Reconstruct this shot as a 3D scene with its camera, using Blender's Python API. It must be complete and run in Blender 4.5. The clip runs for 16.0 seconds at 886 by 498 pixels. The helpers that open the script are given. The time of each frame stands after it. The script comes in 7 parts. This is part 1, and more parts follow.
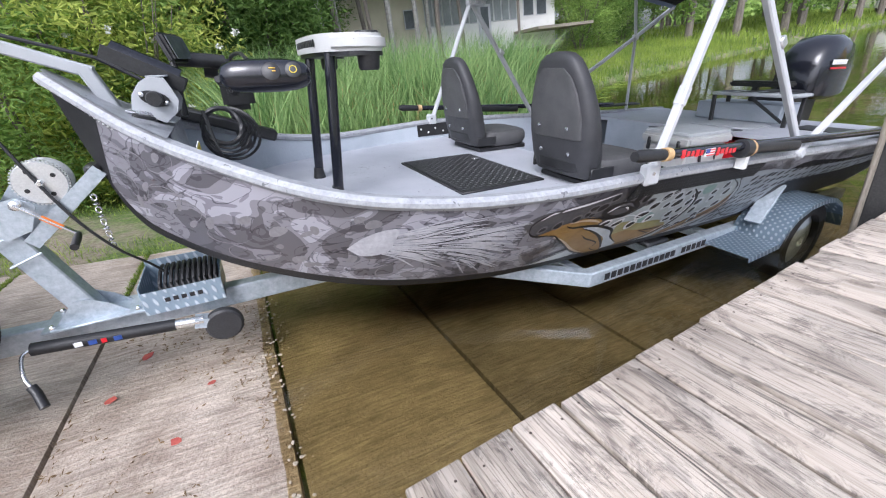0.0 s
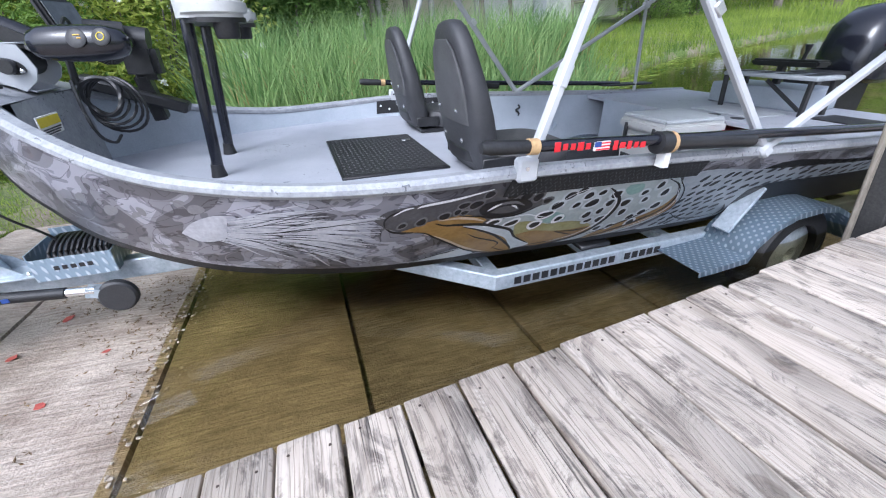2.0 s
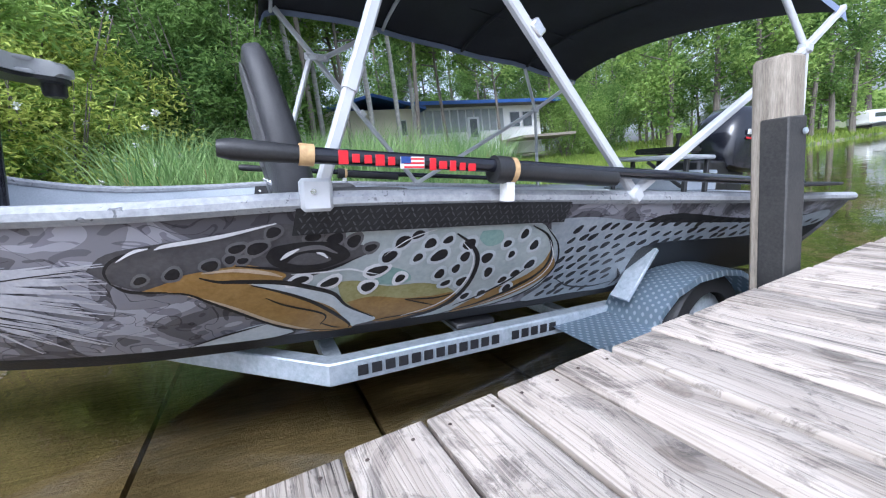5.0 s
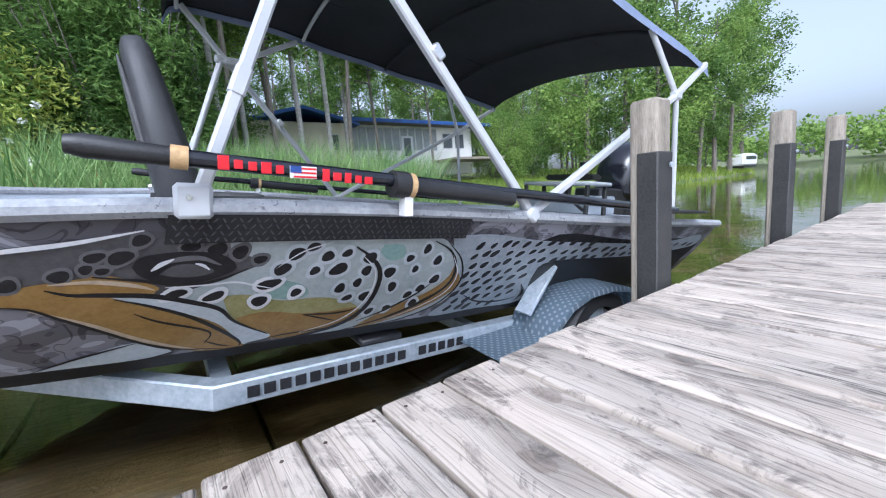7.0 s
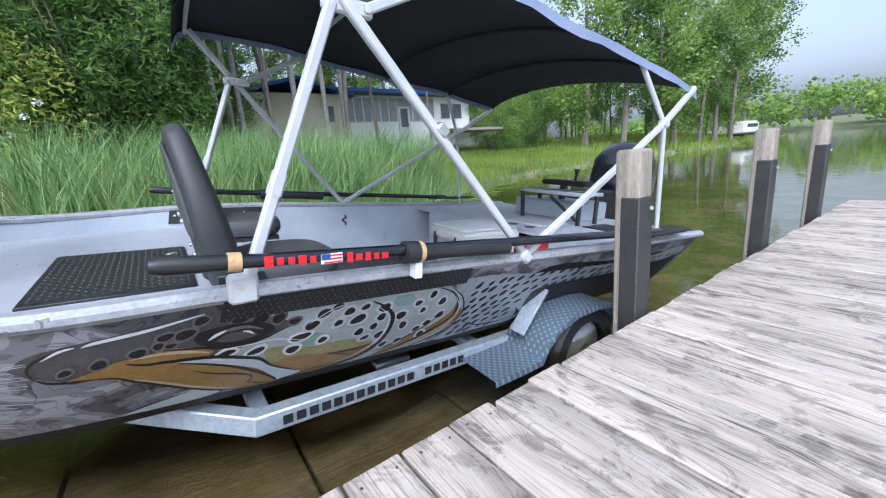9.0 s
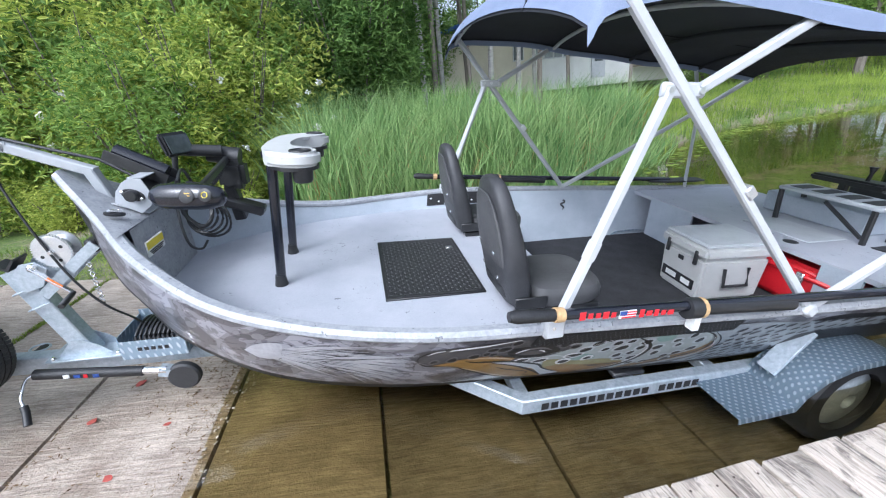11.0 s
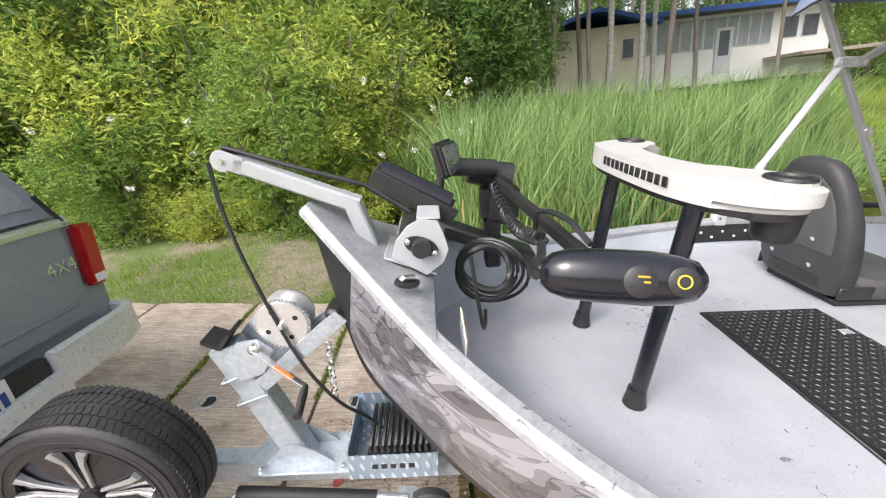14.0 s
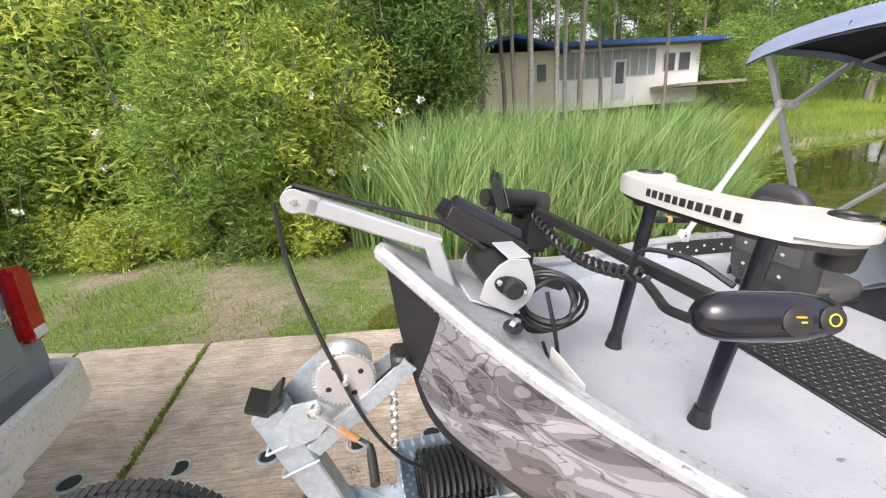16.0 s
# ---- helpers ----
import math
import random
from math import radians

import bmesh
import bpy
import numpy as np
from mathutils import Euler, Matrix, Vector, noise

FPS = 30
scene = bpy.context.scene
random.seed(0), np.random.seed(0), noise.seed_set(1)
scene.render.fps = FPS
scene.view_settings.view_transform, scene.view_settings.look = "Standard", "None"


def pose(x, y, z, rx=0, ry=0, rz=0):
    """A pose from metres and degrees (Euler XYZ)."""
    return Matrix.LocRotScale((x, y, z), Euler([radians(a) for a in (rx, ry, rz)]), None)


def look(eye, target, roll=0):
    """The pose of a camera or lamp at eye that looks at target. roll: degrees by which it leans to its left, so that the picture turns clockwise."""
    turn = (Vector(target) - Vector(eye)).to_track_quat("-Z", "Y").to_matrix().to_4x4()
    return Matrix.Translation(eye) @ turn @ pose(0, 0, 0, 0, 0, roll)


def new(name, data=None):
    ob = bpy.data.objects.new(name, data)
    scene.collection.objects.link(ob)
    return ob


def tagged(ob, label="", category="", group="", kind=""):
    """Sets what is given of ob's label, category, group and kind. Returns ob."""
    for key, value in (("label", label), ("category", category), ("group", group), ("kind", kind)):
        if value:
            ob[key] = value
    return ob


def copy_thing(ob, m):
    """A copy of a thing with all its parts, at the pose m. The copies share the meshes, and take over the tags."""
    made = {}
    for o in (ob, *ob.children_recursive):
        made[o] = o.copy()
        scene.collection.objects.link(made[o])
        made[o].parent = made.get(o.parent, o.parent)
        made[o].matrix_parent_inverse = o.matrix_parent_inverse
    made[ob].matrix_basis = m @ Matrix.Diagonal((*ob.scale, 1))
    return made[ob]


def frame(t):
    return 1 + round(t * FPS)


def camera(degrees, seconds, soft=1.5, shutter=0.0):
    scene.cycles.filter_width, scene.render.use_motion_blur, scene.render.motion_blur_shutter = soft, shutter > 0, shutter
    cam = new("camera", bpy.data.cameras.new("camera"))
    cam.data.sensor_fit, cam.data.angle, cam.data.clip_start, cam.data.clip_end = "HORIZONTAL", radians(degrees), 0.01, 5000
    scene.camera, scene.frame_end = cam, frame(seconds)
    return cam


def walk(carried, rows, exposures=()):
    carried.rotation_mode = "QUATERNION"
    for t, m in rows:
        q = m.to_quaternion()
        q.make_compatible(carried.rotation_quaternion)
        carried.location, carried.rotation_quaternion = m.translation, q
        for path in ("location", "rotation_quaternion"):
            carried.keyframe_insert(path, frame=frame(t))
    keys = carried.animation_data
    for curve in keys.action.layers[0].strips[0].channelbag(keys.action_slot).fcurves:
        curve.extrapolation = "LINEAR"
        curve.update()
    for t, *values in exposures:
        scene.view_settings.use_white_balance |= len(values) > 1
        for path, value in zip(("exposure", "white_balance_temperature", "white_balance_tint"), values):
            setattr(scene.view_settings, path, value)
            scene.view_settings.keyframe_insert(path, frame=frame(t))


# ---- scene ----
cam = camera(97.5, 16.0, 1.15)
PATH = [
    (0, (0.5925, -2.1749, 1.3665), (1.3424, -0.5184, 0.5335), -8.31),
    (0.5, (0.8012, -2.2526, 1.3147), (1.4875, -0.6051, 0.4121), -7.93),
    (1, (1.0624, -2.2463, 1.2652), (1.6990, -0.5997, 0.3252), -7.00),
    (1.5, (1.2341, -2.2508, 1.2330), (1.8068, -0.5747, 0.3041), -6.63),
    (2, (1.3961, -2.3279, 1.2608), (1.8938, -0.6150, 0.3561), -7.74),
    (2.5, (1.6073, -2.2544, 1.2555), (2.0865, -0.5072, 0.4084), -8.41),
    (3, (1.8038, -2.1522, 1.1098), (2.3216, -0.3323, 0.4619), -7.67),
    (3.5, (1.8906, -2.1549, 0.8988), (2.4730, -0.2971, 0.4415), -6.24),
    (4, (1.9183, -2.1574, 0.8440), (2.5851, -0.3049, 0.4925), -5.40),
    (4.2, (1.9291, -2.1621, 0.8490), (2.6326, -0.3262, 0.4821), -5.71),
    (6.3, (2.0109, -2.2463, 0.8073), (3.0262, -0.5469, 0.5223), -5.59),
    (6.5, (2.0256, -2.2463, 0.8149), (3.0754, -0.5712, 0.5112), -4.77),
    (7, (2.0515, -2.2614, 0.8125), (3.1839, -0.6396, 0.5168), -4.43),
    (7.5, (2.0723, -2.2773, 0.8130), (3.2649, -0.6984, 0.5223), -3.78),
    (8, (2.0693, -2.3039, 0.8248), (3.2683, -0.7324, 0.5202), -3.83),
    (8.2, (2.0614, -2.3140, 0.8492), (3.2485, -0.7403, 0.5109), -4.24),
    (10.3, (1.7801, -2.4535, 1.6806), (2.5191, -0.7048, 1.0514), -5.36),
    (10.5, (1.7433, -2.4287, 1.6733), (2.3429, -0.6350, 1.0226), -5.55),
    (10.7, (1.6338, -2.3727, 1.6471), (2.1243, -0.5470, 0.9941), -5.63),
    (11, (1.4999, -2.3100, 1.6893), (1.8168, -0.4611, 0.9955), -5.77),
    (11.3, (1.3491, -2.1981, 1.6880), (1.4912, -0.3411, 0.9592), -6.82),
    (11.5, (1.2320, -2.1648, 1.7042), (1.3156, -0.2989, 0.9891), -6.42),
    (12, (1.1032, -1.9381, 1.6977), (1.0482, -0.0696, 0.9865), -6.29),
    (12.5, (0.9736, -1.7037, 1.6862), (0.8243, 0.1500, 0.9504), -5.76),
    (13, (0.6804, -1.5642, 1.7190), (0.5486, 0.3053, 1.0207), -4.75),
    (13.5, (0.4719, -1.4348, 1.7824), (0.4011, 0.4495, 1.1157), -5.14),
    (14, (0.4053, -1.2141, 1.7678), (0.4019, 0.6809, 1.1284), -6.46),
    (14.5, (0.3673, -1.0504, 1.7853), (0.4175, 0.8386, 1.1304), -6.92),
    (15, (0.2350, -1.0174, 1.7717), (0.3591, 0.8528, 1.0739), -6.06),
    (15.5, (0.0164, -1.0704, 1.8064), (0.2869, 0.7930, 1.1322), -4.85),
    (16, (-0.0521, -1.0756, 1.8730), (0.3416, 0.7859, 1.2567), -4.88),
]
walk(cam, [(t, look(eye, target, roll)) for t, eye, target, roll in PATH], [(0, 0.26, 5800, 14), (1, 0.26, 5700, 13), (3, 0.37, 5350, 13), (4.2, 0.40, 5350, 13), (6.5, 0.31, 5350, 12), (8.2, 0.23, 5350, 12), (10.5, 0.38, 5400, 10), (13, 0.53, 6450, 12), (16, 0.57, 6650, 14)])

# ---- light ----
world = bpy.data.worlds.new("world")
scene.world = world
world.use_nodes = True
_bg = world.node_tree.nodes["Background"]
_sky = world.node_tree.nodes.new("ShaderNodeTexSky")
_sky.sky_type, _sky.sun_disc = "NISHITA", False
SUN_EL, SUN_AZ = radians(46), radians(222)
_sky.sun_elevation, _sky.sun_rotation = SUN_EL, SUN_AZ
_sky.air_density, _sky.dust_density, _sky.ozone_density = 1.0, 5.0, 1.5
_haze = world.node_tree.nodes.new("ShaderNodeHueSaturation")
_haze.inputs["Saturation"].default_value, _haze.inputs["Value"].default_value = 0.36, 1.5
world.node_tree.links.new(_sky.outputs[0], _haze.inputs["Color"])
world.node_tree.links.new(_haze.outputs[0], _bg.inputs[0])
_bg.inputs[1].default_value = 0.15
_sun = bpy.data.lights.new("sun", "SUN")
_sun.energy, _sun.angle, _sun.color = 1.3, radians(24), (1.0, 0.96, 0.90)
_sd = Vector((math.sin(SUN_AZ) * math.cos(SUN_EL), math.cos(SUN_AZ) * math.cos(SUN_EL), math.sin(SUN_EL)))
sun = new("sun", _sun)
sun.matrix_world = look(_sd * 50, (0, 0, 0))

# ---- materials ----
random.seed(7)


def tree_of(name):
    m = bpy.data.materials.new(name)
    m.use_nodes = True
    nt = m.node_tree
    return m, nt, nt.nodes["Principled BSDF"]


def lay(nt, kind, links=(), **values):
    n = nt.nodes.new(kind)
    for k, v in values.items():
        if k in n.inputs:
            n.inputs[k].default_value = v
    for a, b in links:
        nt.links.new(a, n.inputs[b])
    return n


def ramp(nt, fac, stops):
    n = nt.nodes.new("ShaderNodeValToRGB")
    nt.links.new(fac, n.inputs[0])
    while len(n.color_ramp.elements) < len(stops):
        n.color_ramp.elements.new(0.5)
    for e, (p, c) in zip(n.color_ramp.elements, stops):
        e.position, e.color = p, (*c, 1) if len(c) == 3 else c
    return n


def surface(name, a, b, rough=0.6, metal=0.0, scale=8.0, fine=90.0, bump=0.15, stretch=(1, 1, 1), rvar=0.1, each=0.0, coat=0.0, depth=0.004, patch=0.5, spec=0.5, fleck=0.0):
    """Two tones mixed by noise at two scales, with fine relief and uneven gloss."""
    m, nt, p = tree_of(name)
    tc = nt.nodes.new("ShaderNodeTexCoord")
    mp = lay(nt, "ShaderNodeMapping", [(tc.outputs["Object"], "Vector")], Scale=stretch)
    n1 = lay(nt, "ShaderNodeTexNoise", [(mp.outputs[0], "Vector")], Scale=scale, Detail=4.0, Roughness=0.6)
    n2 = lay(nt, "ShaderNodeTexNoise", [(mp.outputs[0], "Vector")], Scale=fine, Detail=3.0, Roughness=0.65)
    ad = nt.nodes.new("ShaderNodeMath")
    ad.operation = "MULTIPLY_ADD"
    nt.links.new(n2.outputs[0], ad.inputs[0])
    ad.inputs[1].default_value = 1 - patch
    sc = nt.nodes.new("ShaderNodeMath")
    sc.operation = "MULTIPLY"
    nt.links.new(n1.outputs[0], sc.inputs[0])
    sc.inputs[1].default_value = patch
    nt.links.new(sc.outputs[0], ad.inputs[2])
    r = ramp(nt, ad.outputs[0], [(0.36, a), (0.64, b)])
    col = r.outputs[0]
    if each:
        oi = nt.nodes.new("ShaderNodeObjectInfo")
        hv = lay(nt, "ShaderNodeHueSaturation", [(col, "Color")])
        mr = lay(nt, "ShaderNodeMapRange", [(oi.outputs["Random"], "Value")])
        mr.inputs["To Min"].default_value, mr.inputs["To Max"].default_value = 1 - each, 1 + each
        nt.links.new(mr.outputs[0], hv.inputs["Value"])
        col = hv.outputs[0]
    if fleck:
        n4 = lay(nt, "ShaderNodeTexNoise", [(mp.outputs[0], "Vector")], Scale=38.0, Detail=2.0, Distortion=1.5)
        n5 = lay(nt, "ShaderNodeTexNoise", [(mp.outputs[0], "Vector")], Scale=3.0, Detail=2.0)
        mm = nt.nodes.new("ShaderNodeMath")
        mm.operation = "MULTIPLY_ADD"
        nt.links.new(n5.outputs[0], mm.inputs[0])
        mm.inputs[1].default_value = 0.35
        nt.links.new(n4.outputs[0], mm.inputs[2])
        fr = ramp(nt, mm.outputs[0], [(0.83 - fleck, (1, 1, 1)), (0.88 - fleck, (0.25, 0.25, 0.26))])
        fx = nt.nodes.new("ShaderNodeMixRGB")
        fx.blend_type, fx.inputs[0].default_value = "MULTIPLY", 0.8
        nt.links.new(col, fx.inputs[1])
        nt.links.new(fr.outputs[0], fx.inputs[2])
        col = fx.outputs[0]
    nt.links.new(col, p.inputs["Base Color"])
    rr = lay(nt, "ShaderNodeMapRange", [(n2.outputs[0], "Value")])
    rr.inputs["To Min"].default_value, rr.inputs["To Max"].default_value = max(0, rough - rvar), min(1, rough + rvar)
    nt.links.new(rr.outputs[0], p.inputs["Roughness"])
    p.inputs["Metallic"].default_value = metal
    p.inputs["Coat Weight"].default_value = coat
    p.inputs["Specular IOR Level"].default_value = spec
    if bump:
        bp = lay(nt, "ShaderNodeBump", [(n2.outputs[0], "Height")], Strength=bump, Distance=depth)
        nt.links.new(bp.outputs[0], p.inputs["Normal"])
    return m


def leafy(name, a, b, scale=0.7, trans=0.25):
    m, nt, p = tree_of(name)
    tc = nt.nodes.new("ShaderNodeTexCoord")
    n1 = lay(nt, "ShaderNodeTexNoise", [(tc.outputs["Object"], "Vector")], Scale=scale, Detail=2.0)
    ge = nt.nodes.new("ShaderNodeNewGeometry")
    mx = nt.nodes.new("ShaderNodeMath")
    mx.operation = "MULTIPLY_ADD"
    nt.links.new(ge.outputs["Random Per Island"], mx.inputs[0])
    mx.inputs[1].default_value = 0.45
    nt.links.new(n1.outputs[0], mx.inputs[2])
    r = ramp(nt, mx.outputs[0], [(0.4, a), (0.95, b)])
    nt.links.new(r.outputs[0], p.inputs["Base Color"])
    p.inputs["Roughness"].default_value = 0.7
    p.inputs["Specular IOR Level"].default_value = 0.25
    tr = nt.nodes.new("ShaderNodeBsdfTranslucent")
    nt.links.new(r.outputs[0], tr.inputs[0])
    ms = nt.nodes.new("ShaderNodeMixShader")
    ms.inputs[0].default_value = trans
    nt.links.new(p.outputs[0], ms.inputs[1])
    nt.links.new(tr.outputs[0], ms.inputs[2])
    nt.links.new(ms.outputs[0], nt.nodes["Material Output"].inputs[0])
    return m


def plate_material():
    """Bright tread plate: raised bars in two directions, the sky's blue reflection mixed into the colour."""
    m, nt, p = tree_of("diamond_plate")
    tc = nt.nodes.new("ShaderNodeTexCoord")
    hs = []
    for turn in (45, -45):
        mp = lay(nt, "ShaderNodeMapping", [(tc.outputs["Object"], "Vector")], Rotation=(radians(20), radians(15), radians(turn)), Scale=(1, 1, 1))
        w = lay(nt, "ShaderNodeTexWave", [(mp.outputs[0], "Vector")], Scale=11.0, Distortion=0.0)
        hs.append(w)
    mx = nt.nodes.new("ShaderNodeMath")
    mx.operation = "MULTIPLY"
    nt.links.new(hs[0].outputs["Fac"], mx.inputs[0])
    nt.links.new(hs[1].outputs["Fac"], mx.inputs[1])
    # sky-blue reflection and lighter bar tops are put into the base colour
    r = ramp(nt, mx.outputs[0], [(0.35, (0.30, 0.39, 0.48)), (0.75, (0.62, 0.70, 0.77))])
    nt.links.new(r.outputs[0], p.inputs["Base Color"])
    p.inputs["Metallic"].default_value, p.inputs["Roughness"].default_value = 0.4, 0.32
    bp = lay(nt, "ShaderNodeBump", [(mx.outputs[0], "Height")], Strength=0.6, Distance=0.004)
    nt.links.new(bp.outputs[0], p.inputs["Normal"])
    return m


def math_node(nt, how, a, b=None, c=None):
    n = nt.nodes.new("ShaderNodeMath")
    n.operation = how
    for k, v in enumerate((a, b, c)):
        if v is None:
            continue
        if isinstance(v, (int, float)):
            n.inputs[k].default_value = v
        else:
            nt.links.new(v, n.inputs[k])
    return n.outputs[0]


def mixed(nt, how, fac, a, b):
    n = nt.nodes.new("ShaderNodeMixRGB")
    n.blend_type = how
    for k, v in enumerate((fac, a, b)):
        if isinstance(v, (int, float)):
            n.inputs[k].default_value = v
        elif isinstance(v, tuple):
            n.inputs[k].default_value = (*v, 1)
        else:
            nt.links.new(v, n.inputs[k])
    return n.outputs[0]


def plank_material():
    """Silvered softwood: pale, with thin dark grain lines, checks, knots with rings and grey-brown weathered patches."""
    m, nt, p = tree_of("weathered_plank")
    tc = nt.nodes.new("ShaderNodeTexCoord")
    oi = nt.nodes.new("ShaderNodeObjectInfo")
    cb = nt.nodes.new("ShaderNodeCombineXYZ")
    nt.links.new(math_node(nt, "MULTIPLY", oi.outputs["Random"], 37.0), cb.inputs[1])
    av = nt.nodes.new("ShaderNodeVectorMath")
    nt.links.new(tc.outputs["Object"], av.inputs[0])
    nt.links.new(cb.outputs[0], av.inputs[1])
    vec = av.outputs[0]

    def stretched(scale, at=None):
        return lay(nt, "ShaderNodeMapping", [(at or vec, "Vector")], Scale=scale).outputs[0]

    def noise(scale, detail=3.0, rough=0.6, bent=0.0, at=None):
        return lay(nt, "ShaderNodeTexNoise", [(stretched(scale, at), "Vector")], Scale=1.0, Detail=detail, Roughness=rough, Distortion=bent).outputs[0]

    # knots: far between, oval along the grain
    vo = lay(nt, "ShaderNodeTexVoronoi", [(stretched((1.0, 0.55, 1)), "Vector")], Scale=2.3)
    vo.voronoi_dimensions = "2D"
    near = vo.outputs["Distance"]
    swell = ramp(nt, near, [(0.0, (1, 1, 1)), (0.08, (0.55, 0.55, 0.55)), (0.26, (0, 0, 0))]).outputs[0]
    push = nt.nodes.new("ShaderNodeVectorMath")
    push.operation = "MULTIPLY"
    push.inputs[1].default_value = (0.055, 0, 0)
    nt.links.new(swell, push.inputs[0])
    bent_v = nt.nodes.new("ShaderNodeVectorMath")
    nt.links.new(vec, bent_v.inputs[0])
    nt.links.new(push.outputs[0], bent_v.inputs[1])
    bv = bent_v.outputs[0]
    sway = noise((3.0, 0.9, 1), 2.0, 0.5, 0.0, bv)
    rings = lay(nt, "ShaderNodeTexWave", [(stretched((1, 0.06, 0.3), bv), "Vector")], Scale=13.0, Distortion=9.0, Detail=4.0)
    rings.inputs["Detail Scale"].default_value = 2.2
    line = ramp(nt, rings.outputs["Fac"], [(0.0, (0.50, 0.48, 0.46)), (0.07, (0.82, 0.81, 0.80)), (0.2, (1, 1, 1))]).outputs[0]
    fibre = ramp(nt, noise((170, 3.5, 80), 3.0, 0.65, 0.0, bv), [(0.33, (0.70, 0.68, 0.66)), (0.5, (1, 1, 1))]).outputs[0]
    tone = ramp(nt, noise((14, 0.8, 8), 4.0, 0.6, 0.3, bv), [(0.3, (0.40, 0.335, 0.275)), (0.5, (0.53, 0.46, 0.39)), (0.72, (0.63, 0.56, 0.485))]).outputs[0]
    patchy = noise((8.0, 4.2, 3), 8.0, 0.74, 1.4)
    worn = ramp(nt, patchy, [(0.50, (0, 0, 0)), (0.545, (0.6, 0.6, 0.6)), (0.60, (1, 1, 1))]).outputs[0]
    halo = ramp(nt, near, [(0.0, (1, 1, 1)), (0.09, (0.55, 0.55, 0.55)), (0.17, (0, 0, 0))]).outputs[0]
    worn = math_node(nt, "MAXIMUM", worn, math_node(nt, "MULTIPLY", halo, math_node(nt, "MULTIPLY", patchy, 1.5)))
    streak = ramp(nt, noise((95, 2.6, 40), 4.0, 0.7, 0.0, bv), [(0.40, (1, 1, 1)), (0.58, (0.3, 0.3, 0.3))]).outputs[0]
    dark = math_node(nt, "MULTIPLY", worn, streak)
    col = mixed(nt, "MULTIPLY", 0.85, tone, fibre)
    col = mixed(nt, "MULTIPLY", math_node(nt, "MULTIPLY_ADD", sway, 2.6, -0.95), col, line)
    col = mixed(nt, "MIX", math_node(nt, "MULTIPLY", dark, 0.9), col, (0.13, 0.108, 0.095))
    # long open checks
    gap = math_node(nt, "ABSOLUTE", math_node(nt, "SUBTRACT", noise((21, 0.55, 9), 2.0, 0.5, 0.35, bv), 0.5))
    check = ramp(nt, gap, [(0.0, (1, 1, 1)), (0.010, (0.6, 0.6, 0.6)), (0.02, (0, 0, 0))]).outputs[0]
    gate = ramp(nt, noise((4.5, 0.7, 2), 2.0), [(0.52, (0, 0, 0)), (0.60, (1, 1, 1))]).outputs[0]
    check = math_node(nt, "MULTIPLY", check, gate)
    col = mixed(nt, "MIX", check, col, (0.07, 0.06, 0.055))
    near = math_node(nt, "MULTIPLY_ADD", math_node(nt, "SUBTRACT", noise((22, 9, 1), 4.0), 0.5), 0.12, near)
    knot = ramp(nt, near, [(0.0, (0.14, 0.11, 0.09)), (0.016, (0.30, 0.255, 0.22)), (0.024, (0.12, 0.10, 0.085)), (0.036, (0.45, 0.40, 0.36)), (0.05, (0.3, 0.27, 0.24)), (0.06, (1, 1, 1))])
    col = mixed(nt, "MULTIPLY", math_node(nt, "MULTIPLY", patchy, 0.95), col, knot.outputs[0])
    hv = lay(nt, "ShaderNodeHueSaturation", [(col, "Color")])
    mr = lay(nt, "ShaderNodeMapRange", [(oi.outputs["Random"], "Value")])
    mr.inputs["To Min"].default_value, mr.inputs["To Max"].default_value = 0.88, 1.06
    nt.links.new(mr.outputs[0], hv.inputs["Value"])
    nt.links.new(hv.outputs[0], p.inputs["Base Color"])
    p.inputs["Roughness"].default_value = 0.8
    rise = math_node(nt, "ADD", math_node(nt, "MULTIPLY", line, 0.5), math_node(nt, "SUBTRACT", math_node(nt, "MULTIPLY", fibre, 0.5), check))
    bp = lay(nt, "ShaderNodeBump", [(rise, "Height")], Strength=0.8, Distance=0.005)
    nt.links.new(bp.outputs[0], p.inputs["Normal"])
    return m


WHITE_DECK = surface("speckled_deck_paint", (0.36, 0.375, 0.415), (0.45, 0.46, 0.50), 0.5, 0, 5, 160, 0.25, rvar=0.12, fleck=-0.04)
GUNWALE = surface("grey_speckled_rail", (0.25, 0.26, 0.28), (0.39, 0.40, 0.42), 0.45, 0, 14, 60, 0.2, rvar=0.15, fleck=-0.02)
LINER = surface("grey_liner_paint", (0.33, 0.37, 0.42), (0.45, 0.49, 0.54), 0.5, 0, 4, 150, 0.2)
BLACK_HULL = surface("black_hull_coat", (0.008, 0.008, 0.009), (0.02, 0.02, 0.022), 0.5, 0, 6, 120, 0.3)
FLOOR_DARK = surface("dark_floor_liner", (0.018, 0.018, 0.02), (0.045, 0.045, 0.05), 0.85, 0, 8, 220, 0.5)
GALV = surface("galvanised_steel", (0.33, 0.385, 0.43), (0.52, 0.57, 0.62), 0.4, 0.35, 18, 60, 0.08, rvar=0.12)
BUMPER = surface("bright_bumper", (0.62, 0.63, 0.65), (0.8, 0.81, 0.83), 0.3, 0.25, 6, 60, 0.04)
ALU = surface("brushed_aluminium", (0.62, 0.63, 0.65), (0.80, 0.81, 0.82), 0.32, 0.75, 9, 120, 0.08)
ALU_WHITE = surface("white_anodised_tube", (0.47, 0.485, 0.505), (0.54, 0.55, 0.57), 0.34, 0.0, 5, 120, 0.02, patch=0.85)
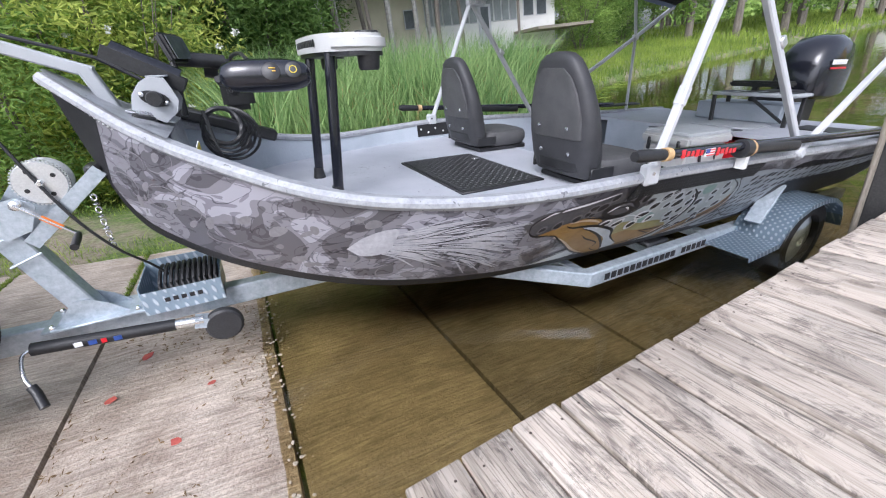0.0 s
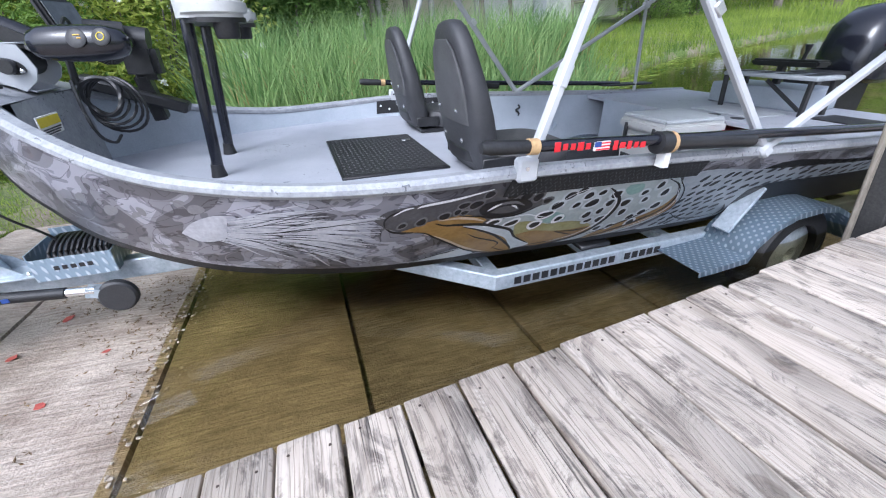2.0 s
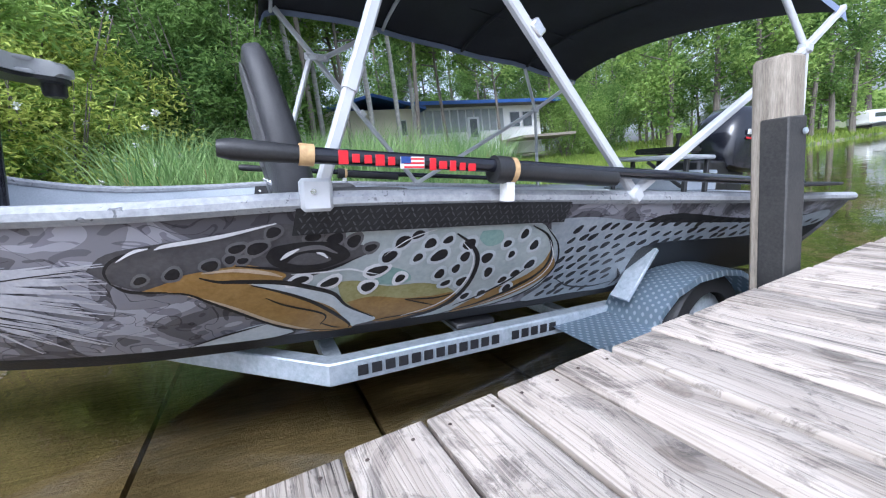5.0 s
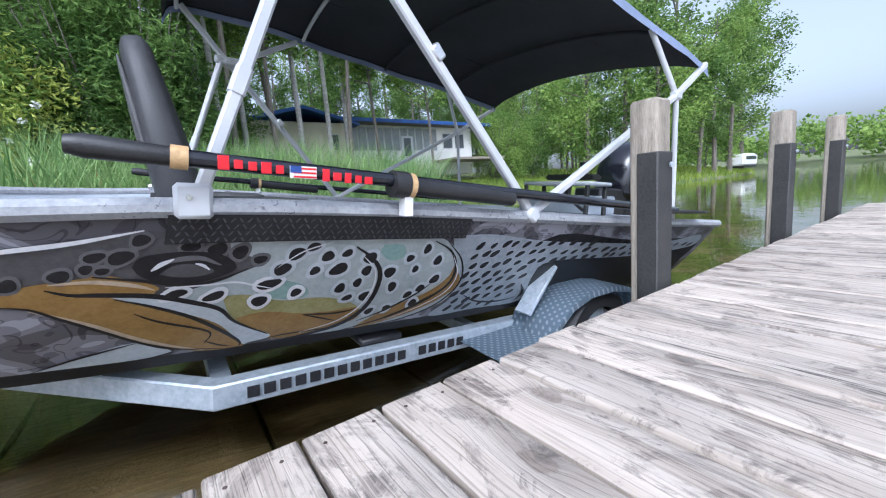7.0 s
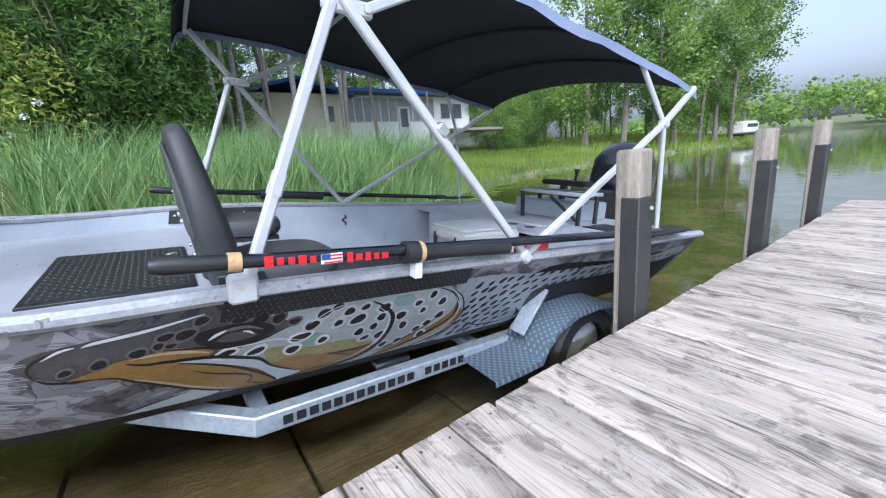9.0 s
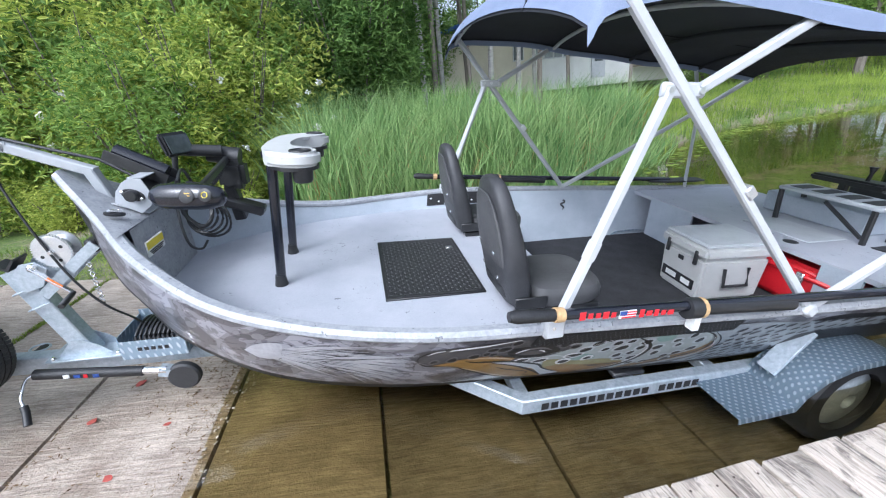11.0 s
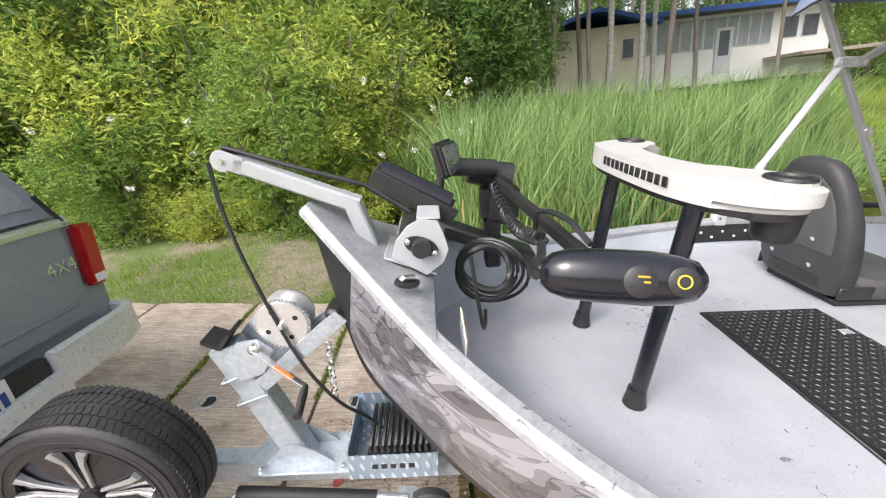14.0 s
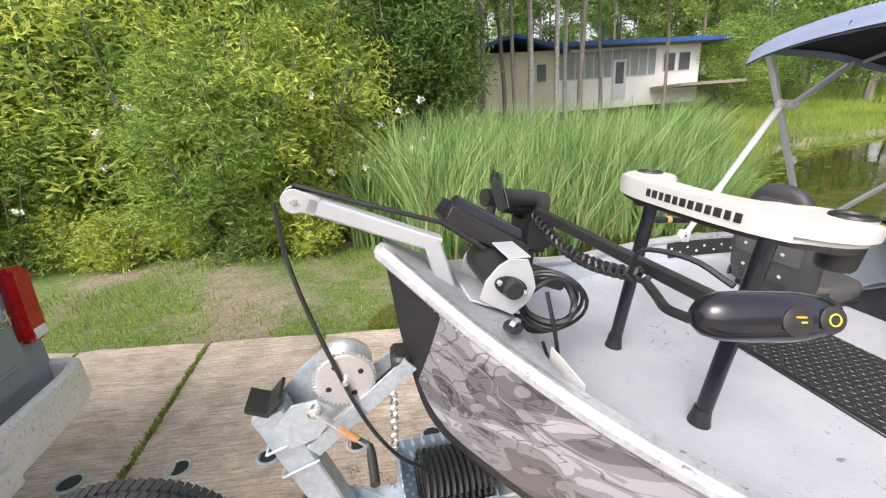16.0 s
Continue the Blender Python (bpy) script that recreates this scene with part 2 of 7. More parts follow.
ARM_GREY = surface("pale_grey_arm_paint", (0.35, 0.365, 0.385), (0.41, 0.425, 0.445), 0.4, 0.0, 6, 120, 0.03, patch=0.8)
PLATE = plate_material()
CHROME = surface("chrome", (0.74, 0.74, 0.74), (0.88, 0.88, 0.88), 0.22, 0.9, 5, 40, 0.02, rvar=0.05)
BLACK_PLASTIC = surface("black_plastic", (0.012, 0.012, 0.013), (0.03, 0.03, 0.032), 0.42, 0, 12, 140, 0.15)
BLACK_GLOSS = surface("black_gloss_cowl", (0.006, 0.007, 0.012), (0.014, 0.015, 0.022), 0.24, 0, 3, 30, 0.0, rvar=0.06, coat=0.35)
RUBBER = surface("tyre_rubber", (0.018, 0.018, 0.02), (0.042, 0.042, 0.044), 0.55, 0, 10, 160, 0.3)
VINYL = surface("charcoal_vinyl", (0.030, 0.030, 0.033), (0.052, 0.052, 0.056), 0.5, 0, 9, 260, 0.35)
VINYL_LIGHT = surface("grey_mesh_vinyl", (0.055, 0.054, 0.056), (0.095, 0.094, 0.097), 0.62, 0, 9, 320, 0.5)
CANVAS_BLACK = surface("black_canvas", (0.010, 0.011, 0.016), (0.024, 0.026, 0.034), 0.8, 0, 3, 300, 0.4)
CANVAS_BLUE = surface("slate_blue_canvas", (0.16, 0.20, 0.30), (0.24, 0.28, 0.40), 0.85, 0, 3, 300, 0.3)
COOLER_W = surface("white_cooler_plastic", (0.46, 0.46, 0.45), (0.54, 0.54, 0.53), 0.45, 0, 6, 200, 0.15, fleck=-0.06)
COOLER_G = surface("grey_cooler_lid", (0.42, 0.44, 0.46), (0.55, 0.57, 0.59), 0.5, 0, 6, 200, 0.2)
RED = surface("red_plastic", (0.42, 0.008, 0.015), (0.58, 0.015, 0.022), 0.4, 0, 5, 160, 0.12)
RED_DECAL = surface("red_decal", (0.55, 0.01, 0.02), (0.68, 0.02, 0.03), 0.35, 0, 8, 90, 0.02)
BLUE_DECAL = surface("blue_decal", (0.02, 0.05, 0.22), (0.03, 0.08, 0.30), 0.4, 0, 8, 90, 0.02)
WHITE_DECAL = surface("white_decal", (0.68, 0.68, 0.67), (0.80, 0.80, 0.79), 0.4, 0, 8, 90, 0.02)
BLACK_DECAL = surface("black_decal", (0.012, 0.012, 0.014), (0.03, 0.03, 0.034), 0.45, 0, 8, 90, 0.02)
YELLOW = surface("yellow_sign_paint", (0.55, 0.33, 0.03), (0.66, 0.42, 0.05), 0.5, 0, 4, 90, 0.05)
ORANGE = surface("orange_decal", (0.7, 0.16, 0.02), (0.8, 0.22, 0.03), 0.5, 0, 4, 90, 0.02)
TAIL_RED = surface("red_lens", (0.35, 0.006, 0.012), (0.5, 0.012, 0.02), 0.15, 0, 8, 60, 0.02, coat=0.8)
TRUCK = surface("dark_grey_paint", (0.225, 0.24, 0.27), (0.285, 0.30, 0.33), 0.4, 0.0, 2, 60, 0.02, coat=0.3)
TRUCK_GLASS = surface("mid_grey_glass", (0.26, 0.27, 0.28), (0.36, 0.37, 0.38), 0.3, 0, 2, 40, 0.02)
WOOD = plank_material()
WOOD_POST = surface("weathered_post", (0.17, 0.145, 0.115), (0.40, 0.35, 0.285), 0.8, 0, 4, 30, 0.6, stretch=(9, 9, 0.8), each=0.1)
POST_BLACK = surface("black_post_sleeve", (0.018, 0.018, 0.019), (0.055, 0.053, 0.05), 0.7, 0, 5, 90, 0.3)
CORK = surface("pale_wood_collar", (0.42, 0.26, 0.12), (0.58, 0.40, 0.2), 0.5, 0, 10, 80, 0.1)
SIDING = surface("white_siding", (0.62, 0.62, 0.59), (0.76, 0.76, 0.73), 0.7, 0, 1.2, 30, 0.1)
SIDING_TAN = surface("cream_siding", (0.50, 0.46, 0.36), (0.62, 0.58, 0.46), 0.7, 0, 1.2, 30, 0.1)
ROOF_BLUE = surface("blue_tarp_roof", (0.015, 0.06, 0.22), (0.03, 0.10, 0.34), 0.6, 0, 3, 30, 0.2)
ROOF_GREY = surface("grey_shingle_roof", (0.10, 0.10, 0.10), (0.18, 0.17, 0.16), 0.9, 0, 3, 40, 0.4)
WINDOW_PALE = surface("screened_porch_glass", (0.17, 0.19, 0.19), (0.28, 0.30, 0.30), 0.25, 0, 3, 20, 0.0, rvar=0.05)
WINDOW = surface("dark_window_glass", (0.05, 0.06, 0.065), (0.10, 0.115, 0.12), 0.08, 0, 3, 20, 0.0, rvar=0.03)
BARK = surface("tree_bark", (0.10, 0.085, 0.07), (0.24, 0.21, 0.18), 0.9, 0, 4, 26, 0.8, stretch=(3, 3, 0.6))
BIRCH = surface("birch_bark", (0.24, 0.23, 0.21), (0.50, 0.48, 0.45), 0.8, 0, 3, 14, 0.4, stretch=(1.5, 1.5, 5))
LEAF_DARK = leafy("dark_foliage", (0.055, 0.12, 0.03), (0.24, 0.37, 0.10), trans=0.5)
LEAF_MID = leafy("mid_foliage", (0.10, 0.20, 0.04), (0.40, 0.54, 0.15), trans=0.5)
# willow green pushed to bright yellow: sunlight painted into the leaf colour
LEAF_SUNLIT = leafy("sunlit_willow_foliage", (0.17, 0.27, 0.045), (0.70, 0.74, 0.19), trans=0.5)
REED = leafy("cattail_blades", (0.09, 0.20, 0.06), (0.38, 0.52, 0.21), 0.9, 0.4)
MARSH = leafy("marsh_grass", (0.08, 0.15, 0.02), (0.34, 0.43, 0.08), 0.35, 0.35)
FLOWER = surface("white_blossom", (0.6, 0.6, 0.55), (0.75, 0.75, 0.7), 0.8, 0, 8, 60, 0.0)
LEAF_RED = surface("red_dead_leaf", (0.35, 0.05, 0.05), (0.5, 0.12, 0.08), 0.7, 0, 8, 60, 0.1)
YELLOW_TAG = surface("yellow_warning_label", (0.7, 0.55, 0.03), (0.8, 0.65, 0.05), 0.5, 0, 8, 60, 0.02)


def ground_material():
    m, nt, p = tree_of("bank_ground")
    tc = nt.nodes.new("ShaderNodeTexCoord")
    n1 = lay(nt, "ShaderNodeTexNoise", [(tc.outputs["Object"], "Vector")], Scale=0.9, Detail=5.0, Roughness=0.65)
    n2 = lay(nt, "ShaderNodeTexNoise", [(tc.outputs["Object"], "Vector")], Scale=26.0, Detail=4.0, Roughness=0.7)
    g = ramp(nt, n2.outputs[0], [(0.35, (0.05, 0.095, 0.018)), (0.65, (0.17, 0.23, 0.055))])
    d = ramp(nt, n2.outputs[0], [(0.3, (0.16, 0.13, 0.09)), (0.7, (0.34, 0.29, 0.22))])
    k = ramp(nt, n1.outputs[0], [(0.47, (0, 0, 0)), (0.60, (1, 1, 1))])
    mx = nt.nodes.new("ShaderNodeMixRGB")
    for s, i in ((k.outputs[0], 0), (g.outputs[0], 1), (d.outputs[0], 2)):
        nt.links.new(s, mx.inputs[i])
    nt.links.new(mx.outputs[0], p.inputs["Base Color"])
    p.inputs["Roughness"].default_value = 0.9
    bp = lay(nt, "ShaderNodeBump", [(n2.outputs[0], "Height")], Strength=0.8, Distance=0.03)
    nt.links.new(bp.outputs[0], p.inputs["Normal"])
    return m


def concrete_material(name, a, b):
    """Brushed concrete: grooves that run up the slope, with stains and gravelly wear."""
    m, nt, p = tree_of(name)
    tc = nt.nodes.new("ShaderNodeTexCoord")
    n1 = lay(nt, "ShaderNodeTexNoise", [(tc.outputs["Object"], "Vector")], Scale=2.2, Detail=6.0, Roughness=0.7)
    mp = lay(nt, "ShaderNodeMapping", [(tc.outputs["Object"], "Vector")], Scale=(1.5, 16, 1))
    n2 = lay(nt, "ShaderNodeTexNoise", [(mp.outputs[0], "Vector")], Scale=4.0, Detail=3.0, Roughness=0.6, Distortion=0.6)
    n3 = lay(nt, "ShaderNodeTexNoise", [(tc.outputs["Object"], "Vector")], Scale=70.0, Detail=3.0, Roughness=0.7)
    r1 = ramp(nt, n1.outputs[0], [(0.32, a), (0.68, b)])
    r2 = ramp(nt, n2.outputs[0], [(0.35, (0.62, 0.6, 0.58)), (0.65, (1.1, 1.1, 1.1))])
    r3 = ramp(nt, n3.outputs[0], [(0.3, (0.8, 0.78, 0.75)), (0.7, (1.1, 1.1, 1.1))])
    x1 = nt.nodes.new("ShaderNodeMixRGB")
    x1.blend_type, x1.inputs[0].default_value = "MULTIPLY", 0.9
    x2 = nt.nodes.new("ShaderNodeMixRGB")
    x2.blend_type, x2.inputs[0].default_value = "MULTIPLY", 0.9
    nt.links.new(r1.outputs[0], x1.inputs[1])
    nt.links.new(r2.outputs[0], x1.inputs[2])
    nt.links.new(x1.outputs[0], x2.inputs[1])
    nt.links.new(r3.outputs[0], x2.inputs[2])
    nt.links.new(x2.outputs[0], p.inputs["Base Color"])
    p.inputs["Roughness"].default_value = 0.8
    ad = nt.nodes.new("ShaderNodeMath")
    nt.links.new(n2.outputs[0], ad.inputs[0])
    nt.links.new(n3.outputs[0], ad.inputs[1])
    bp = lay(nt, "ShaderNodeBump", [(ad.outputs[0], "Height")], Strength=0.7, Distance=0.012)
    nt.links.new(bp.outputs[0], p.inputs["Normal"])
    return m


def water_material():
    """Brown lake water, clear and evenly tinted; the dimming with depth is painted into the deep slabs."""
    m, nt, p = tree_of("lake_water")
    tc = nt.nodes.new("ShaderNodeTexCoord")
    n1 = lay(nt, "ShaderNodeTexNoise", [(tc.outputs["Object"], "Vector")], Scale=2.2, Detail=3.0, Roughness=0.5, Distortion=0.4)
    mp = lay(nt, "ShaderNodeMapping", [(tc.outputs["Object"], "Vector")], Scale=(0.5, 1.6, 1))
    n2 = lay(nt, "ShaderNodeTexNoise", [(mp.outputs[0], "Vector")], Scale=1.1, Detail=2.0)
    ad = nt.nodes.new("ShaderNodeMath")
    nt.links.new(n1.outputs[0], ad.inputs[0])
    nt.links.new(n2.outputs[0], ad.inputs[1])
    bp = lay(nt, "ShaderNodeBump", [(ad.outputs[0], "Height")], Strength=0.22, Distance=0.02)
    gl = lay(nt, "ShaderNodeBsdfGlossy", [(bp.outputs[0], "Normal")], Color=(1, 1, 1, 1), Roughness=0.015)
    tr = lay(nt, "ShaderNodeBsdfTransparent", Color=(0.86, 0.80, 0.62, 1))
    fr = lay(nt, "ShaderNodeFresnel", [(bp.outputs[0], "Normal")], IOR=1.33)
    ms = nt.nodes.new("ShaderNodeMixShader")
    nt.links.new(fr.outputs[0], ms.inputs[0])
    nt.links.new(tr.outputs[0], ms.inputs[1])
    nt.links.new(gl.outputs[0], ms.inputs[2])
    nt.links.new(ms.outputs[0], nt.nodes["Material Output"].inputs[0])
    nt.nodes.remove(p)
    return m


def wrap_material():
    """Printed grey camouflage of fish shapes and swirls."""
    m, nt, p = tree_of("camouflage_wrap")
    tc = nt.nodes.new("ShaderNodeTexCoord")
    mp = lay(nt, "ShaderNodeMapping", [(tc.outputs["Object"], "Vector")], Scale=(1.0, 0.6, 1.5))
    n0 = lay(nt, "ShaderNodeTexNoise", [(mp.outputs[0], "Vector")], Scale=2.8, Detail=1.5, Distortion=1.8)
    n1 = lay(nt, "ShaderNodeTexNoise", [(mp.outputs[0], "Vector")], Scale=5.5, Detail=1.0, Distortion=2.6)
    n2 = lay(nt, "ShaderNodeTexNoise", [(mp.outputs[0], "Vector")], Scale=3.2, Detail=1.0, Distortion=3.0)
    r0 = ramp(nt, n0.outputs[0], [(0.0, (0.105, 0.10, 0.112)), (0.46, (0.205, 0.20, 0.222)), (0.55, (0.33, 0.325, 0.365))])
    r0.color_ramp.interpolation = "CONSTANT"
    r1 = ramp(nt, n1.outputs[0], [(0.0, (1, 1, 1)), (0.58, (0.62, 0.61, 0.63)), (0.70, (1, 1, 1))])
    r1.color_ramp.interpolation = "CONSTANT"
    r2 = ramp(nt, n2.outputs[0], [(0.0, (1, 1, 1)), (0.488, (0.38, 0.37, 0.39)), (0.506, (1, 1, 1))])
    r2.color_ramp.interpolation = "CONSTANT"
    x1 = nt.nodes.new("ShaderNodeMixRGB")
    x1.blend_type, x1.inputs[0].default_value = "MULTIPLY", 1
    x2 = nt.nodes.new("ShaderNodeMixRGB")
    x2.blend_type, x2.inputs[0].default_value = "MULTIPLY", 0.85
    nt.links.new(r0.outputs[0], x1.inputs[1])
    nt.links.new(r1.outputs[0], x1.inputs[2])
    nt.links.new(x1.outputs[0], x2.inputs[1])
    nt.links.new(r2.outputs[0], x2.inputs[2])
    nt.links.new(x2.outputs[0], p.inputs["Base Color"])
    p.inputs["Roughness"].default_value = 0.32
    p.inputs["Coat Weight"].default_value = 0.25
    return m


GROUND, WATER, WRAP = ground_material(), water_material(), wrap_material()
CONCRETE = concrete_material("brushed_concrete", (0.36, 0.285, 0.23), (0.70, 0.615, 0.53))
# silt tone darkened to paint in the light lost in deeper water
CONCRETE_DEEP_DIM = concrete_material("depth_dimmed_silt", (0.17, 0.145, 0.095), (0.34, 0.29, 0.195))
CONCRETE_WET = concrete_material("silted_concrete", (0.25, 0.205, 0.13), (0.46, 0.39, 0.26))


# ---- building blocks ----
ORIGIN = {}


def mesh_of(bm, name, mat, smooth=40):
    bmesh.ops.recalc_face_normals(bm, faces=bm.faces[:])
    me = bpy.data.meshes.new(name)
    bm.to_mesh(me)
    bm.free()
    for m in (mat if isinstance(mat, (list, tuple)) else [mat]):
        me.materials.append(m)
    if smooth:
        me.polygons.foreach_set("use_smooth", [True] * len(me.polygons))
        me.set_sharp_from_angle(angle=radians(smooth))
    return me


def thing(name, at, label, category, group="", base=None, kind=""):
    """An Empty at a thing's foot; its parts are written in the frame that base gives."""
    ob = new(name)
    ob.empty_display_size = 0.1
    at = Vector(at)
    ob.matrix_world = (base if base else Matrix()) @ Matrix.Translation(at)
    ORIGIN[ob.name] = at
    return tagged(ob, label, category, group, kind)


def part(name, bm, mat, parent, label="", smooth=40):
    at = ORIGIN[parent.name]
    bm.transform(Matrix.Translation(-at))
    ob = new(name, mesh_of(bm, name, mat, smooth))
    ob.parent = parent
    ORIGIN[ob.name] = at
    return tagged(ob, label)


def solo(name, bm, mat, label="", category="", group="", kind="", base=None, smooth=40):
    ob = new(name, mesh_of(bm, name, mat, smooth))
    if base:
        ob.matrix_world = base
    return tagged(ob, label, category, group, kind)


def box(cx, cy, cz, sx, sy, sz, bev=0.0, m=None, bm=None, seg=1):
    b = bmesh.new()
    bmesh.ops.create_cube(b, size=1)
    bmesh.ops.scale(b, vec=(sx, sy, sz), verts=b.verts)
    if bev:
        bmesh.ops.bevel(b, geom=b.edges[:], offset=bev, segments=seg, affect="EDGES")
    if m:
        b.transform(m)
    b.transform(Matrix.Translation((cx, cy, cz)))
    return join(bm, b)


def join(bm, b):
    if bm is None:
        return b
    me = bpy.data.meshes.new("tmp")
    b.to_mesh(me)
    b.free()
    bm.from_mesh(me)
    bpy.data.meshes.remove(me)
    return bm


def sweep(points, ring, bm=None, up=(0, 0, 1), closed=False, scale=None, caps=True):
    """Sweeps a ring of (across, up) pairs along points."""
    b = bm or bmesh.new()
    pts = [Vector(p) for p in points]
    n, rings = len(pts), []
    for i, p in enumerate(pts):
        d = (pts[(i + 1) % n] if closed or i < n - 1 else p) - (pts[i - 1] if closed or i else p)
        d.normalize()
        u = Vector(up)
        if abs(d.dot(u)) > 0.97:
            u = Vector((1, 0, 0)) if abs(d.x) < 0.9 else Vector((0, 1, 0))
        s = d.cross(u).normalized()
        v = s.cross(d).normalized()
        k = scale[i] if scale else 1
        rings.append([b.verts.new(p + s * a * k + v * c * k) for a, c in ring])
    m = len(ring)
    for i in range(n if closed else n - 1):
        r, q = rings[i], rings[(i + 1) % n]
        for j in range(m):
            b.faces.new((r[j], r[(j + 1) % m], q[(j + 1) % m], q[j]))
    if caps and not closed:
        b.faces.new(rings[0])
        b.faces.new(rings[-1][::-1])
    return b


def circle(r, n=10):
    return [(r * math.cos(2 * math.pi * k / n), r * math.sin(2 * math.pi * k / n)) for k in range(n)]


def rect(w, h, c=0.0):
    if not c:
        return [(-w / 2, -h / 2), (w / 2, -h / 2), (w / 2, h / 2), (-w / 2, h / 2)]
    a, b = w / 2, h / 2
    return [(-a + c, -b), (a - c, -b), (a, -b + c), (a, b - c), (a - c, b), (-a + c, b), (-a, b - c), (-a, -b + c)]


def tube(points, r, bm=None, n=10, closed=False, scale=None):
    return sweep(points, circle(r, n), bm, closed=closed, scale=scale)


def bend(points, n=6):
    """A smooth curve through points."""
    p = [Vector(q) for q in points]
    p = [2 * p[0] - p[1]] + p + [2 * p[-1] - p[-2]]
    out = []
    for i in range(1, len(p) - 2):
        a, b, c, d = p[i - 1:i + 3]
        for k in range(n):
            t = k / n
            out.append(0.5 * (2 * b + (c - a) * t + (2 * a - 5 * b + 4 * c - d) * t * t + (3 * b - a - 3 * c + d) * t ** 3))
    return out + [p[-2]]


def lathe(profile, at=(0, 0, 0), axis="z", n=20, bm=None, caps=True):
    """Turns (radius, height) pairs about an axis."""
    b = bmesh.new()
    rings = [[b.verts.new((r * math.cos(2 * math.pi * k / n), r * math.sin(2 * math.pi * k / n), h)) for k in range(n)] for r, h in profile]
    for p, q in zip(rings, rings[1:]):
        for k in range(n):
            b.faces.new((p[k], p[(k + 1) % n], q[(k + 1) % n], q[k]))
    for r in (rings[0], rings[-1][::-1]) if caps else ():
        b.faces.new(r)
    turn = {"z": Matrix(), "y": Matrix.Rotation(radians(90), 4, "X"), "x": Matrix.Rotation(radians(90), 4, "Y")}[axis]
    b.transform(Matrix.Translation(at) @ turn)
    return join(bm, b)


def prism(outline, z0, z1, bm=None, m=None):
    """A plate from an outline of (x, y) pairs."""
    b = bmesh.new()
    lo = [b.verts.new((x, y, z0)) for x, y in outline]
    hi = [b.verts.new((x, y, z1)) for x, y in outline]
    k = len(lo)
    b.faces.new(lo[::-1])
    b.faces.new(hi)
    for i in range(k):
        b.faces.new((lo[i], lo[(i + 1) % k], hi[(i + 1) % k], hi[i]))
    if m:
        b.transform(m)
    return join(bm, b)


def bars(bm, m, words, height, gap=0.35, thick=0.002):
    """Plain bars that stand in for lettering: one for each width in words."""
    x = 0.0
    for w in words:
        b = box(x + w / 2, 0, height / 2, w, thick, height)
        b.transform(m)
        bm = join(bm, b)
        x += w + gap
    return bm


def lettered(name, body, size, m, mat, parent, label=""):
    """Raised lettering in the built-in font; m is in the frame of the parent's parts."""
    cu = bpy.data.curves.new(name, "FONT")
    cu.body, cu.size, cu.extrude = body, size, 0.003
    src = new("lettering_source", cu)
    me = bpy.data.meshes.new_from_object(src.evaluated_get(bpy.context.evaluated_depsgraph_get()))
    bpy.data.objects.remove(src)
    me.materials.clear()
    me.materials.append(mat)
    ob = new(name, me)
    ob.parent = parent
    ob.matrix_basis = Matrix.Translation(-ORIGIN[parent.name]) @ m
    return tagged(ob, label)


# ---- ground, ramp, water, dock ----
SLOPE, WATER_X = 0.13, 0.41


def shore(x):
    pts = ((-400, 2.6), (0.4, 2.6), (1.5, 3.6), (3.5, 4.0), (4.6, 3.9), (7.8, 5.6), (14.4, 9.3), (25, 11), (60, 14), (140, 40), (400, 160))
    for (a, p), (b, q) in zip(pts, pts[1:]):
        if x <= b:
            return p + (q - p) * (x - a) / (b - a)
    return 160


def height(x, y):
    bed = max(-1.6, SLOPE * (WATER_X - x)) - 0.07
    if x < WATER_X:
        bed = min(bed, 0.42)
    edge = shore(x)
    d = y - edge
    if d > 0:
        land = 0.05 + 0.14 * d if d < 17 else 2.43 + 0.02 * (d - 17)
        land = min(land, 9)
        if x < 0.6:
            land = max(min(0.36, SLOPE * (WATER_X - x)) + 0.02 * min(d, 4) - 0.03, 0.05) + max(0, d - 4) * 0.1
        k = min(1, d / 0.6)
        bed = bed * (1 - k) + land * k
    if y < -9 and x < 30:
        bed = max(bed, min(0.5, (-9 - y) * 0.1))
    if x > 260:
        bed = max(bed, min(8, (x - 260) * 0.05))
    return bed + 0.012 * math.sin(3.1 * x + 1.7 * y) * (1 if d > 0 else 0)


def ground_sheet():
    b = bmesh.new()

    def lines(lo, hi, fine0, fine1, step):
        out, v, s = [], fine0, step
        while v > lo:
            out.append(v)
            v -= s
            s *= 1.3
        out.append(lo)
        out = out[::-1][:-1]
        v = fine0
        while v < fine1:
            out.append(v)
            v += step
        s = step
        while v < hi:
            out.append(v)
            v += s
            s *= 1.3
        out.append(hi)
        return out

    xs, ys = lines(-1500, 1500, -5, 16, 0.3), lines(-1500, 1500, -4, 14, 0.3)
    rows = [[b.verts.new((x, y, height(x, y))) for x in xs] for y in ys]
    for p, q in zip(rows, rows[1:]):
        for k in range(len(xs) - 1):
            b.faces.new((p[k], p[k + 1], q[k + 1], q[k]))
    return b


solo("ground", ground_sheet(), GROUND, "grassy lake bank with bare dirt patches and a silted bed", "ground", kind="structure")
_b = bmesh.new()
_v = [_b.verts.new(p) for p in ((-30, -1400, 0), (1400, -1400, 0), (1400, 1400, 0), (-30, 1400, 0))]
_b.faces.new(_v)
solo("water", _b, WATER, "brown shallow lake water with small ripples", "water", kind="structure", smooth=0)

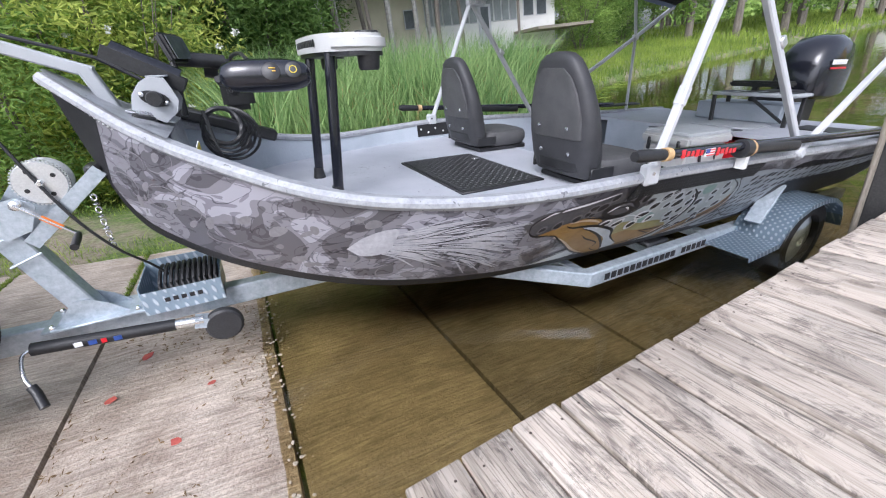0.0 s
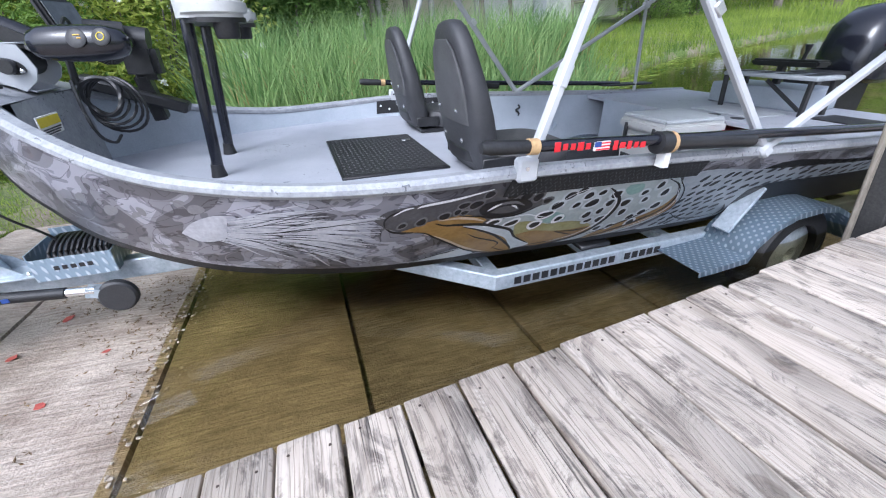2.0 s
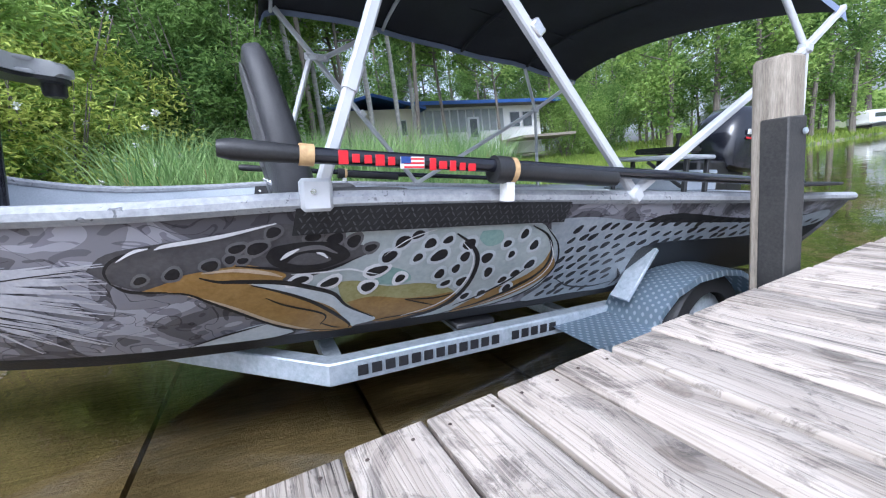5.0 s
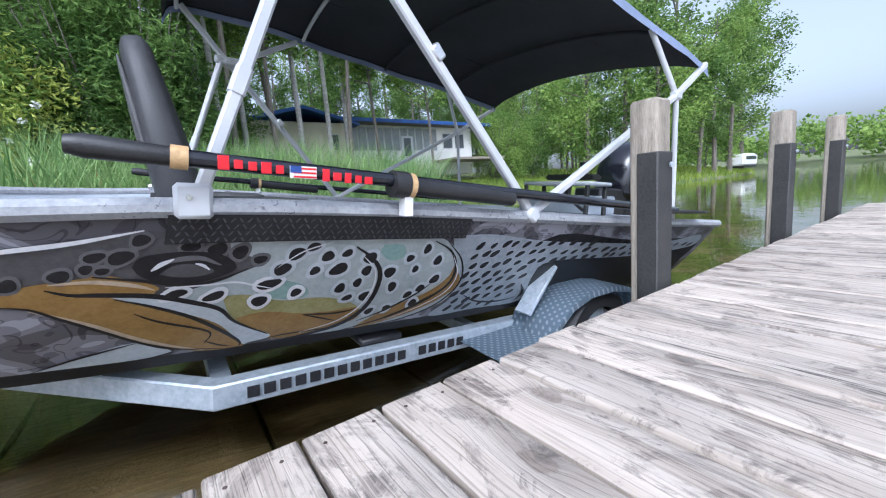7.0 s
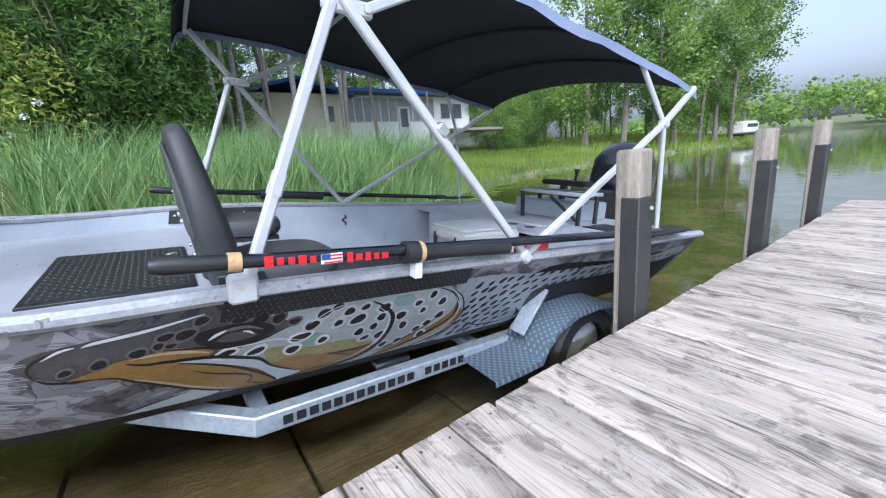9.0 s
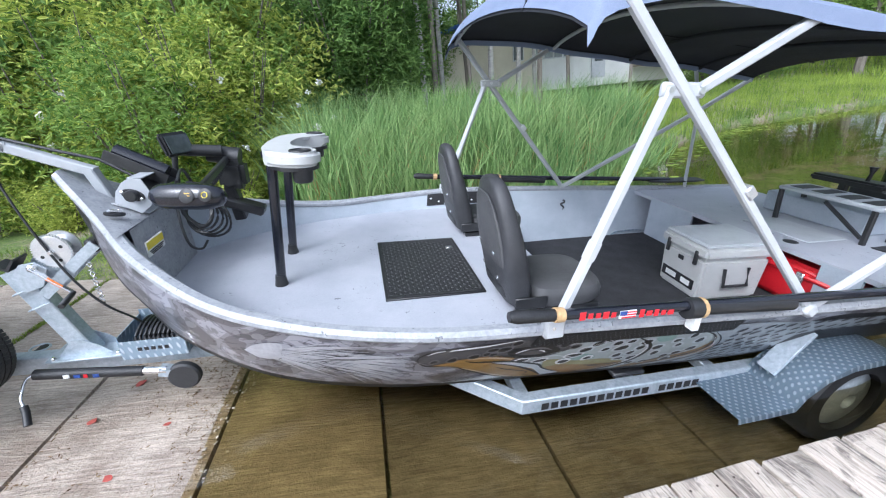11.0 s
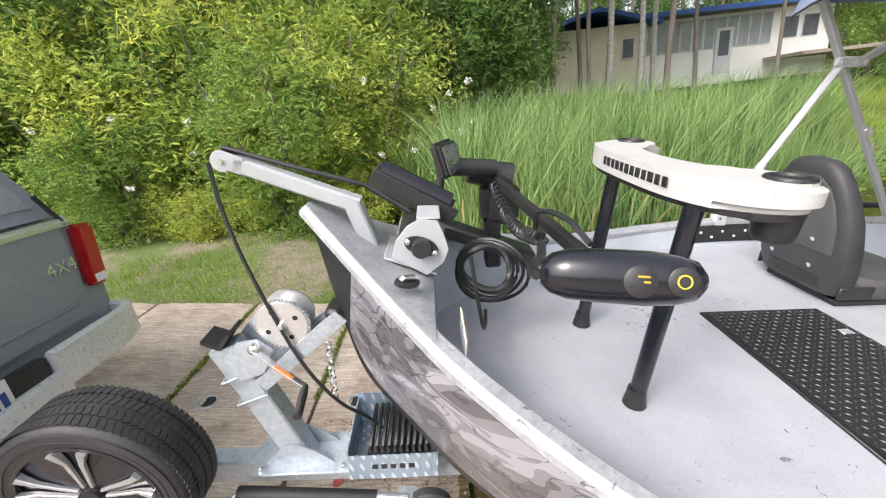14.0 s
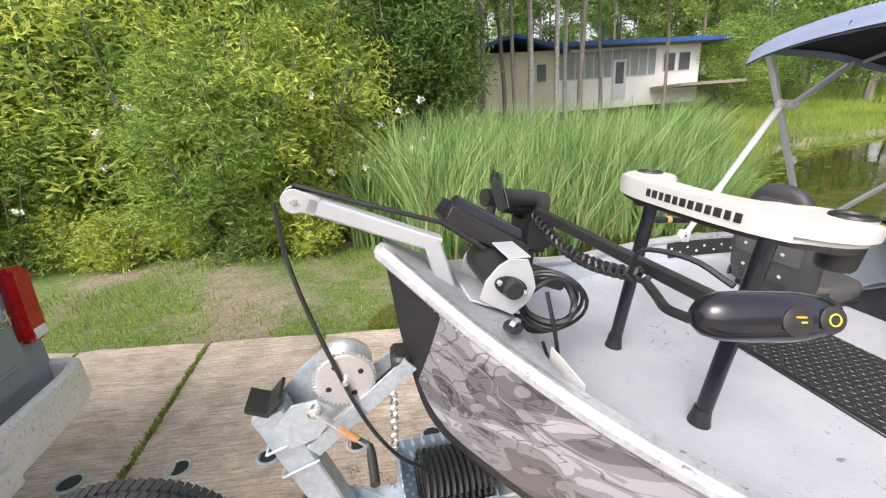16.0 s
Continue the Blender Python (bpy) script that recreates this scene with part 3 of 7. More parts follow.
slab_root = thing("boat_ramp", (0, 0, 0), "worn concrete boat ramp of cross slabs running into the water", "boat ramp", kind="structure")
for i in range(-5, 7):
    x0, x1 = WATER_X + 0.94 * (i - 1) + 0.012, WATER_X + 0.94 * i - 0.012
    b = bmesh.new()
    nx, ny = 6, 26
    y0, y1 = -5.0, 2.28
    grid = [[b.verts.new((x0 + (x1 - x0) * u / nx, y0 + (y1 - y0) * w / ny, SLOPE * (WATER_X - (x0 + (x1 - x0) * u / nx)) - (0.012 if u in (0, nx) else 0) + random.uniform(-0.003, 0.003))) for u in range(nx + 1)] for w in range(ny + 1)]
    for p, q in zip(grid, grid[1:]):
        for u in range(nx):
            b.faces.new((p[u], p[u + 1], q[u + 1], q[u]))
    edge = [e for e in b.edges if e.is_boundary]
    geo = bmesh.ops.extrude_edge_only(b, edges=edge)["geom"]
    bmesh.ops.translate(b, vec=(0, 0, -0.14), verts=[g for g in geo if isinstance(g, bmesh.types.BMVert)])
    part("slab", b, CONCRETE if i < 1 else CONCRETE_WET if i < 2 else CONCRETE_DEEP_DIM, slab_root)
    if i < 1:
        for k in (0.27, 0.75):
            hx = x0 + 0.94 * k
            hz = SLOPE * (WATER_X - hx)
            ring = [(hx + 0.058 * math.cos(a), 0.88 + 0.058 * math.sin(a), SLOPE * (WATER_X - hx - 0.058 * math.cos(a)) + 0.003) for a in [math.pi * j / 8 for j in range(16)]]
            part("lifting_hole", tube(ring, 0.009, n=6, closed=True), GALV, slab_root, "rusty rim of a lifting hole")
            part("hole_fill", lathe([(0.05, 0), (0.052, 0.006)], (hx, 0.88, hz - 0.001), n=14), BLACK_HULL, slab_root, "dark disc inside the rim of a lifting hole")

DOCK_Z, DOCK_Y = 0.307, -1.433
dock = thing("dock", (0, DOCK_Y, DOCK_Z), "weathered grey plank dock on stringers", "dock", kind="structure")
PLANKS = []
for i in range(46):
    w = 0.1785 + random.uniform(-0.002, 0.002)
    b = bmesh.new()
    bmesh.ops.create_cube(b, size=1)
    bmesh.ops.scale(b, vec=(w, 2.44, 0.038), verts=b.verts)
    bmesh.ops.bevel(b, geom=[e for e in b.edges], offset=0.005, segments=1, affect="EDGES")
    bmesh.ops.subdivide_edges(b, edges=[e for e in b.edges if e.calc_length() > 2], cuts=12)
    for v in b.verts:
        v.co.z += random.uniform(-0.0012, 0.0012)
        v.co.x += random.uniform(-0.0015, 0.0015)
    b.transform(Matrix.Translation((-0.25 + 0.1895 * i + 0.0945, DOCK_Y - 1.22 + random.uniform(-0.011, 0.011) - (0.012 if i > 15 else 0), DOCK_Z - 0.019 + random.uniform(-0.002, 0.002) + (0.006 if i > 15 else 0))) @ Matrix.Rotation(random.uniform(-0.002, 0.002), 4, "Z"))
    PLANKS.append(part("plank", b, WOOD, dock))
for y in (DOCK_Y - 0.06, DOCK_Y - 1.2, DOCK_Y - 2.38):
    part("stringer", box(4.1, y, DOCK_Z - 0.13, 8.7, 0.045, 0.18, 0.004), WOOD_POST, dock)
nails = bmesh.new()
for i in range(46):
    for y in (DOCK_Y - 0.05, DOCK_Y - 1.2):
        for dx in (-0.05, 0.05):
            nails = lathe([(0.005, 0), (0.004, 0.0015)], (-0.155 + 0.1895 * i + dx + random.uniform(-0.008, 0.008), y + random.uniform(-0.01, 0.01), DOCK_Z + 0.001), n=6, bm=nails)
tagged(part("nail", nails, surface("rusty_nail", (0.05, 0.035, 0.03), (0.12, 0.09, 0.075), 0.8, 0.2, 30, 90, 0.1), dock), kind="stuff")


def dock_post(x, y, top, tall=False):
    root = thing("dock_post", (x, y, -0.6), "weathered square timber dock post with a black rubber sleeve", "post", "dock posts")
    b = box(x, y, (top - 0.9) / 2, 0.125, 0.125, top + 0.9, 0.012)
    for v in b.verts:
        if v.co.z > top - 0.05:
            v.co.z -= 0.03 * abs(v.co.x - x) / 0.07
    part("timber", b, WOOD_POST, root)
    part("sleeve", box(x, y - 0.021, (top - 0.25 - 0.6) / 2, 0.136, 0.096, top - 0.25 + 0.6, 0.006), POST_BLACK, root, "black rubber fender sleeve")
    part("bolt", lathe([(0.012, 0), (0.012, 0.008), (0.006, 0.012)], (x + 0.03, y - 0.075, top - 0.31), "y", 8), GALV, root)


dock_post(3.87, -1.345, 1.16)
dock_post(5.75, -1.345, 1.21)
dock_post(7.35, -1.345, 1.25)

sign = thing("dock_sign", (10.6, -2.0, 0.3), "yellow notice board with dark lettering on wooden legs beside the dock", "sign")
SIGN = pose(10.6, -2.0, 0.0, 0, 0, -20)
b = box(0, 0, 1.15, 0.03, 1.0, 1.25, 0.004)
b.transform(SIGN)
part("board", b, YELLOW, sign)
for y in (-0.45, 0.45):
    b = box(0.04, y, 0.4, 0.05, 0.09, 2.0, 0.004)
    b.transform(SIGN)
    part("leg", b, WOOD_POST, sign)
FACE = Matrix(((0, 0, -1, 0), (-1, 0, 0, 0), (0, 1, 0, 0), (0, 0, 0, 1)))
lettered("lettering", "SH", 0.17, SIGN @ Matrix.Translation((-0.018, 0.40, 1.14)) @ FACE, BLACK_DECAL, sign, "dark capital letters")
lettered("lettering", "LAU", 0.17, SIGN @ Matrix.Translation((-0.018, 0.46, 0.66)) @ FACE, BLACK_DECAL, sign, "dark capital letters")
for y, z, w in ((-0.1, 1.2, 0.4), (-0.2, 0.72, 0.36)):
    q = box(-0.018, y, z, 0.003, w, 0.1)
    q.transform(SIGN)
    part("text_bar", q, BLACK_DECAL, sign)
for z in (1.42, 0.94):
    ring = [(-0.019, 0.36, z - 0.08), (-0.019, -0.3, z - 0.08), (-0.019, -0.3, z + 0.1), (-0.019, 0.36, z + 0.1)]
    q = sweep(ring, rect(0.015, 0.006), closed=True, up=(1, 0, 0))
    q.transform(SIGN)
    part("symbol_frame", q, BLACK_DECAL, sign, "dark outlined symbol box")

# ---- the boat, in its own level frame ----
BOAT = pose(0, 0, 0, 3.5, 0, 0) @ pose(0, 0, 0, 0, 5.4, 0) @ Matrix.Translation((0, 0.085, 0))
GUN = bend([(-0.145, 0.012, 1.53), (0.1, 0.235, 1.352), (0.35, 0.52, 1.245), (0.7, 0.775, 1.125), (1.1, 0.925, 1.065), (1.55, 1.05, 1.062), (2.03, 1.112, 1.078), (2.6, 1.14, 1.07), (3.24, 1.15, 1.048), (4.2, 1.15, 1.012), (5.33, 1.14, 0.985)], 8)
CHI = bend([(-0.1, 0.012, 1.26), (-0.02, 0.05, 0.97), (0.11, 0.13, 0.83), (0.40, 0.40, 0.735), (0.85, 0.635, 0.635), (1.4, 0.735, 0.562), (1.95, 0.75, 0.527), (2.6, 0.79, 0.52), (3.24, 0.82, 0.52), (4.2, 0.83, 0.52), (5.25, 0.83, 0.52)], 8)
NS = len(GUN)


def skin(s, v, side=-1, out=0.0):
    """A point of the hull's side: s runs from bow to stern, v from chine to gunwale."""
    f = min(max(s, 0), 1) * (NS - 1)
    i = min(int(f), NS - 2)
    g, c = GUN[i].lerp(GUN[i + 1], f - i), CHI[i].lerp(CHI[i + 1], f - i)
    p = c.lerp(g, v)
    p.y += 0.02 * math.sin(math.pi * min(max(v, 0), 1)) * min(1, f / 10)
    p.y = max(p.y + out, 0.0)
    p.z += -out * 0.3
    p.y *= side
    return p


def strip(s0, s1, v0, v1, out=0.0, ns=80, nv=8, side=-1, bm=None):
    b = bm or bmesh.new()
    rows = [[b.verts.new(skin(s0 + (s1 - s0) * i / ns, v0 + (v1 - v0) * j / nv, side, out)) for j in range(nv + 1)] for i in range(ns + 1)]
    for p, q in zip(rows, rows[1:]):
        for j in range(nv):
            b.faces.new((p[j], p[j + 1], q[j + 1], q[j]))
    return b


boat = thing("fishing_boat", (0, 0, 0.5), "aluminium drift boat with a fish-and-fly camouflage wrap standing on its trailer", "boat", base=BOAT)
hull = part("hull", strip(0.058, 1, 0.09, 1, side=1, bm=strip(0.058, 1, 0.09, 1)), WRAP, boat, "grey camouflage printed hull side")
part("bow_sheet", strip(0, 0.06, 0.09, 1, 0.001, 8, 6, 1, strip(0, 0.06, 0.09, 1, 0.001, 8, 6)), BLACK_HULL, boat, "dark riveted bow sheet")
b = strip(0, 1, -0.0, 0.09, bm=strip(0, 1, 0, 0.09, side=1, nv=1), nv=1)
for i in range(NS - 1):
    p, q = CHI[i], CHI[i + 1]
    vs = [b.verts.new(c) for c in (p, q, (q.x, -q.y, q.z), (p.x, -p.y, p.z))]
    b.faces.new(vs)
p, q = GUN[-1], CHI[-1]
b.faces.new([b.verts.new(c) for c in ((q.x, -q.y, q.z), (q.x, q.y, q.z), (p.x, p.y, p.z), (p.x, -p.y, p.z))])
part("bottom", b, BLACK_HULL, boat, "black coated bottom and chine")
part("inner_side", strip(0.04, 1, 0.05, 0.99, -0.03, side=1, bm=strip(0.04, 1, 0.05, 0.99, -0.03)), LINER, boat, "grey painted inner side")
for side in (-1, 1):
    pts = [(p.x, side * max(p.y - 0.012, 0.0), p.z) for p in GUN]
    part("gunwale", sweep(pts, rect(0.066, 0.05, 0.016)), GUNWALE, boat, "speckled grey rounded gunwale rail")
DECK = 0.952


def breadth(x, z):
    lo, hi = 0.0, 1.0
    for _ in range(30):
        mid = (lo + hi) / 2
        g = skin(mid, 0.5)
        if g.x < x:
            lo = mid
        else:
            hi = mid
    s = lo
    for _ in range(4):
        f = s * (NS - 1)
        i = min(int(f), NS - 2)
        g, c = GUN[i].lerp(GUN[i + 1], f - i), CHI[i].lerp(CHI[i + 1], f - i)
        v = min(max((z - c.z) / max(g.z - c.z, 0.01), 0), 1)
        p = skin(s, v)
        s += (x - p.x) / 5.5
        s = min(max(s, 0), 1)
    return abs(p.y)


def deck_plate(x0, x1, z, t=0.02, inset=0.02, n=24):
    xs = [x0 + (x1 - x0) * i / n for i in range(n + 1)]
    out = [(x, -max(breadth(x, z) - inset, 0.01)) for x in xs] + [(x, max(breadth(x, z) - inset, 0.01)) for x in xs[::-1]]
    return prism(out, z - t, z)


part("casting_deck", deck_plate(0.12, 2.38, DECK), WHITE_DECK, boat, "pale speckled raised front deck")
part("deck_face", prism([(-0.8, 0.64), (0.8, 0.64), (1.0, 0.94), (-1.0, 0.94)], -0.006, 0.006, m=Matrix.Translation((2.385, 0, 0)) @ Matrix(((0, 0, 1, 0), (1, 0, 0, 0), (0, 1, 0, 0), (0, 0, 0, 1)))), LINER, boat)
part("cockpit_floor", deck_plate(2.3, 4.2, 0.63), FLOOR_DARK, boat, "dark rubbery cockpit floor")
# bow plate that carries the anchor gear
xs = [-0.135 + 0.375 * i / 10 for i in range(11)]
def gun_at(x):
    for p, q in zip(GUN, GUN[1:]):
        if p.x <= x <= q.x:
            return p.lerp(q, (x - p.x) / (q.x - p.x))
    return GUN[0]
b = bmesh.new()
cols = []
for x in xs:
    p = gun_at(x)
    cols.append([b.verts.new((x, -p.y - 0.018, p.z + 0.036)), b.verts.new((x, 0, p.z + 0.04)), b.verts.new((x, p.y + 0.018, p.z + 0.036))])
for p, q in zip(cols, cols[1:]):
    b.faces.new((p[0], q[0], q[1], p[1]))
    b.faces.new((p[1], q[1], q[2], p[2]))
last = cols[-1]
inner = max(breadth(last[0].co.x + 0.02, DECK) - 0.045, 0.02)
low = [b.verts.new((v.co.x + 0.02, math.copysign(min(abs(v.co.y), inner), v.co.y), DECK - 0.01)) for v in last]
lip = [b.verts.new((last[k].co.x, math.copysign(min(abs(last[k].co.y) - 0.06, inner), last[k].co.y), last[k].co.z - 0.004)) for k in (0, 2)]
b.faces.new((lip[0], low[0], low[1], last[1]))
b.faces.new((last[1], low[1], low[2], lip[1]))
part("bow_plate", b, GUNWALE, boat, "speckled grey bow plate")
# hatch in the deck
part("hatch_frame", box(1.67, -0.16, DECK + 0.005, 0.53, 0.80, 0.012, 0.003), BLACK_PLASTIC, boat, "black hatch frame")
hatch = part("hatch", box(1.67, -0.16, DECK + 0.012, 0.50, 0.77, 0.006), surface("black_tread_mat", (0.012, 0.012, 0.013), (0.035, 0.035, 0.036), 0.5, 0, 60, 140, 0.8), boat, "black tread-plate hatch lid")
b = None
for i in range(20):
    for j in range(31):
        m = Matrix.Translation((1.435 + 0.025 * i, -0.525 + 0.0245 * j, DECK + 0.0155)) @ Matrix.Rotation(radians(45 if (i + j) % 2 else -45), 4, "Z")
        q = bmesh.new()
        vs = [q.verts.new(c) for c in ((-0.009, 0, 0), (0, -0.003, 0.0), (0.009, 0, 0), (0, 0.003, 0.0), (0, 0, 0.003))]
        for a, c in ((0, 1), (1, 2), (2, 3), (3, 0)):
            q.faces.new((vs[a], vs[c], vs[4]))
        q.transform(m)
        b = join(b, q) if b else q
tagged(part("tread_relief", b, surface("grey_bump_plastic", (0.05, 0.05, 0.052), (0.11, 0.11, 0.115), 0.35, 0.1, 30, 90, 0.1), hatch), kind="stuff")
part("latch", box(1.87, 0.05, DECK + 0.018, 0.05, 0.035, 0.006, 0.002), CHROME, hatch, "chrome latch")
# black tread plate let into the near and far gunwale by the rowing seat
for side in (-1, 1):
    part("tread_panel", strip(0.588, 0.752, 0.838, 0.98, 0.0235, 24, 3, side, strip(0.588, 0.752, 0.838, 0.98, 0.019, 24, 3, side)), BLACK_PLASTIC, boat, "black diamond tread panel")
part("drilled_panel", strip(0.575, 0.70, 0.80, 0.97, -0.036, 16, 3, 1), BLACK_PLASTIC, boat, "black drilled panel inside the far gunwale")
for k in range(9):
    p = skin(0.582 + 0.0139 * k, 0.90 - 0.05 * (k % 2), 1, -0.039)
    part("panel_rivet", lathe([(0.009, -0.002), (0.007, 0.003)], p, "y", 8), WHITE_DECAL, boat)
# rear deck
part("rear_deck", deck_plate(4.05, 5.28, 1.0, 0.03), WHITE_DECK, boat, "grey rear deck")
for y, w in ((0.6, 0.5), (-0.77, 0.22)):
    part("locker_front", box(4.06, y, 0.81, 0.02, w, 0.36), LINER, boat)
part("motor_well", box(5.0, 0.0, 1.08, 0.42, 0.75, 0.16, 0.01), LINER, boat)

# ---- seats ----


def boat_seat(x, y, folded=False):
    root = thing("fishing_chair", (x, y, DECK), "charcoal vinyl folding chair at the edge of the boat deck", "chair", "fishing chairs", BOAT)
    lean = Matrix.Translation((x, y, DECK + 0.05)) @ Matrix.Rotation(radians(-12), 4, "Y") @ Matrix(((0, 0, 1, 0), (1, 0, 0, 0), (0, 1, 0, 0), (0, 0, 0, 1)))

    def shell(levels, z_off=0.0):
        b = bmesh.new()
        rows = []
        for h, w, d in levels:
            rows.append([b.verts.new((w * math.copysign(abs(math.cos(a)) ** 0.55, math.cos(a)), h, z_off + d * math.copysign(abs(math.sin(a)) ** 0.6, math.sin(a)))) for a in [2 * math.pi * k / 24 for k in range(24)]])
        for p, q in zip(rows, rows[1:]):
            for k in range(24):
                b.faces.new((p[k], p[(k + 1) % 24], q[(k + 1) % 24], q[k]))
        b.faces.new(rows[0])
        b.faces.new(rows[-1])
        b.transform(lean)
        return b

    part("backrest", shell([(0.0, 0.18, 0.04), (0.015, 0.205, 0.062), (0.10, 0.222, 0.07), (0.22, 0.226, 0.068), (0.34, 0.215, 0.06), (0.44, 0.185, 0.052), (0.52, 0.150, 0.046), (0.565, 0.120, 0.04), (0.59, 0.085, 0.03), (0.60, 0.04, 0.015)]), VINYL, root)
    b = bmesh.new()
    rows = []
    for k, (h, f) in enumerate(((-0.055, 0.80), (-0.05, 0.92), (-0.02, 1.0), (0.02, 1.0), (0.045, 0.94), (0.056, 0.80), (0.05, 0.45))):
        rows.append([b.verts.new((0.205 * f * math.copysign(abs(math.cos(a)) ** 0.55, math.cos(a)), 0.215 * f * math.copysign(abs(math.sin(a)) ** 0.55, math.sin(a)), h)) for a in [2 * math.pi * j / 28 for j in range(28)]])
    for p, q in zip(rows, rows[1:]):
        for j in range(28):
            b.faces.new((p[j], p[(j + 1) % 28], q[(j + 1) % 28], q[j]))
    b.faces.new(rows[0])
    b.faces.new(rows[-1])
    b.transform(Matrix.Translation((x + 0.24, y, DECK + 0.085)))
    part("seat_cushion", b, VINYL_LIGHT, root)
    part("back_panel", shell([(0.205, 0.15, 0.012), (0.215, 0.178, 0.022), (0.32, 0.176, 0.02), (0.43, 0.15, 0.012), (0.50, 0.118, 0.008), (0.54, 0.07, 0.004)], -0.05), VINYL_LIGHT, root, "lighter padded back panel")
    part("hinge_bar", shell([(0.035, 0.13, 0.02), (0.045, 0.15, 0.03), (0.095, 0.15, 0.03), (0.105, 0.13, 0.02)], -0.045), BLACK_PLASTIC, root)
    part("base_plate", box(x + 0.2, y, DECK + 0.015, 0.42, 0.38, 0.03, 0.006), BLACK_PLASTIC, root)
    for k in (-0.1, 0.1):
        for h in (0.14, 0.27):
            b = lathe([(0.011, 0), (0.011, 0.006), (0.004, 0.009)], n=8)
            b.transform(lean @ Matrix.Translation((k, h, -0.072)) @ Matrix.Rotation(math.pi, 4, "X"))
            part("screw", b, CHROME, root)
    for k in (-0.215, 0.215):
        part("hinge", box(x + 0.03, y + k, DECK + 0.08, 0.16, 0.012, 0.06, 0.004), BLACK_PLASTIC, root)


boat_seat(2.03, -0.62)
boat_seat(2.05, 0.45)

# ---- trailer ----
trailer = thing("boat_trailer", (0, 0, 0.3), "galvanised steel boat trailer with diamond-plate fenders backed into the water", "trailer", base=BOAT)
for side in (-1, 1):
    part("side_beam", sweep([(1.32, side * 0.16, 0.432), (2.07, side * 0.84, 0.425), (3.3, side * 0.845, 0.425), (5.2, side * 0.845, 0.425)], rect(0.075, 0.09, 0.006)), GALV, trailer)
    part("bunk", box(3.3, side * 0.5, 0.495, 3.0, 0.09, 0.05, 0.01), BLACK_HULL, trailer, "black carpeted bunk")
    f = [(3.1, 0.425), (3.28, 0.43), (3.46, 0.44), (3.5, 0.52), (3.6, 0.605), (3.75, 0.655), (3.95, 0.665), (4.1, 0.645), (4.24, 0.585), (4.33, 0.49), (4.38, 0.38)]
    b = bmesh.new()
    rows = []
    for x, z in f:
        rows.append([b.verts.new((x, side * y, z + dz)) for y, dz in ((0.86, 0), (1.16, 0), (1.165, -0.03))])
    for p, q in zip(rows, rows[1:]):
        for j in range(2):
            b.faces.new((p[j], p[j + 1], q[j + 1], q[j]))
    bmesh.ops.solidify(b, geom=b.faces[:], thickness=0.006)
    part("fender", b, PLATE, trailer, "diamond-plate fender with the sky's blue painted into its colour")
    part("guide_plate", box(3.52, side * 0.98, 0.66, 0.02, 0.10, 0.30, 0.003, Matrix.Rotation(radians(38), 4, "Y")), GALV, trailer)
    wheel = part("wheel", lathe([(0.2, -0.1), (0.28, -0.1), (0.305, -0.07), (0.305, 0.07), (0.28, 0.1), (0.2, 0.1), (0.2, -0.1)], (3.93, side * 1.02, 0.34), "y", 28, caps=False), RUBBER, trailer, "black rubber tyre")
    part("rim", lathe([(0.2, -0.08), (0.19, 0.06), (0.05, 0.09), (0.04, 0.0)], (3.93, side * 1.02, 0.34), "y", 20), GALV, wheel)
for x in (2.1, 2.75, 3.3, 4.4, 5.1):
    part("cross_member", box(x, 0, 0.40, 0.07, 1.66, 0.06, 0.004), GALV, trailer)
part("pad", box(2.72, -0.73, 0.482, 0.2, 0.16, 0.03, 0.008), BLACK_PLASTIC, trailer, "black plastic bunk pad")
part("tongue", sweep([(-1.35, 0, 0.47), (-0.1, 0, 0.435), (1.4, 0, 0.425), (2.1, 0, 0.42)], rect(0.08, 0.11, 0.006)), GALV, trailer)
b = bmesh.new()
POST = [Vector((-0.30, 0, 0.49)), Vector((-0.505, 0, 1.045))]
part("winch_post", sweep(POST, rect(0.085, 0.10, 0.006), up=(1, 0, 0)), GALV, trailer)
for f in (0.62, 0.80):
    c = POST[0].lerp(POST[1], f)
    part("u_bolt", tube([(c.x + 0.06, -0.058, c.z + 0.025), (c.x - 0.055, -0.058, c.z - 0.02)], 0.0045, n=6), GALV, trailer)
    part("u_bolt", tube([(c.x - 0.055, -0.058, c.z - 0.02), (c.x - 0.055, 0.058, c.z - 0.02)], 0.0045, n=6), GALV, trailer)
part("post_foot", box(-0.29, 0, 0.497, 0.40, 0.20, 0.014, 0.004), GALV, trailer)
for y in (-0.052, 0.052):
    part("gusset", prism([(-0.44, 0.504), (-0.17, 0.504), (-0.23, 0.56), (-0.30, 0.60), (-0.36, 0.60)], -0.003, 0.003, m=Matrix.Translation((0, y, 0)) @ Matrix(((1, 0, 0, 0), (0, 0, 1, 0), (0, 1, 0, 0), (0, 0, 0, 1)))), GALV, trailer)
for dx in (-0.45, -0.13):
    for y in (-0.078, 0.078):
        part("foot_bolt", lathe([(0.013, 0.503), (0.013, 0.514), (0.007, 0.522)], (dx, y, 0), n=6), CHROME, trailer)
part("post_cap", prism([(-0.56, 1.088), (-0.505, 1.064), (-0.466, 1.112), (-0.457, 1.106), (-0.500, 1.046), (-0.56, 1.074)], -0.05, 0.05, m=Matrix(((1, 0, 0, 0), (0, 0, 1, 0), (0, 1, 0, 0), (0, 0, 0, 1)))), BLACK_PLASTIC, trailer, "black V-shaped post cap")
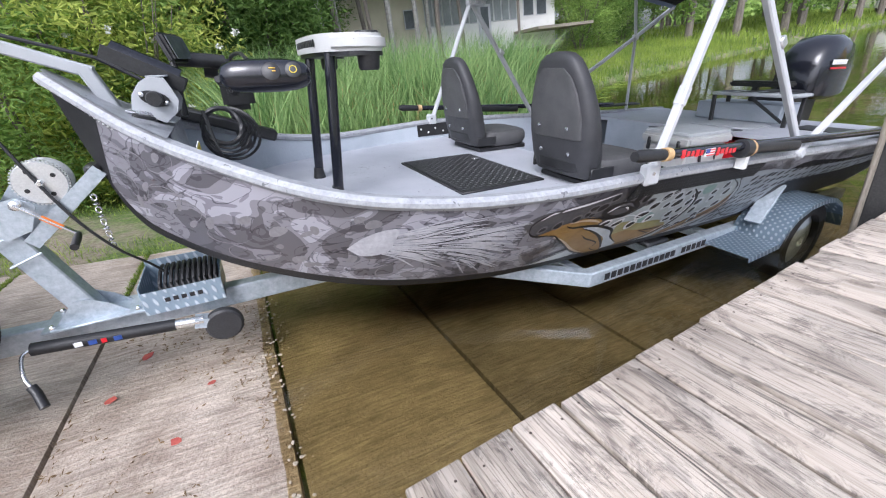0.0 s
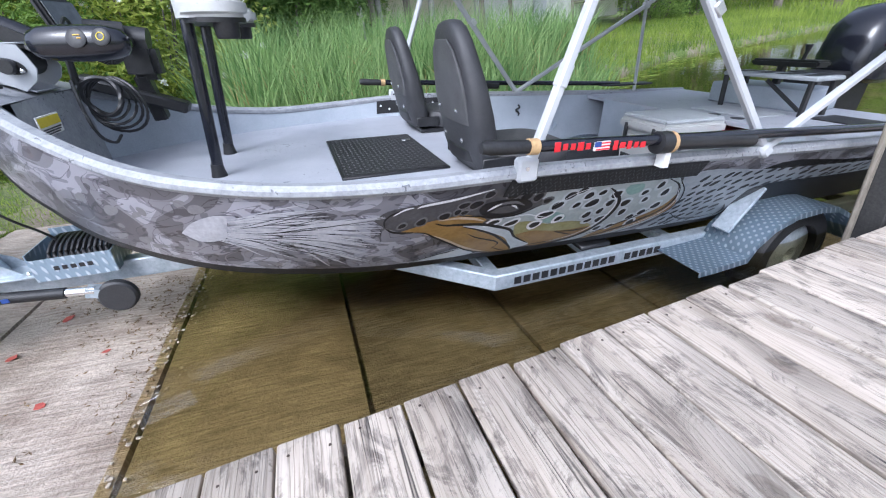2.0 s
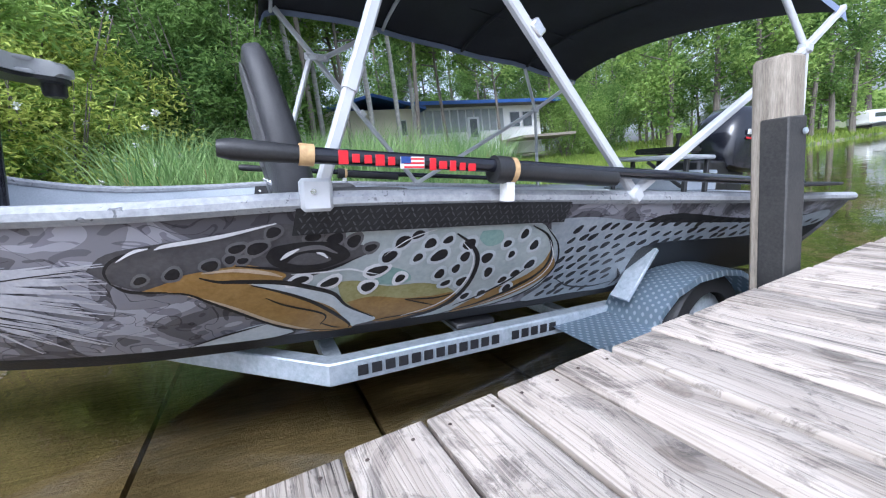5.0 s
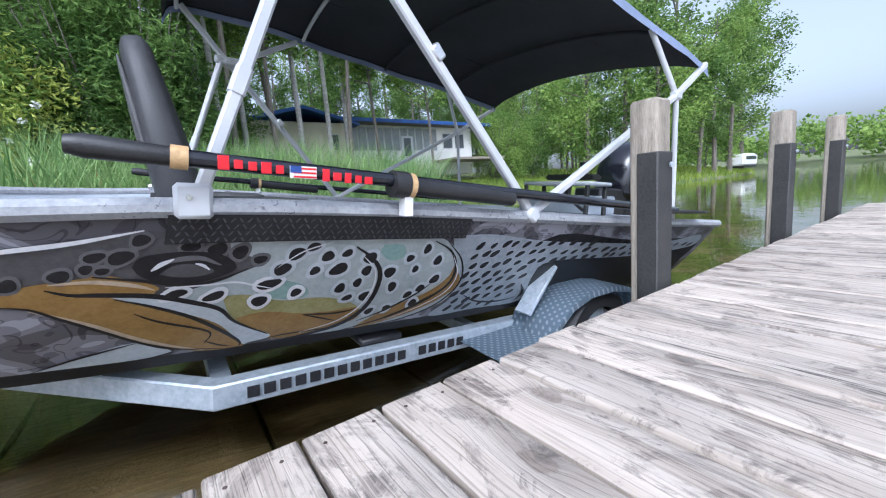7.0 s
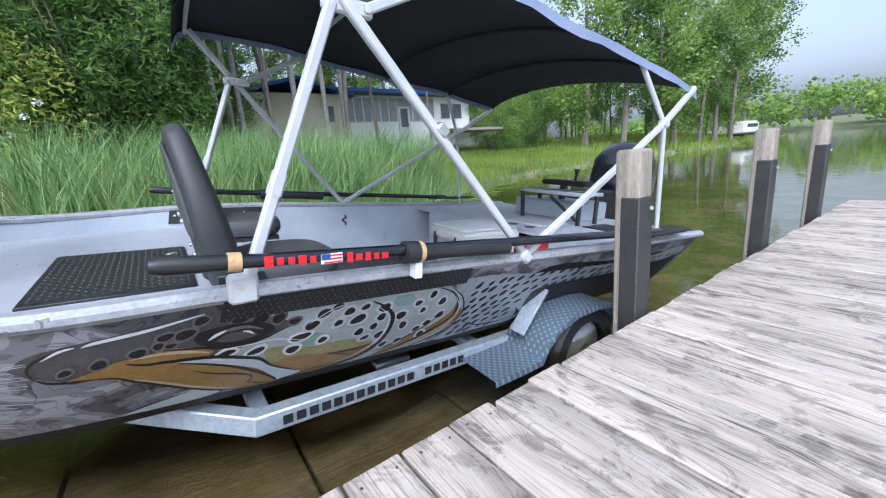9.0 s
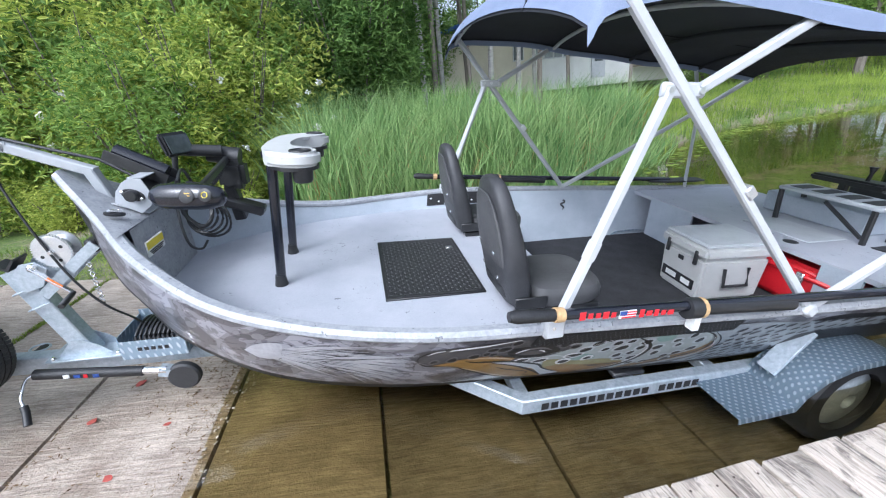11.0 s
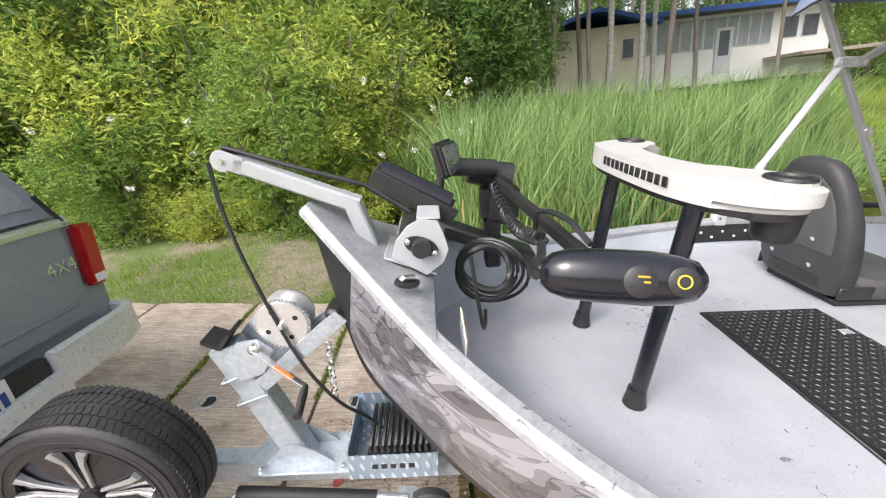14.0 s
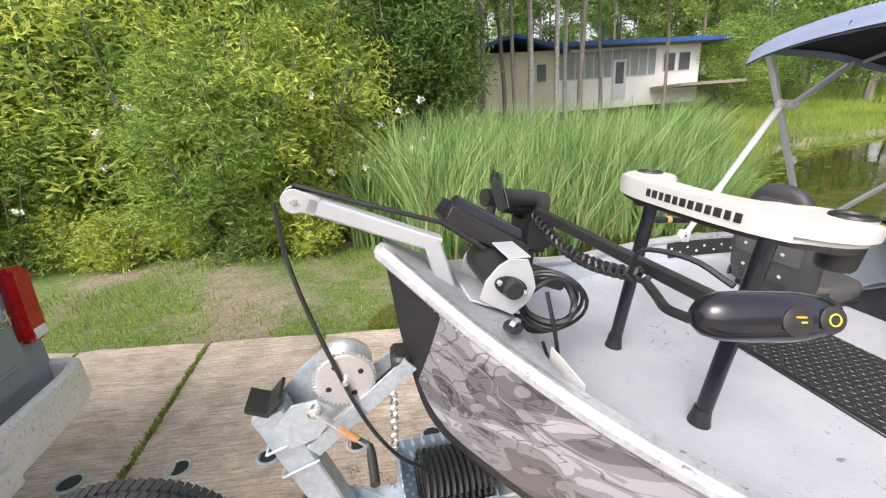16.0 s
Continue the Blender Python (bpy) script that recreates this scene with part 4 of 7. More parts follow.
for side in (-1, 1):
    plate = [(-0.45, 0.93), (-0.485, 1.02), (-0.43, 1.09), (-0.36, 1.10), (-0.315, 1.06), (-0.36, 0.96)] if side < 0 else [(-0.47, 0.90), (-0.50, 1.02), (-0.41, 1.13), (-0.33, 1.20), (-0.29, 1.20), (-0.22, 1.10), (-0.27, 1.02), (-0.37, 0.93)]
    part("winch_frame", prism(plate, -0.003, 0.003, m=Matrix.Translation((0, side * 0.064, 0)) @ Matrix(((1, 0, 0, 0), (0, 0, 1, 0), (0, 1, 0, 0), (0, 0, 0, 1)))), GALV, trailer, "galvanised winch side plate")
    part("winch_arm", sweep([(-0.385, side * 0.056, 0.90), (-0.17, side * 0.052, 1.09), (-0.075, side * 0.046, 1.172)], rect(0.010, 0.055)), GALV, trailer)
drum = part("winch_drum", lathe([(0.084, -0.05), (0.088, -0.045), (0.088, -0.037), (0.045, -0.035), (0.06, 0.0), (0.045, 0.035), (0.088, 0.037), (0.088, 0.045), (0.084, 0.05)], (-0.275, 0, 1.145), "y", 32), ALU, trailer, "toothed bright winch drum")
b = None
for k in range(44):
    a = 2 * math.pi * k / 44
    b = box(-0.275 + 0.09 * math.cos(a), -0.042, 1.145 + 0.09 * math.sin(a), 0.007, 0.010, 0.006, 0, Matrix.Rotation(-a, 4, "Y"), b)
part("gear_rim", b, ALU, drum)
for k in range(4):
    a = 0.5 + math.pi * k / 2
    part("gear_hole", lathe([(0.009, 0), (0.009, 0.002)], (-0.275 + 0.055 * math.cos(a), -0.0495, 1.145 + 0.055 * math.sin(a)), "y", 10), BLACK_HULL, drum)
part("axle_nut", lathe([(0.016, 0), (0.016, 0.012), (0.009, 0.02)], (-0.275, -0.048, 1.145), "y", 6), CHROME, drum)
part("crank_boss", lathe([(0.02, 0), (0.02, 0.03), (0.012, 0.036)], (-0.365, -0.064, 1.075), "y", 12), CHROME, trailer)
part("winch_crank", sweep([(-0.365, -0.098, 1.082), (-0.30, -0.104, 1.02), (-0.212, -0.104, 0.93)], rect(0.008, 0.026, 0.002), up=(0, 1, 0)), CHROME, trailer, "bright flat winch crank")
part("warning_tag", box(-0.275, -0.110, 0.995, 0.075, 0.003, 0.02, 0, Matrix.Rotation(radians(46), 4, "Y")), ORANGE, trailer, "orange and white warning label")
part("crank_grip", tube([(-0.212, -0.10, 0.93), (-0.21, -0.13, 0.926), (-0.205, -0.225, 0.912)], 0.0145, n=12, scale=[0.7, 1, 1]), BLACK_PLASTIC, trailer, "black rubber grip")
# swing-up jack on the tongue
part("jack_tube", tube([(-0.52, -0.14, 0.462), (0.0, -0.14, 0.405)], 0.029, n=14), BLACK_HULL, trailer, "dark jack tube")
part("jack_inner", tube([(0.0, -0.14, 0.405), (0.12, -0.14, 0.392)], 0.022, n=12), CHROME, trailer)
part("jack_bracket", sweep([(0.08, -0.13, 0.39), (0.2, -0.13, 0.36)], rect(0.06, 0.05)), GALV, trailer)
jw = part("jack_wheel", lathe([(0.03, -0.025), (0.078, -0.025), (0.09, -0.015), (0.09, 0.015), (0.078, 0.025), (0.03, 0.025)], (0.205, -0.138, 0.34), "y", 22), RUBBER, trailer, "small black jack wheel")
part("jack_crank", tube(bend([(-0.52, -0.14, 0.462), (-0.548, -0.17, 0.45), (-0.535, -0.25, 0.40), (-0.515, -0.28, 0.36)], 4), 0.008), CHROME, trailer)
part("jack_grip", tube([(-0.515, -0.28, 0.365), (-0.50, -0.30, 0.34), (-0.48, -0.345, 0.29)], 0.018, n=12), BLACK_PLASTIC, trailer)
b = None
for dx, mat, w in ((-0.36, WHITE_DECAL, 0.03), (-0.31, BLUE_DECAL, 0.03), (-0.27, RED_DECAL, 0.02), (-0.22, BLUE_DECAL, 0.03)):
    part("decal", box(dx, -0.1695, 0.434 - 0.11 * (dx + 0.26), w, 0.003, 0.022), mat, trailer)
# rope box
rope_box = part("rope_box", box(0.07, 0.03, 0.485, 0.34, 0.27, 0.006, bm=box(0.07, -0.105, 0.53, 0.34, 0.006, 0.12, bm=box(0.07, 0.165, 0.56, 0.34, 0.006, 0.18, bm=box(-0.1, 0.03, 0.545, 0.006, 0.27, 0.15, bm=box(0.24, 0.03, 0.53, 0.006, 0.27, 0.12))))), PLATE, trailer, "bright diamond-plate rope box")
b = None
for k in range(5):
    b = box(-0.0 + 0.035 * k, -0.1095, 0.535, 0.022, 0.002, 0.022, 0, None, b)
part("maker_mark", b, BLACK_DECAL, rope_box)
# spare wheel carried on the tongue
SP = (-0.89, -0.19, 0.655)
spare = part("spare_wheel", lathe([(0.222, -0.09), (0.27, -0.097), (0.295, -0.085), (0.308, -0.06), (0.31, 0.0), (0.308, 0.06), (0.295, 0.085), (0.27, 0.097), (0.222, 0.09), (0.222, -0.09)], SP, "y", 48, caps=False), RUBBER, trailer, "black spare tyre")
b = None
for k in range(84):
    a = 2 * math.pi * k / 84
    for y in (-0.066, -0.024, 0.024, 0.066):
        b = box(SP[0] + 0.3105 * math.cos(a), SP[1] + y, SP[2] + 0.3105 * math.sin(a), 0.006, 0.033, 0.0195, 0, Matrix.Rotation(-a, 4, "Y") @ Matrix.Rotation(0.3 if y < 0 else -0.3, 4, "X"), b)
tagged(part("tread_rib", b, RUBBER, spare), kind="stuff")
for r in (0.252, 0.279):
    part("sidewall_ring", tube([(SP[0] + r * math.cos(a), SP[1] - 0.0945, SP[2] + r * math.sin(a)) for a in [math.pi * j / 24 for j in range(48)]], 0.003, n=5, closed=True), RUBBER, spare)
rim = part("spare_rim", lathe([(0.226, 0.075), (0.23, 0.094), (0.216, 0.094), (0.205, 0.03), (0.02, 0.02)], SP, "y", 40), BLACK_GLOSS, spare, "black alloy rim")
rim.matrix_basis = Matrix()
for k in range(5):
    for dd in (-0.19, 0.19):
        a = 2 * math.pi * k / 5 + 0.3
        c1 = (SP[0] + 0.045 * math.cos(a + dd * 1.6), SP[1] - 0.078, SP[2] + 0.045 * math.sin(a + dd * 1.6))
        c2 = (SP[0] + 0.16 * math.cos(a + dd * 0.8), SP[1] - 0.086, SP[2] + 0.16 * math.sin(a + dd * 0.8))
        c3 = (SP[0] + 0.214 * math.cos(a + dd * 1.15), SP[1] - 0.092, SP[2] + 0.214 * math.sin(a + dd * 1.15))
        part("spoke", sweep([c1, c2, c3], rect(0.012, 0.013, 0.002), up=(0, 1, 0), scale=[0.8, 1.2, 2.2]), ALU, rim, "machined silver spoke")
for k in range(5):
    a = 2 * math.pi * k / 5 + 0.93
    part("lug_nut", lathe([(0.011, 0.0), (0.011, 0.05), (0.006, 0.056)], (SP[0] + 0.052 * math.cos(a), SP[1], SP[2] + 0.052 * math.sin(a)), "y", 8), CHROME, rim)
part("hub_cap", lathe([(0.05, 0.02), (0.034, 0.06), (0.03, 0.09)], SP, "y", 14), BLACK_PLASTIC, rim)
part("spare_bracket", sweep([(-0.89, -0.1, 0.655), (-0.89, 0.0, 0.655), (-0.89, 0, 0.43)], rect(0.05, 0.05)), GALV, trailer)

# ---- printed fish and fly on the near hull side ----
_skin_a = surface("print_dark_grey", (0.068, 0.064, 0.068), (0.104, 0.100, 0.104), 0.35, 0, 14, 60, 0.0)
_skin_b = surface("print_orange_brown", (0.240, 0.136, 0.040), (0.336, 0.208, 0.072), 0.35, 0, 14, 60, 0.0)
_skin_c = surface("print_pale_blue", (0.42, 0.46, 0.49), (0.54, 0.57, 0.595), 0.35, 0, 14, 60, 0.0)
_skin_d = surface("print_yellow_green", (0.26, 0.235, 0.09), (0.36, 0.34, 0.17), 0.35, 0, 14, 60, 0.0)
_skin_e = surface("print_teal_grey", (0.33, 0.375, 0.385), (0.44, 0.475, 0.475), 0.35, 0, 9, 40, 0.0)
_skin_f = surface("print_steel_grey", (0.24, 0.27, 0.30), (0.36, 0.39, 0.42), 0.35, 0, 9, 40, 0.0)
_ink = surface("print_black", (0.014, 0.013, 0.015), (0.03, 0.028, 0.03), 0.35, 0, 14, 60, 0.0)
_fly = surface("print_soft_white", (0.34, 0.34, 0.37), (0.46, 0.46, 0.49), 0.35, 0, 14, 60, 0.0)
_pale = surface("print_white", (0.60, 0.60, 0.62), (0.72, 0.72, 0.74), 0.35, 0, 14, 60, 0.0)


_skin_g = surface("print_ash_grey", (0.115, 0.11, 0.115), (0.16, 0.155, 0.16), 0.35, 0, 14, 60, 0.0)
_teal = surface("print_teal", (0.20, 0.32, 0.30), (0.30, 0.42, 0.38), 0.35, 0, 14, 60, 0.0)
_tan = surface("print_pale_tan", (0.40, 0.31, 0.22), (0.52, 0.42, 0.31), 0.35, 0, 14, 60, 0.0)


def patch(outline, out, bm=None):
    """A printed area on the hull, from an outline of (s, v)."""
    ring = bend([(a, c, 0) for a, c in outline + outline[:1]], 4)[:-1]
    b = bmesh.new()
    b.faces.new([b.verts.new(p) for p in ring])
    bmesh.ops.triangulate(b, faces=b.faces[:])
    for _ in range(2):
        bmesh.ops.subdivide_edges(b, edges=[e for e in b.edges if e.calc_length() > 0.03], cuts=1)
        bmesh.ops.triangulate(b, faces=b.faces[:])
    for v in b.verts:
        v.co = skin(v.co.x, v.co.y, -1, out)
    return join(bm, b)


def stroke(points, width, out, bm=None, taper=True):
    """A printed line on the hull; width in metres."""
    pts = bend([(a, c, 0) for a, c in points], 6)
    b = bm or bmesh.new()
    prev = None
    n = len(pts) - 1
    for i, p in enumerate(pts):
        d = pts[min(i + 1, n)] - pts[max(i - 1, 0)]
        d = Vector((d.x * 6, d.y * 0.5, 0)).normalized()
        w = width / 2 * ((0.25 + 0.75 * math.sin(math.pi * i / n)) if taper else 1)
        off = Vector((-d.y * w / 6, d.x * w / 0.5, 0))
        pair = [b.verts.new(skin(p.x + k * off.x, p.y + k * off.y, -1, out)) for k in (-1, 1)]
        if prev:
            b.faces.new((prev[0], pair[0], pair[1], prev[1]))
        prev = pair
    return b


def dot(s, v, r, out, bm=None, squash=0.8, tilt=0.0):
    ring = []
    for k in range(14):
        a = 2 * math.pi * k / 14
        q = r * (1 + 0.07 * math.sin(3 * a + 90 * s) + 0.06 * math.sin(2 * a + 50 * v))
        x, z = q * math.cos(a), q * squash * math.sin(a)
        ring.append((s + (x * math.cos(tilt) - z * math.sin(tilt)) / 6, v + (x * math.sin(tilt) + z * math.cos(tilt)) / 0.5))
    b = bmesh.new()
    mid = b.verts.new(skin(s, v, -1, out))
    vs = [b.verts.new(skin(x, y, -1, out)) for x, y in ring]
    for i in range(14):
        b.faces.new((mid, vs[i], vs[(i + 1) % 14]))
    return join(bm, b)


def printed(name, bm, mat, label=""):
    return part(name, bm, mat, hull, label, smooth=60)


FLANK = [(0.745, 0.84), (0.78, 0.85), (0.82, 0.79), (0.87, 0.755), (0.94, 0.72), (0.985, 0.82), (0.985, 0.62), (0.916, 0.55), (0.838, 0.57), (0.828, 0.4), (0.832, 0.1), (0.796, 0.095), (0.755, 0.095), (0.767, 0.28), (0.762, 0.56), (0.752, 0.7)]
printed("stern_shadow", patch([(0.79, 0.096), (0.80, 0.5), (0.83, 0.85), (0.90, 0.78), (0.985, 0.74), (0.99, 0.4), (0.985, 0.096), (0.9, 0.096)], 0.002), BLACK_HULL, "black lower stern print")
printed("fish_flank", patch(FLANK, 0.0026), _skin_f, "steel-blue spotted fish flank print")
printed("fish_head", patch([(0.492, 0.7), (0.5, 0.79), (0.522, 0.83), (0.555, 0.86), (0.58, 0.895), (0.60, 0.86), (0.645, 0.85), (0.66, 0.7), (0.635, 0.58), (0.607, 0.52), (0.574, 0.56), (0.547, 0.58), (0.52, 0.56), (0.503, 0.62)], 0.003), _skin_a, "dark grey fish head print")
printed("fish_gill", patch([(0.6074, 0.813), (0.6315, 0.83), (0.6565, 0.84), (0.6922, 0.84), (0.7318, 0.835), (0.7509, 0.74), (0.7609, 0.593), (0.7649, 0.411), (0.7605, 0.239), (0.7312, 0.12), (0.7004, 0.1), (0.6635, 0.1), (0.6279, 0.17), (0.6007, 0.364), (0.5883, 0.487), (0.612, 0.595), (0.632, 0.702)], 0.0036), _skin_e, "pale teal and grey gill cover print")
printed("gill_tint", patch([(0.6415, 0.592), (0.6555, 0.534), (0.6603, 0.458), (0.6507, 0.435), (0.6341, 0.481), (0.6359, 0.555)], 0.0042), _teal, "teal tinted print")
printed("gill_tint", patch([(0.6969, 0.784), (0.7095, 0.781), (0.7131, 0.698), (0.7043, 0.667), (0.6964, 0.729)], 0.0042), _teal, "teal tinted print")
printed("fish_cheek", patch([(0.6172, 0.50), (0.6291, 0.495), (0.6476, 0.428), (0.6681, 0.423), (0.6863, 0.356), (0.695, 0.256), (0.6834, 0.159), (0.6598, 0.12), (0.6389, 0.19), (0.6242, 0.335)], 0.0042), _skin_d, "yellow-green cheek print")
printed("fish_belly", patch([(0.6258, 0.332), (0.6392, 0.357), (0.66, 0.307), (0.6782, 0.295), (0.6916, 0.305), (0.6952, 0.21), (0.6836, 0.149), (0.6601, 0.105), (0.6427, 0.134), (0.6333, 0.242)], 0.0048), _skin_b, "orange belly print")
printed("gill_edge", patch([(0.7554, 0.597), (0.7652, 0.472), (0.7637, 0.35), (0.745, 0.215), (0.7193, 0.13), (0.695, 0.101), (0.7151, 0.249), (0.7413, 0.364), (0.7536, 0.484)], 0.0048), _skin_b, "orange gill edge print")
printed("fish_jaw", patch([(0.515, 0.555), (0.5287, 0.605), (0.5361, 0.643), (0.5577, 0.669), (0.5624, 0.685), (0.5777, 0.641), (0.5886, 0.588), (0.5878, 0.543), (0.6036, 0.467), (0.6193, 0.367), (0.6324, 0.117), (0.6296, 0.09), (0.6141, 0.095), (0.5987, 0.151), (0.5824, 0.241), (0.5645, 0.36), (0.5494, 0.455), (0.5388, 0.52), (0.5289, 0.542)], 0.0054), _skin_b, "orange-brown jaw print")
printed("jaw_light", stroke([(0.5388, 0.51), (0.5493, 0.46), (0.5643, 0.378), (0.5821, 0.262), (0.5984, 0.172), (0.6138, 0.105)], 0.013, 0.006), _tan, "pale tan jaw rim print")
printed("jaw_light", stroke([(0.545, 0.645), (0.562, 0.645), (0.578, 0.61), (0.587, 0.575)], 0.012, 0.006), _tan, "pale tan jaw rim print")
printed("fish_lip", patch([(0.5695, 0.55), (0.5865, 0.539), (0.6035, 0.478), (0.6171, 0.416), (0.6261, 0.307), (0.6439, 0.178), (0.6446, 0.134), (0.6353, 0.115), (0.6329, 0.105), (0.6281, 0.174), (0.6188, 0.296), (0.6076, 0.375), (0.5927, 0.451), (0.5788, 0.51)], 0.0062), _skin_c, "pale blue lip print")
printed("fish_chin", patch([(0.5395, 0.1), (0.559, 0.171), (0.5825, 0.231), (0.5996, 0.136), (0.5881, 0.096), (0.566, 0.095)], 0.0042), _skin_c, "pale chin print")
INK = [([(0.544, 0.619), (0.5535, 0.584), (0.5656, 0.57), (0.5865, 0.539), (0.6034, 0.482), (0.6171, 0.416), (0.6261, 0.307), (0.644, 0.172)], 0.015),
       ([(0.5709, 0.539), (0.5872, 0.473), (0.6047, 0.379), (0.6193, 0.259), (0.6301, 0.143), (0.631, 0.1)], 0.012),
       ([(0.6234, 0.095), (0.5987, 0.151), (0.5824, 0.241), (0.5645, 0.36), (0.5494, 0.455), (0.5388, 0.52), (0.5289, 0.542)], 0.009),
       ([(0.5612, 0.674), (0.5816, 0.634), (0.6021, 0.59), (0.6157, 0.616), (0.6265, 0.67)], 0.011),
       ([(0.5795, 0.439), (0.5909, 0.368), (0.6142, 0.256), (0.6133, 0.156)], 0.007), ([(0.6129, 0.183), (0.6211, 0.129), (0.6262, 0.111)], 0.006),
       ([(0.5395, 0.1), (0.559, 0.171), (0.5825, 0.231)], 0.008), ([(0.5824, 0.241), (0.5996, 0.136), (0.5881, 0.096)], 0.008),
       ([(0.6803, 0.778), (0.6913, 0.697), (0.6992, 0.586), (0.7005, 0.43), (0.6957, 0.269), (0.6834, 0.159), (0.6641, 0.11), (0.6488, 0.098)], 0.02),
       ([(0.7318, 0.807), (0.7477, 0.721), (0.7572, 0.567), (0.7556, 0.407), (0.7377, 0.26), (0.7134, 0.158), (0.6871, 0.1)], 0.013),
       ([(0.7418, 0.806), (0.7596, 0.636), (0.7662, 0.425), (0.7553, 0.231), (0.7297, 0.126), (0.7, 0.1)], 0.009),
       ([(0.742, 0.46), (0.733, 0.37), (0.714, 0.25), (0.695, 0.17)], 0.01), ([(0.748, 0.35), (0.73, 0.23), (0.71, 0.15)], 0.008),
       ([(0.6928, 0.297), (0.6796, 0.276), (0.6601, 0.299)], 0.008), ([(0.6601, 0.299), (0.671, 0.25), (0.6814, 0.203)], 0.006),
       ([(0.6446, 0.134), (0.658, 0.145), (0.6838, 0.143)], 0.006), ([(0.775, 0.3), (0.79, 0.2), (0.81, 0.15), (0.825, 0.17)], 0.009), ([(0.822, 0.33), (0.828, 0.22), (0.826, 0.12)], 0.012),
       ([(0.503, 0.62), (0.5, 0.7), (0.505, 0.77), (0.52, 0.82)], 0.01), ([(0.503, 0.62), (0.512, 0.565), (0.529, 0.545)], 0.01)]
for line, w in INK:
    printed("ink_line", stroke(line, w, 0.0074), _ink)
for line, w in (([(0.5218, 0.807), (0.5279, 0.824), (0.5529, 0.851), (0.5795, 0.899)], 0.012), ([(0.6862, 0.711), (0.6958, 0.601), (0.6975, 0.447), (0.6922, 0.298), (0.6806, 0.196), (0.6615, 0.142)], 0.007),
                ([(0.5913, 0.587), (0.6077, 0.584), (0.6219, 0.59), (0.6312, 0.56), (0.641, 0.528)], 0.006), ([(0.7505, 0.69), (0.7605, 0.52), (0.758, 0.36), (0.742, 0.24), (0.715, 0.135)], 0.006),
                ([(0.64, 0.66), (0.652, 0.76), (0.667, 0.815)], 0.004), ([(0.505, 0.75), (0.512, 0.8), (0.519, 0.815)], 0.009)):
    printed("fish_shine", stroke(line, w, 0.0082), _pale)
# spots: place on the side, half length and half height in millimetres
RIMMED = [(0.5961, 0.541, 31, 13), (0.6133, 0.507, 30, 14), (0.6354, 0.445, 24, 18), (0.6382, 0.559, 36, 16), (0.6531, 0.484, 18, 14), (0.6489, 0.746, 27, 18), (0.6432, 0.653, 25, 20), (0.6568, 0.786, 21, 14), (0.6603, 0.629, 17, 14), (0.6655, 0.722, 22, 16), (0.6759, 0.738, 19, 12)]
RIMMED += [(0.6733, 0.63, 31, 20), (0.6902, 0.605, 19, 18), (0.6772, 0.485, 19, 18), (0.6868, 0.516, 15, 18), (0.6833, 0.401, 18, 12), (0.7009, 0.254, 18, 14), (0.7058, 0.58, 24, 20), (0.711, 0.458, 18, 21), (0.7171, 0.681, 17, 14), (0.7278, 0.748, 17, 18), (0.7391, 0.653, 18, 21)]
RIMMED += [(0.7237, 0.592, 15, 14), (0.7428, 0.489, 24, 18), (0.7339, 0.418, 20, 16), (0.7256, 0.369, 20, 14), (0.7328, 0.283, 18, 18), (0.7128, 0.263, 17, 14), (0.6903, 0.697, 25, 20), (0.6942, 0.398, 21, 20)]
for i, (s, v, a, h) in enumerate(RIMMED):
    printed("spot_rim", dot(s, v, 0.001 * a + 0.012, 0.0066 + 0.00002 * i, None, (h + 12) / (a + 12), 0.25), _skin_c if i > 4 else _pale)
    printed("spot", dot(s, v, 0.001 * a, 0.0078, None, h / a, 0.25), _ink)
for s, v, a, h in [(0.5488, 0.686, 25, 16), (0.5613, 0.773, 25, 13), (0.5715, 0.766, 31, 18), (0.5309, 0.653, 21, 18), (0.5585, 0.714, 17, 12), (0.5649, 0.7, 18, 9), (0.5787, 0.85, 24, 14), (0.6216, 0.768, 21, 20), (0.6316, 0.72, 21, 11), (0.6113, 0.79, 25, 18), (0.5995, 0.81, 25, 14), (0.516, 0.63, 18, 12)]:
    printed("spot_rim", dot(s, v, 0.001 * a + 0.009, 0.0058, None, (h + 9) / (a + 9), 0.1), _skin_g)
    printed("spot", dot(s, v, 0.001 * a, 0.0066, None, h / a, 0.1), _ink)
rnd = random.Random(5)
spots = None
for r in range(8):
    for c in range(24):
        s, v = 0.768 + 0.0092 * c + 0.0035 * (r % 2) + rnd.uniform(-0.0015, 0.0015), 0.15 + 0.088 * r + rnd.uniform(-0.015, 0.015)
        top = 0.82 - 0.35 * max(0, s - 0.79) if s < 0.92 else 0.74
        low = 0.14 if s < 0.822 else 0.57 if s < 0.91 else 0.60
        if low < v < top:
            spots = dot(s, v, rnd.uniform(0.016, 0.023), 0.0058, spots, 0.55, 0.65)
tagged(printed("flank_spot", spots, _ink, "black fish spots print"), kind="stuff")
printed("fish_eye", patch([(0.5764, 0.712), (0.5791, 0.76), (0.5866, 0.777), (0.5997, 0.782), (0.6137, 0.757), (0.6213, 0.679), (0.6128, 0.622), (0.602, 0.6), (0.5883, 0.622), (0.58, 0.662)], 0.0062), _ink, "dark fish eye print")
printed("eye_ring", stroke([(0.584, 0.69), (0.592, 0.735), (0.604, 0.745), (0.614, 0.70)], 0.014, 0.0070), _skin_g, "grey eye ring print")
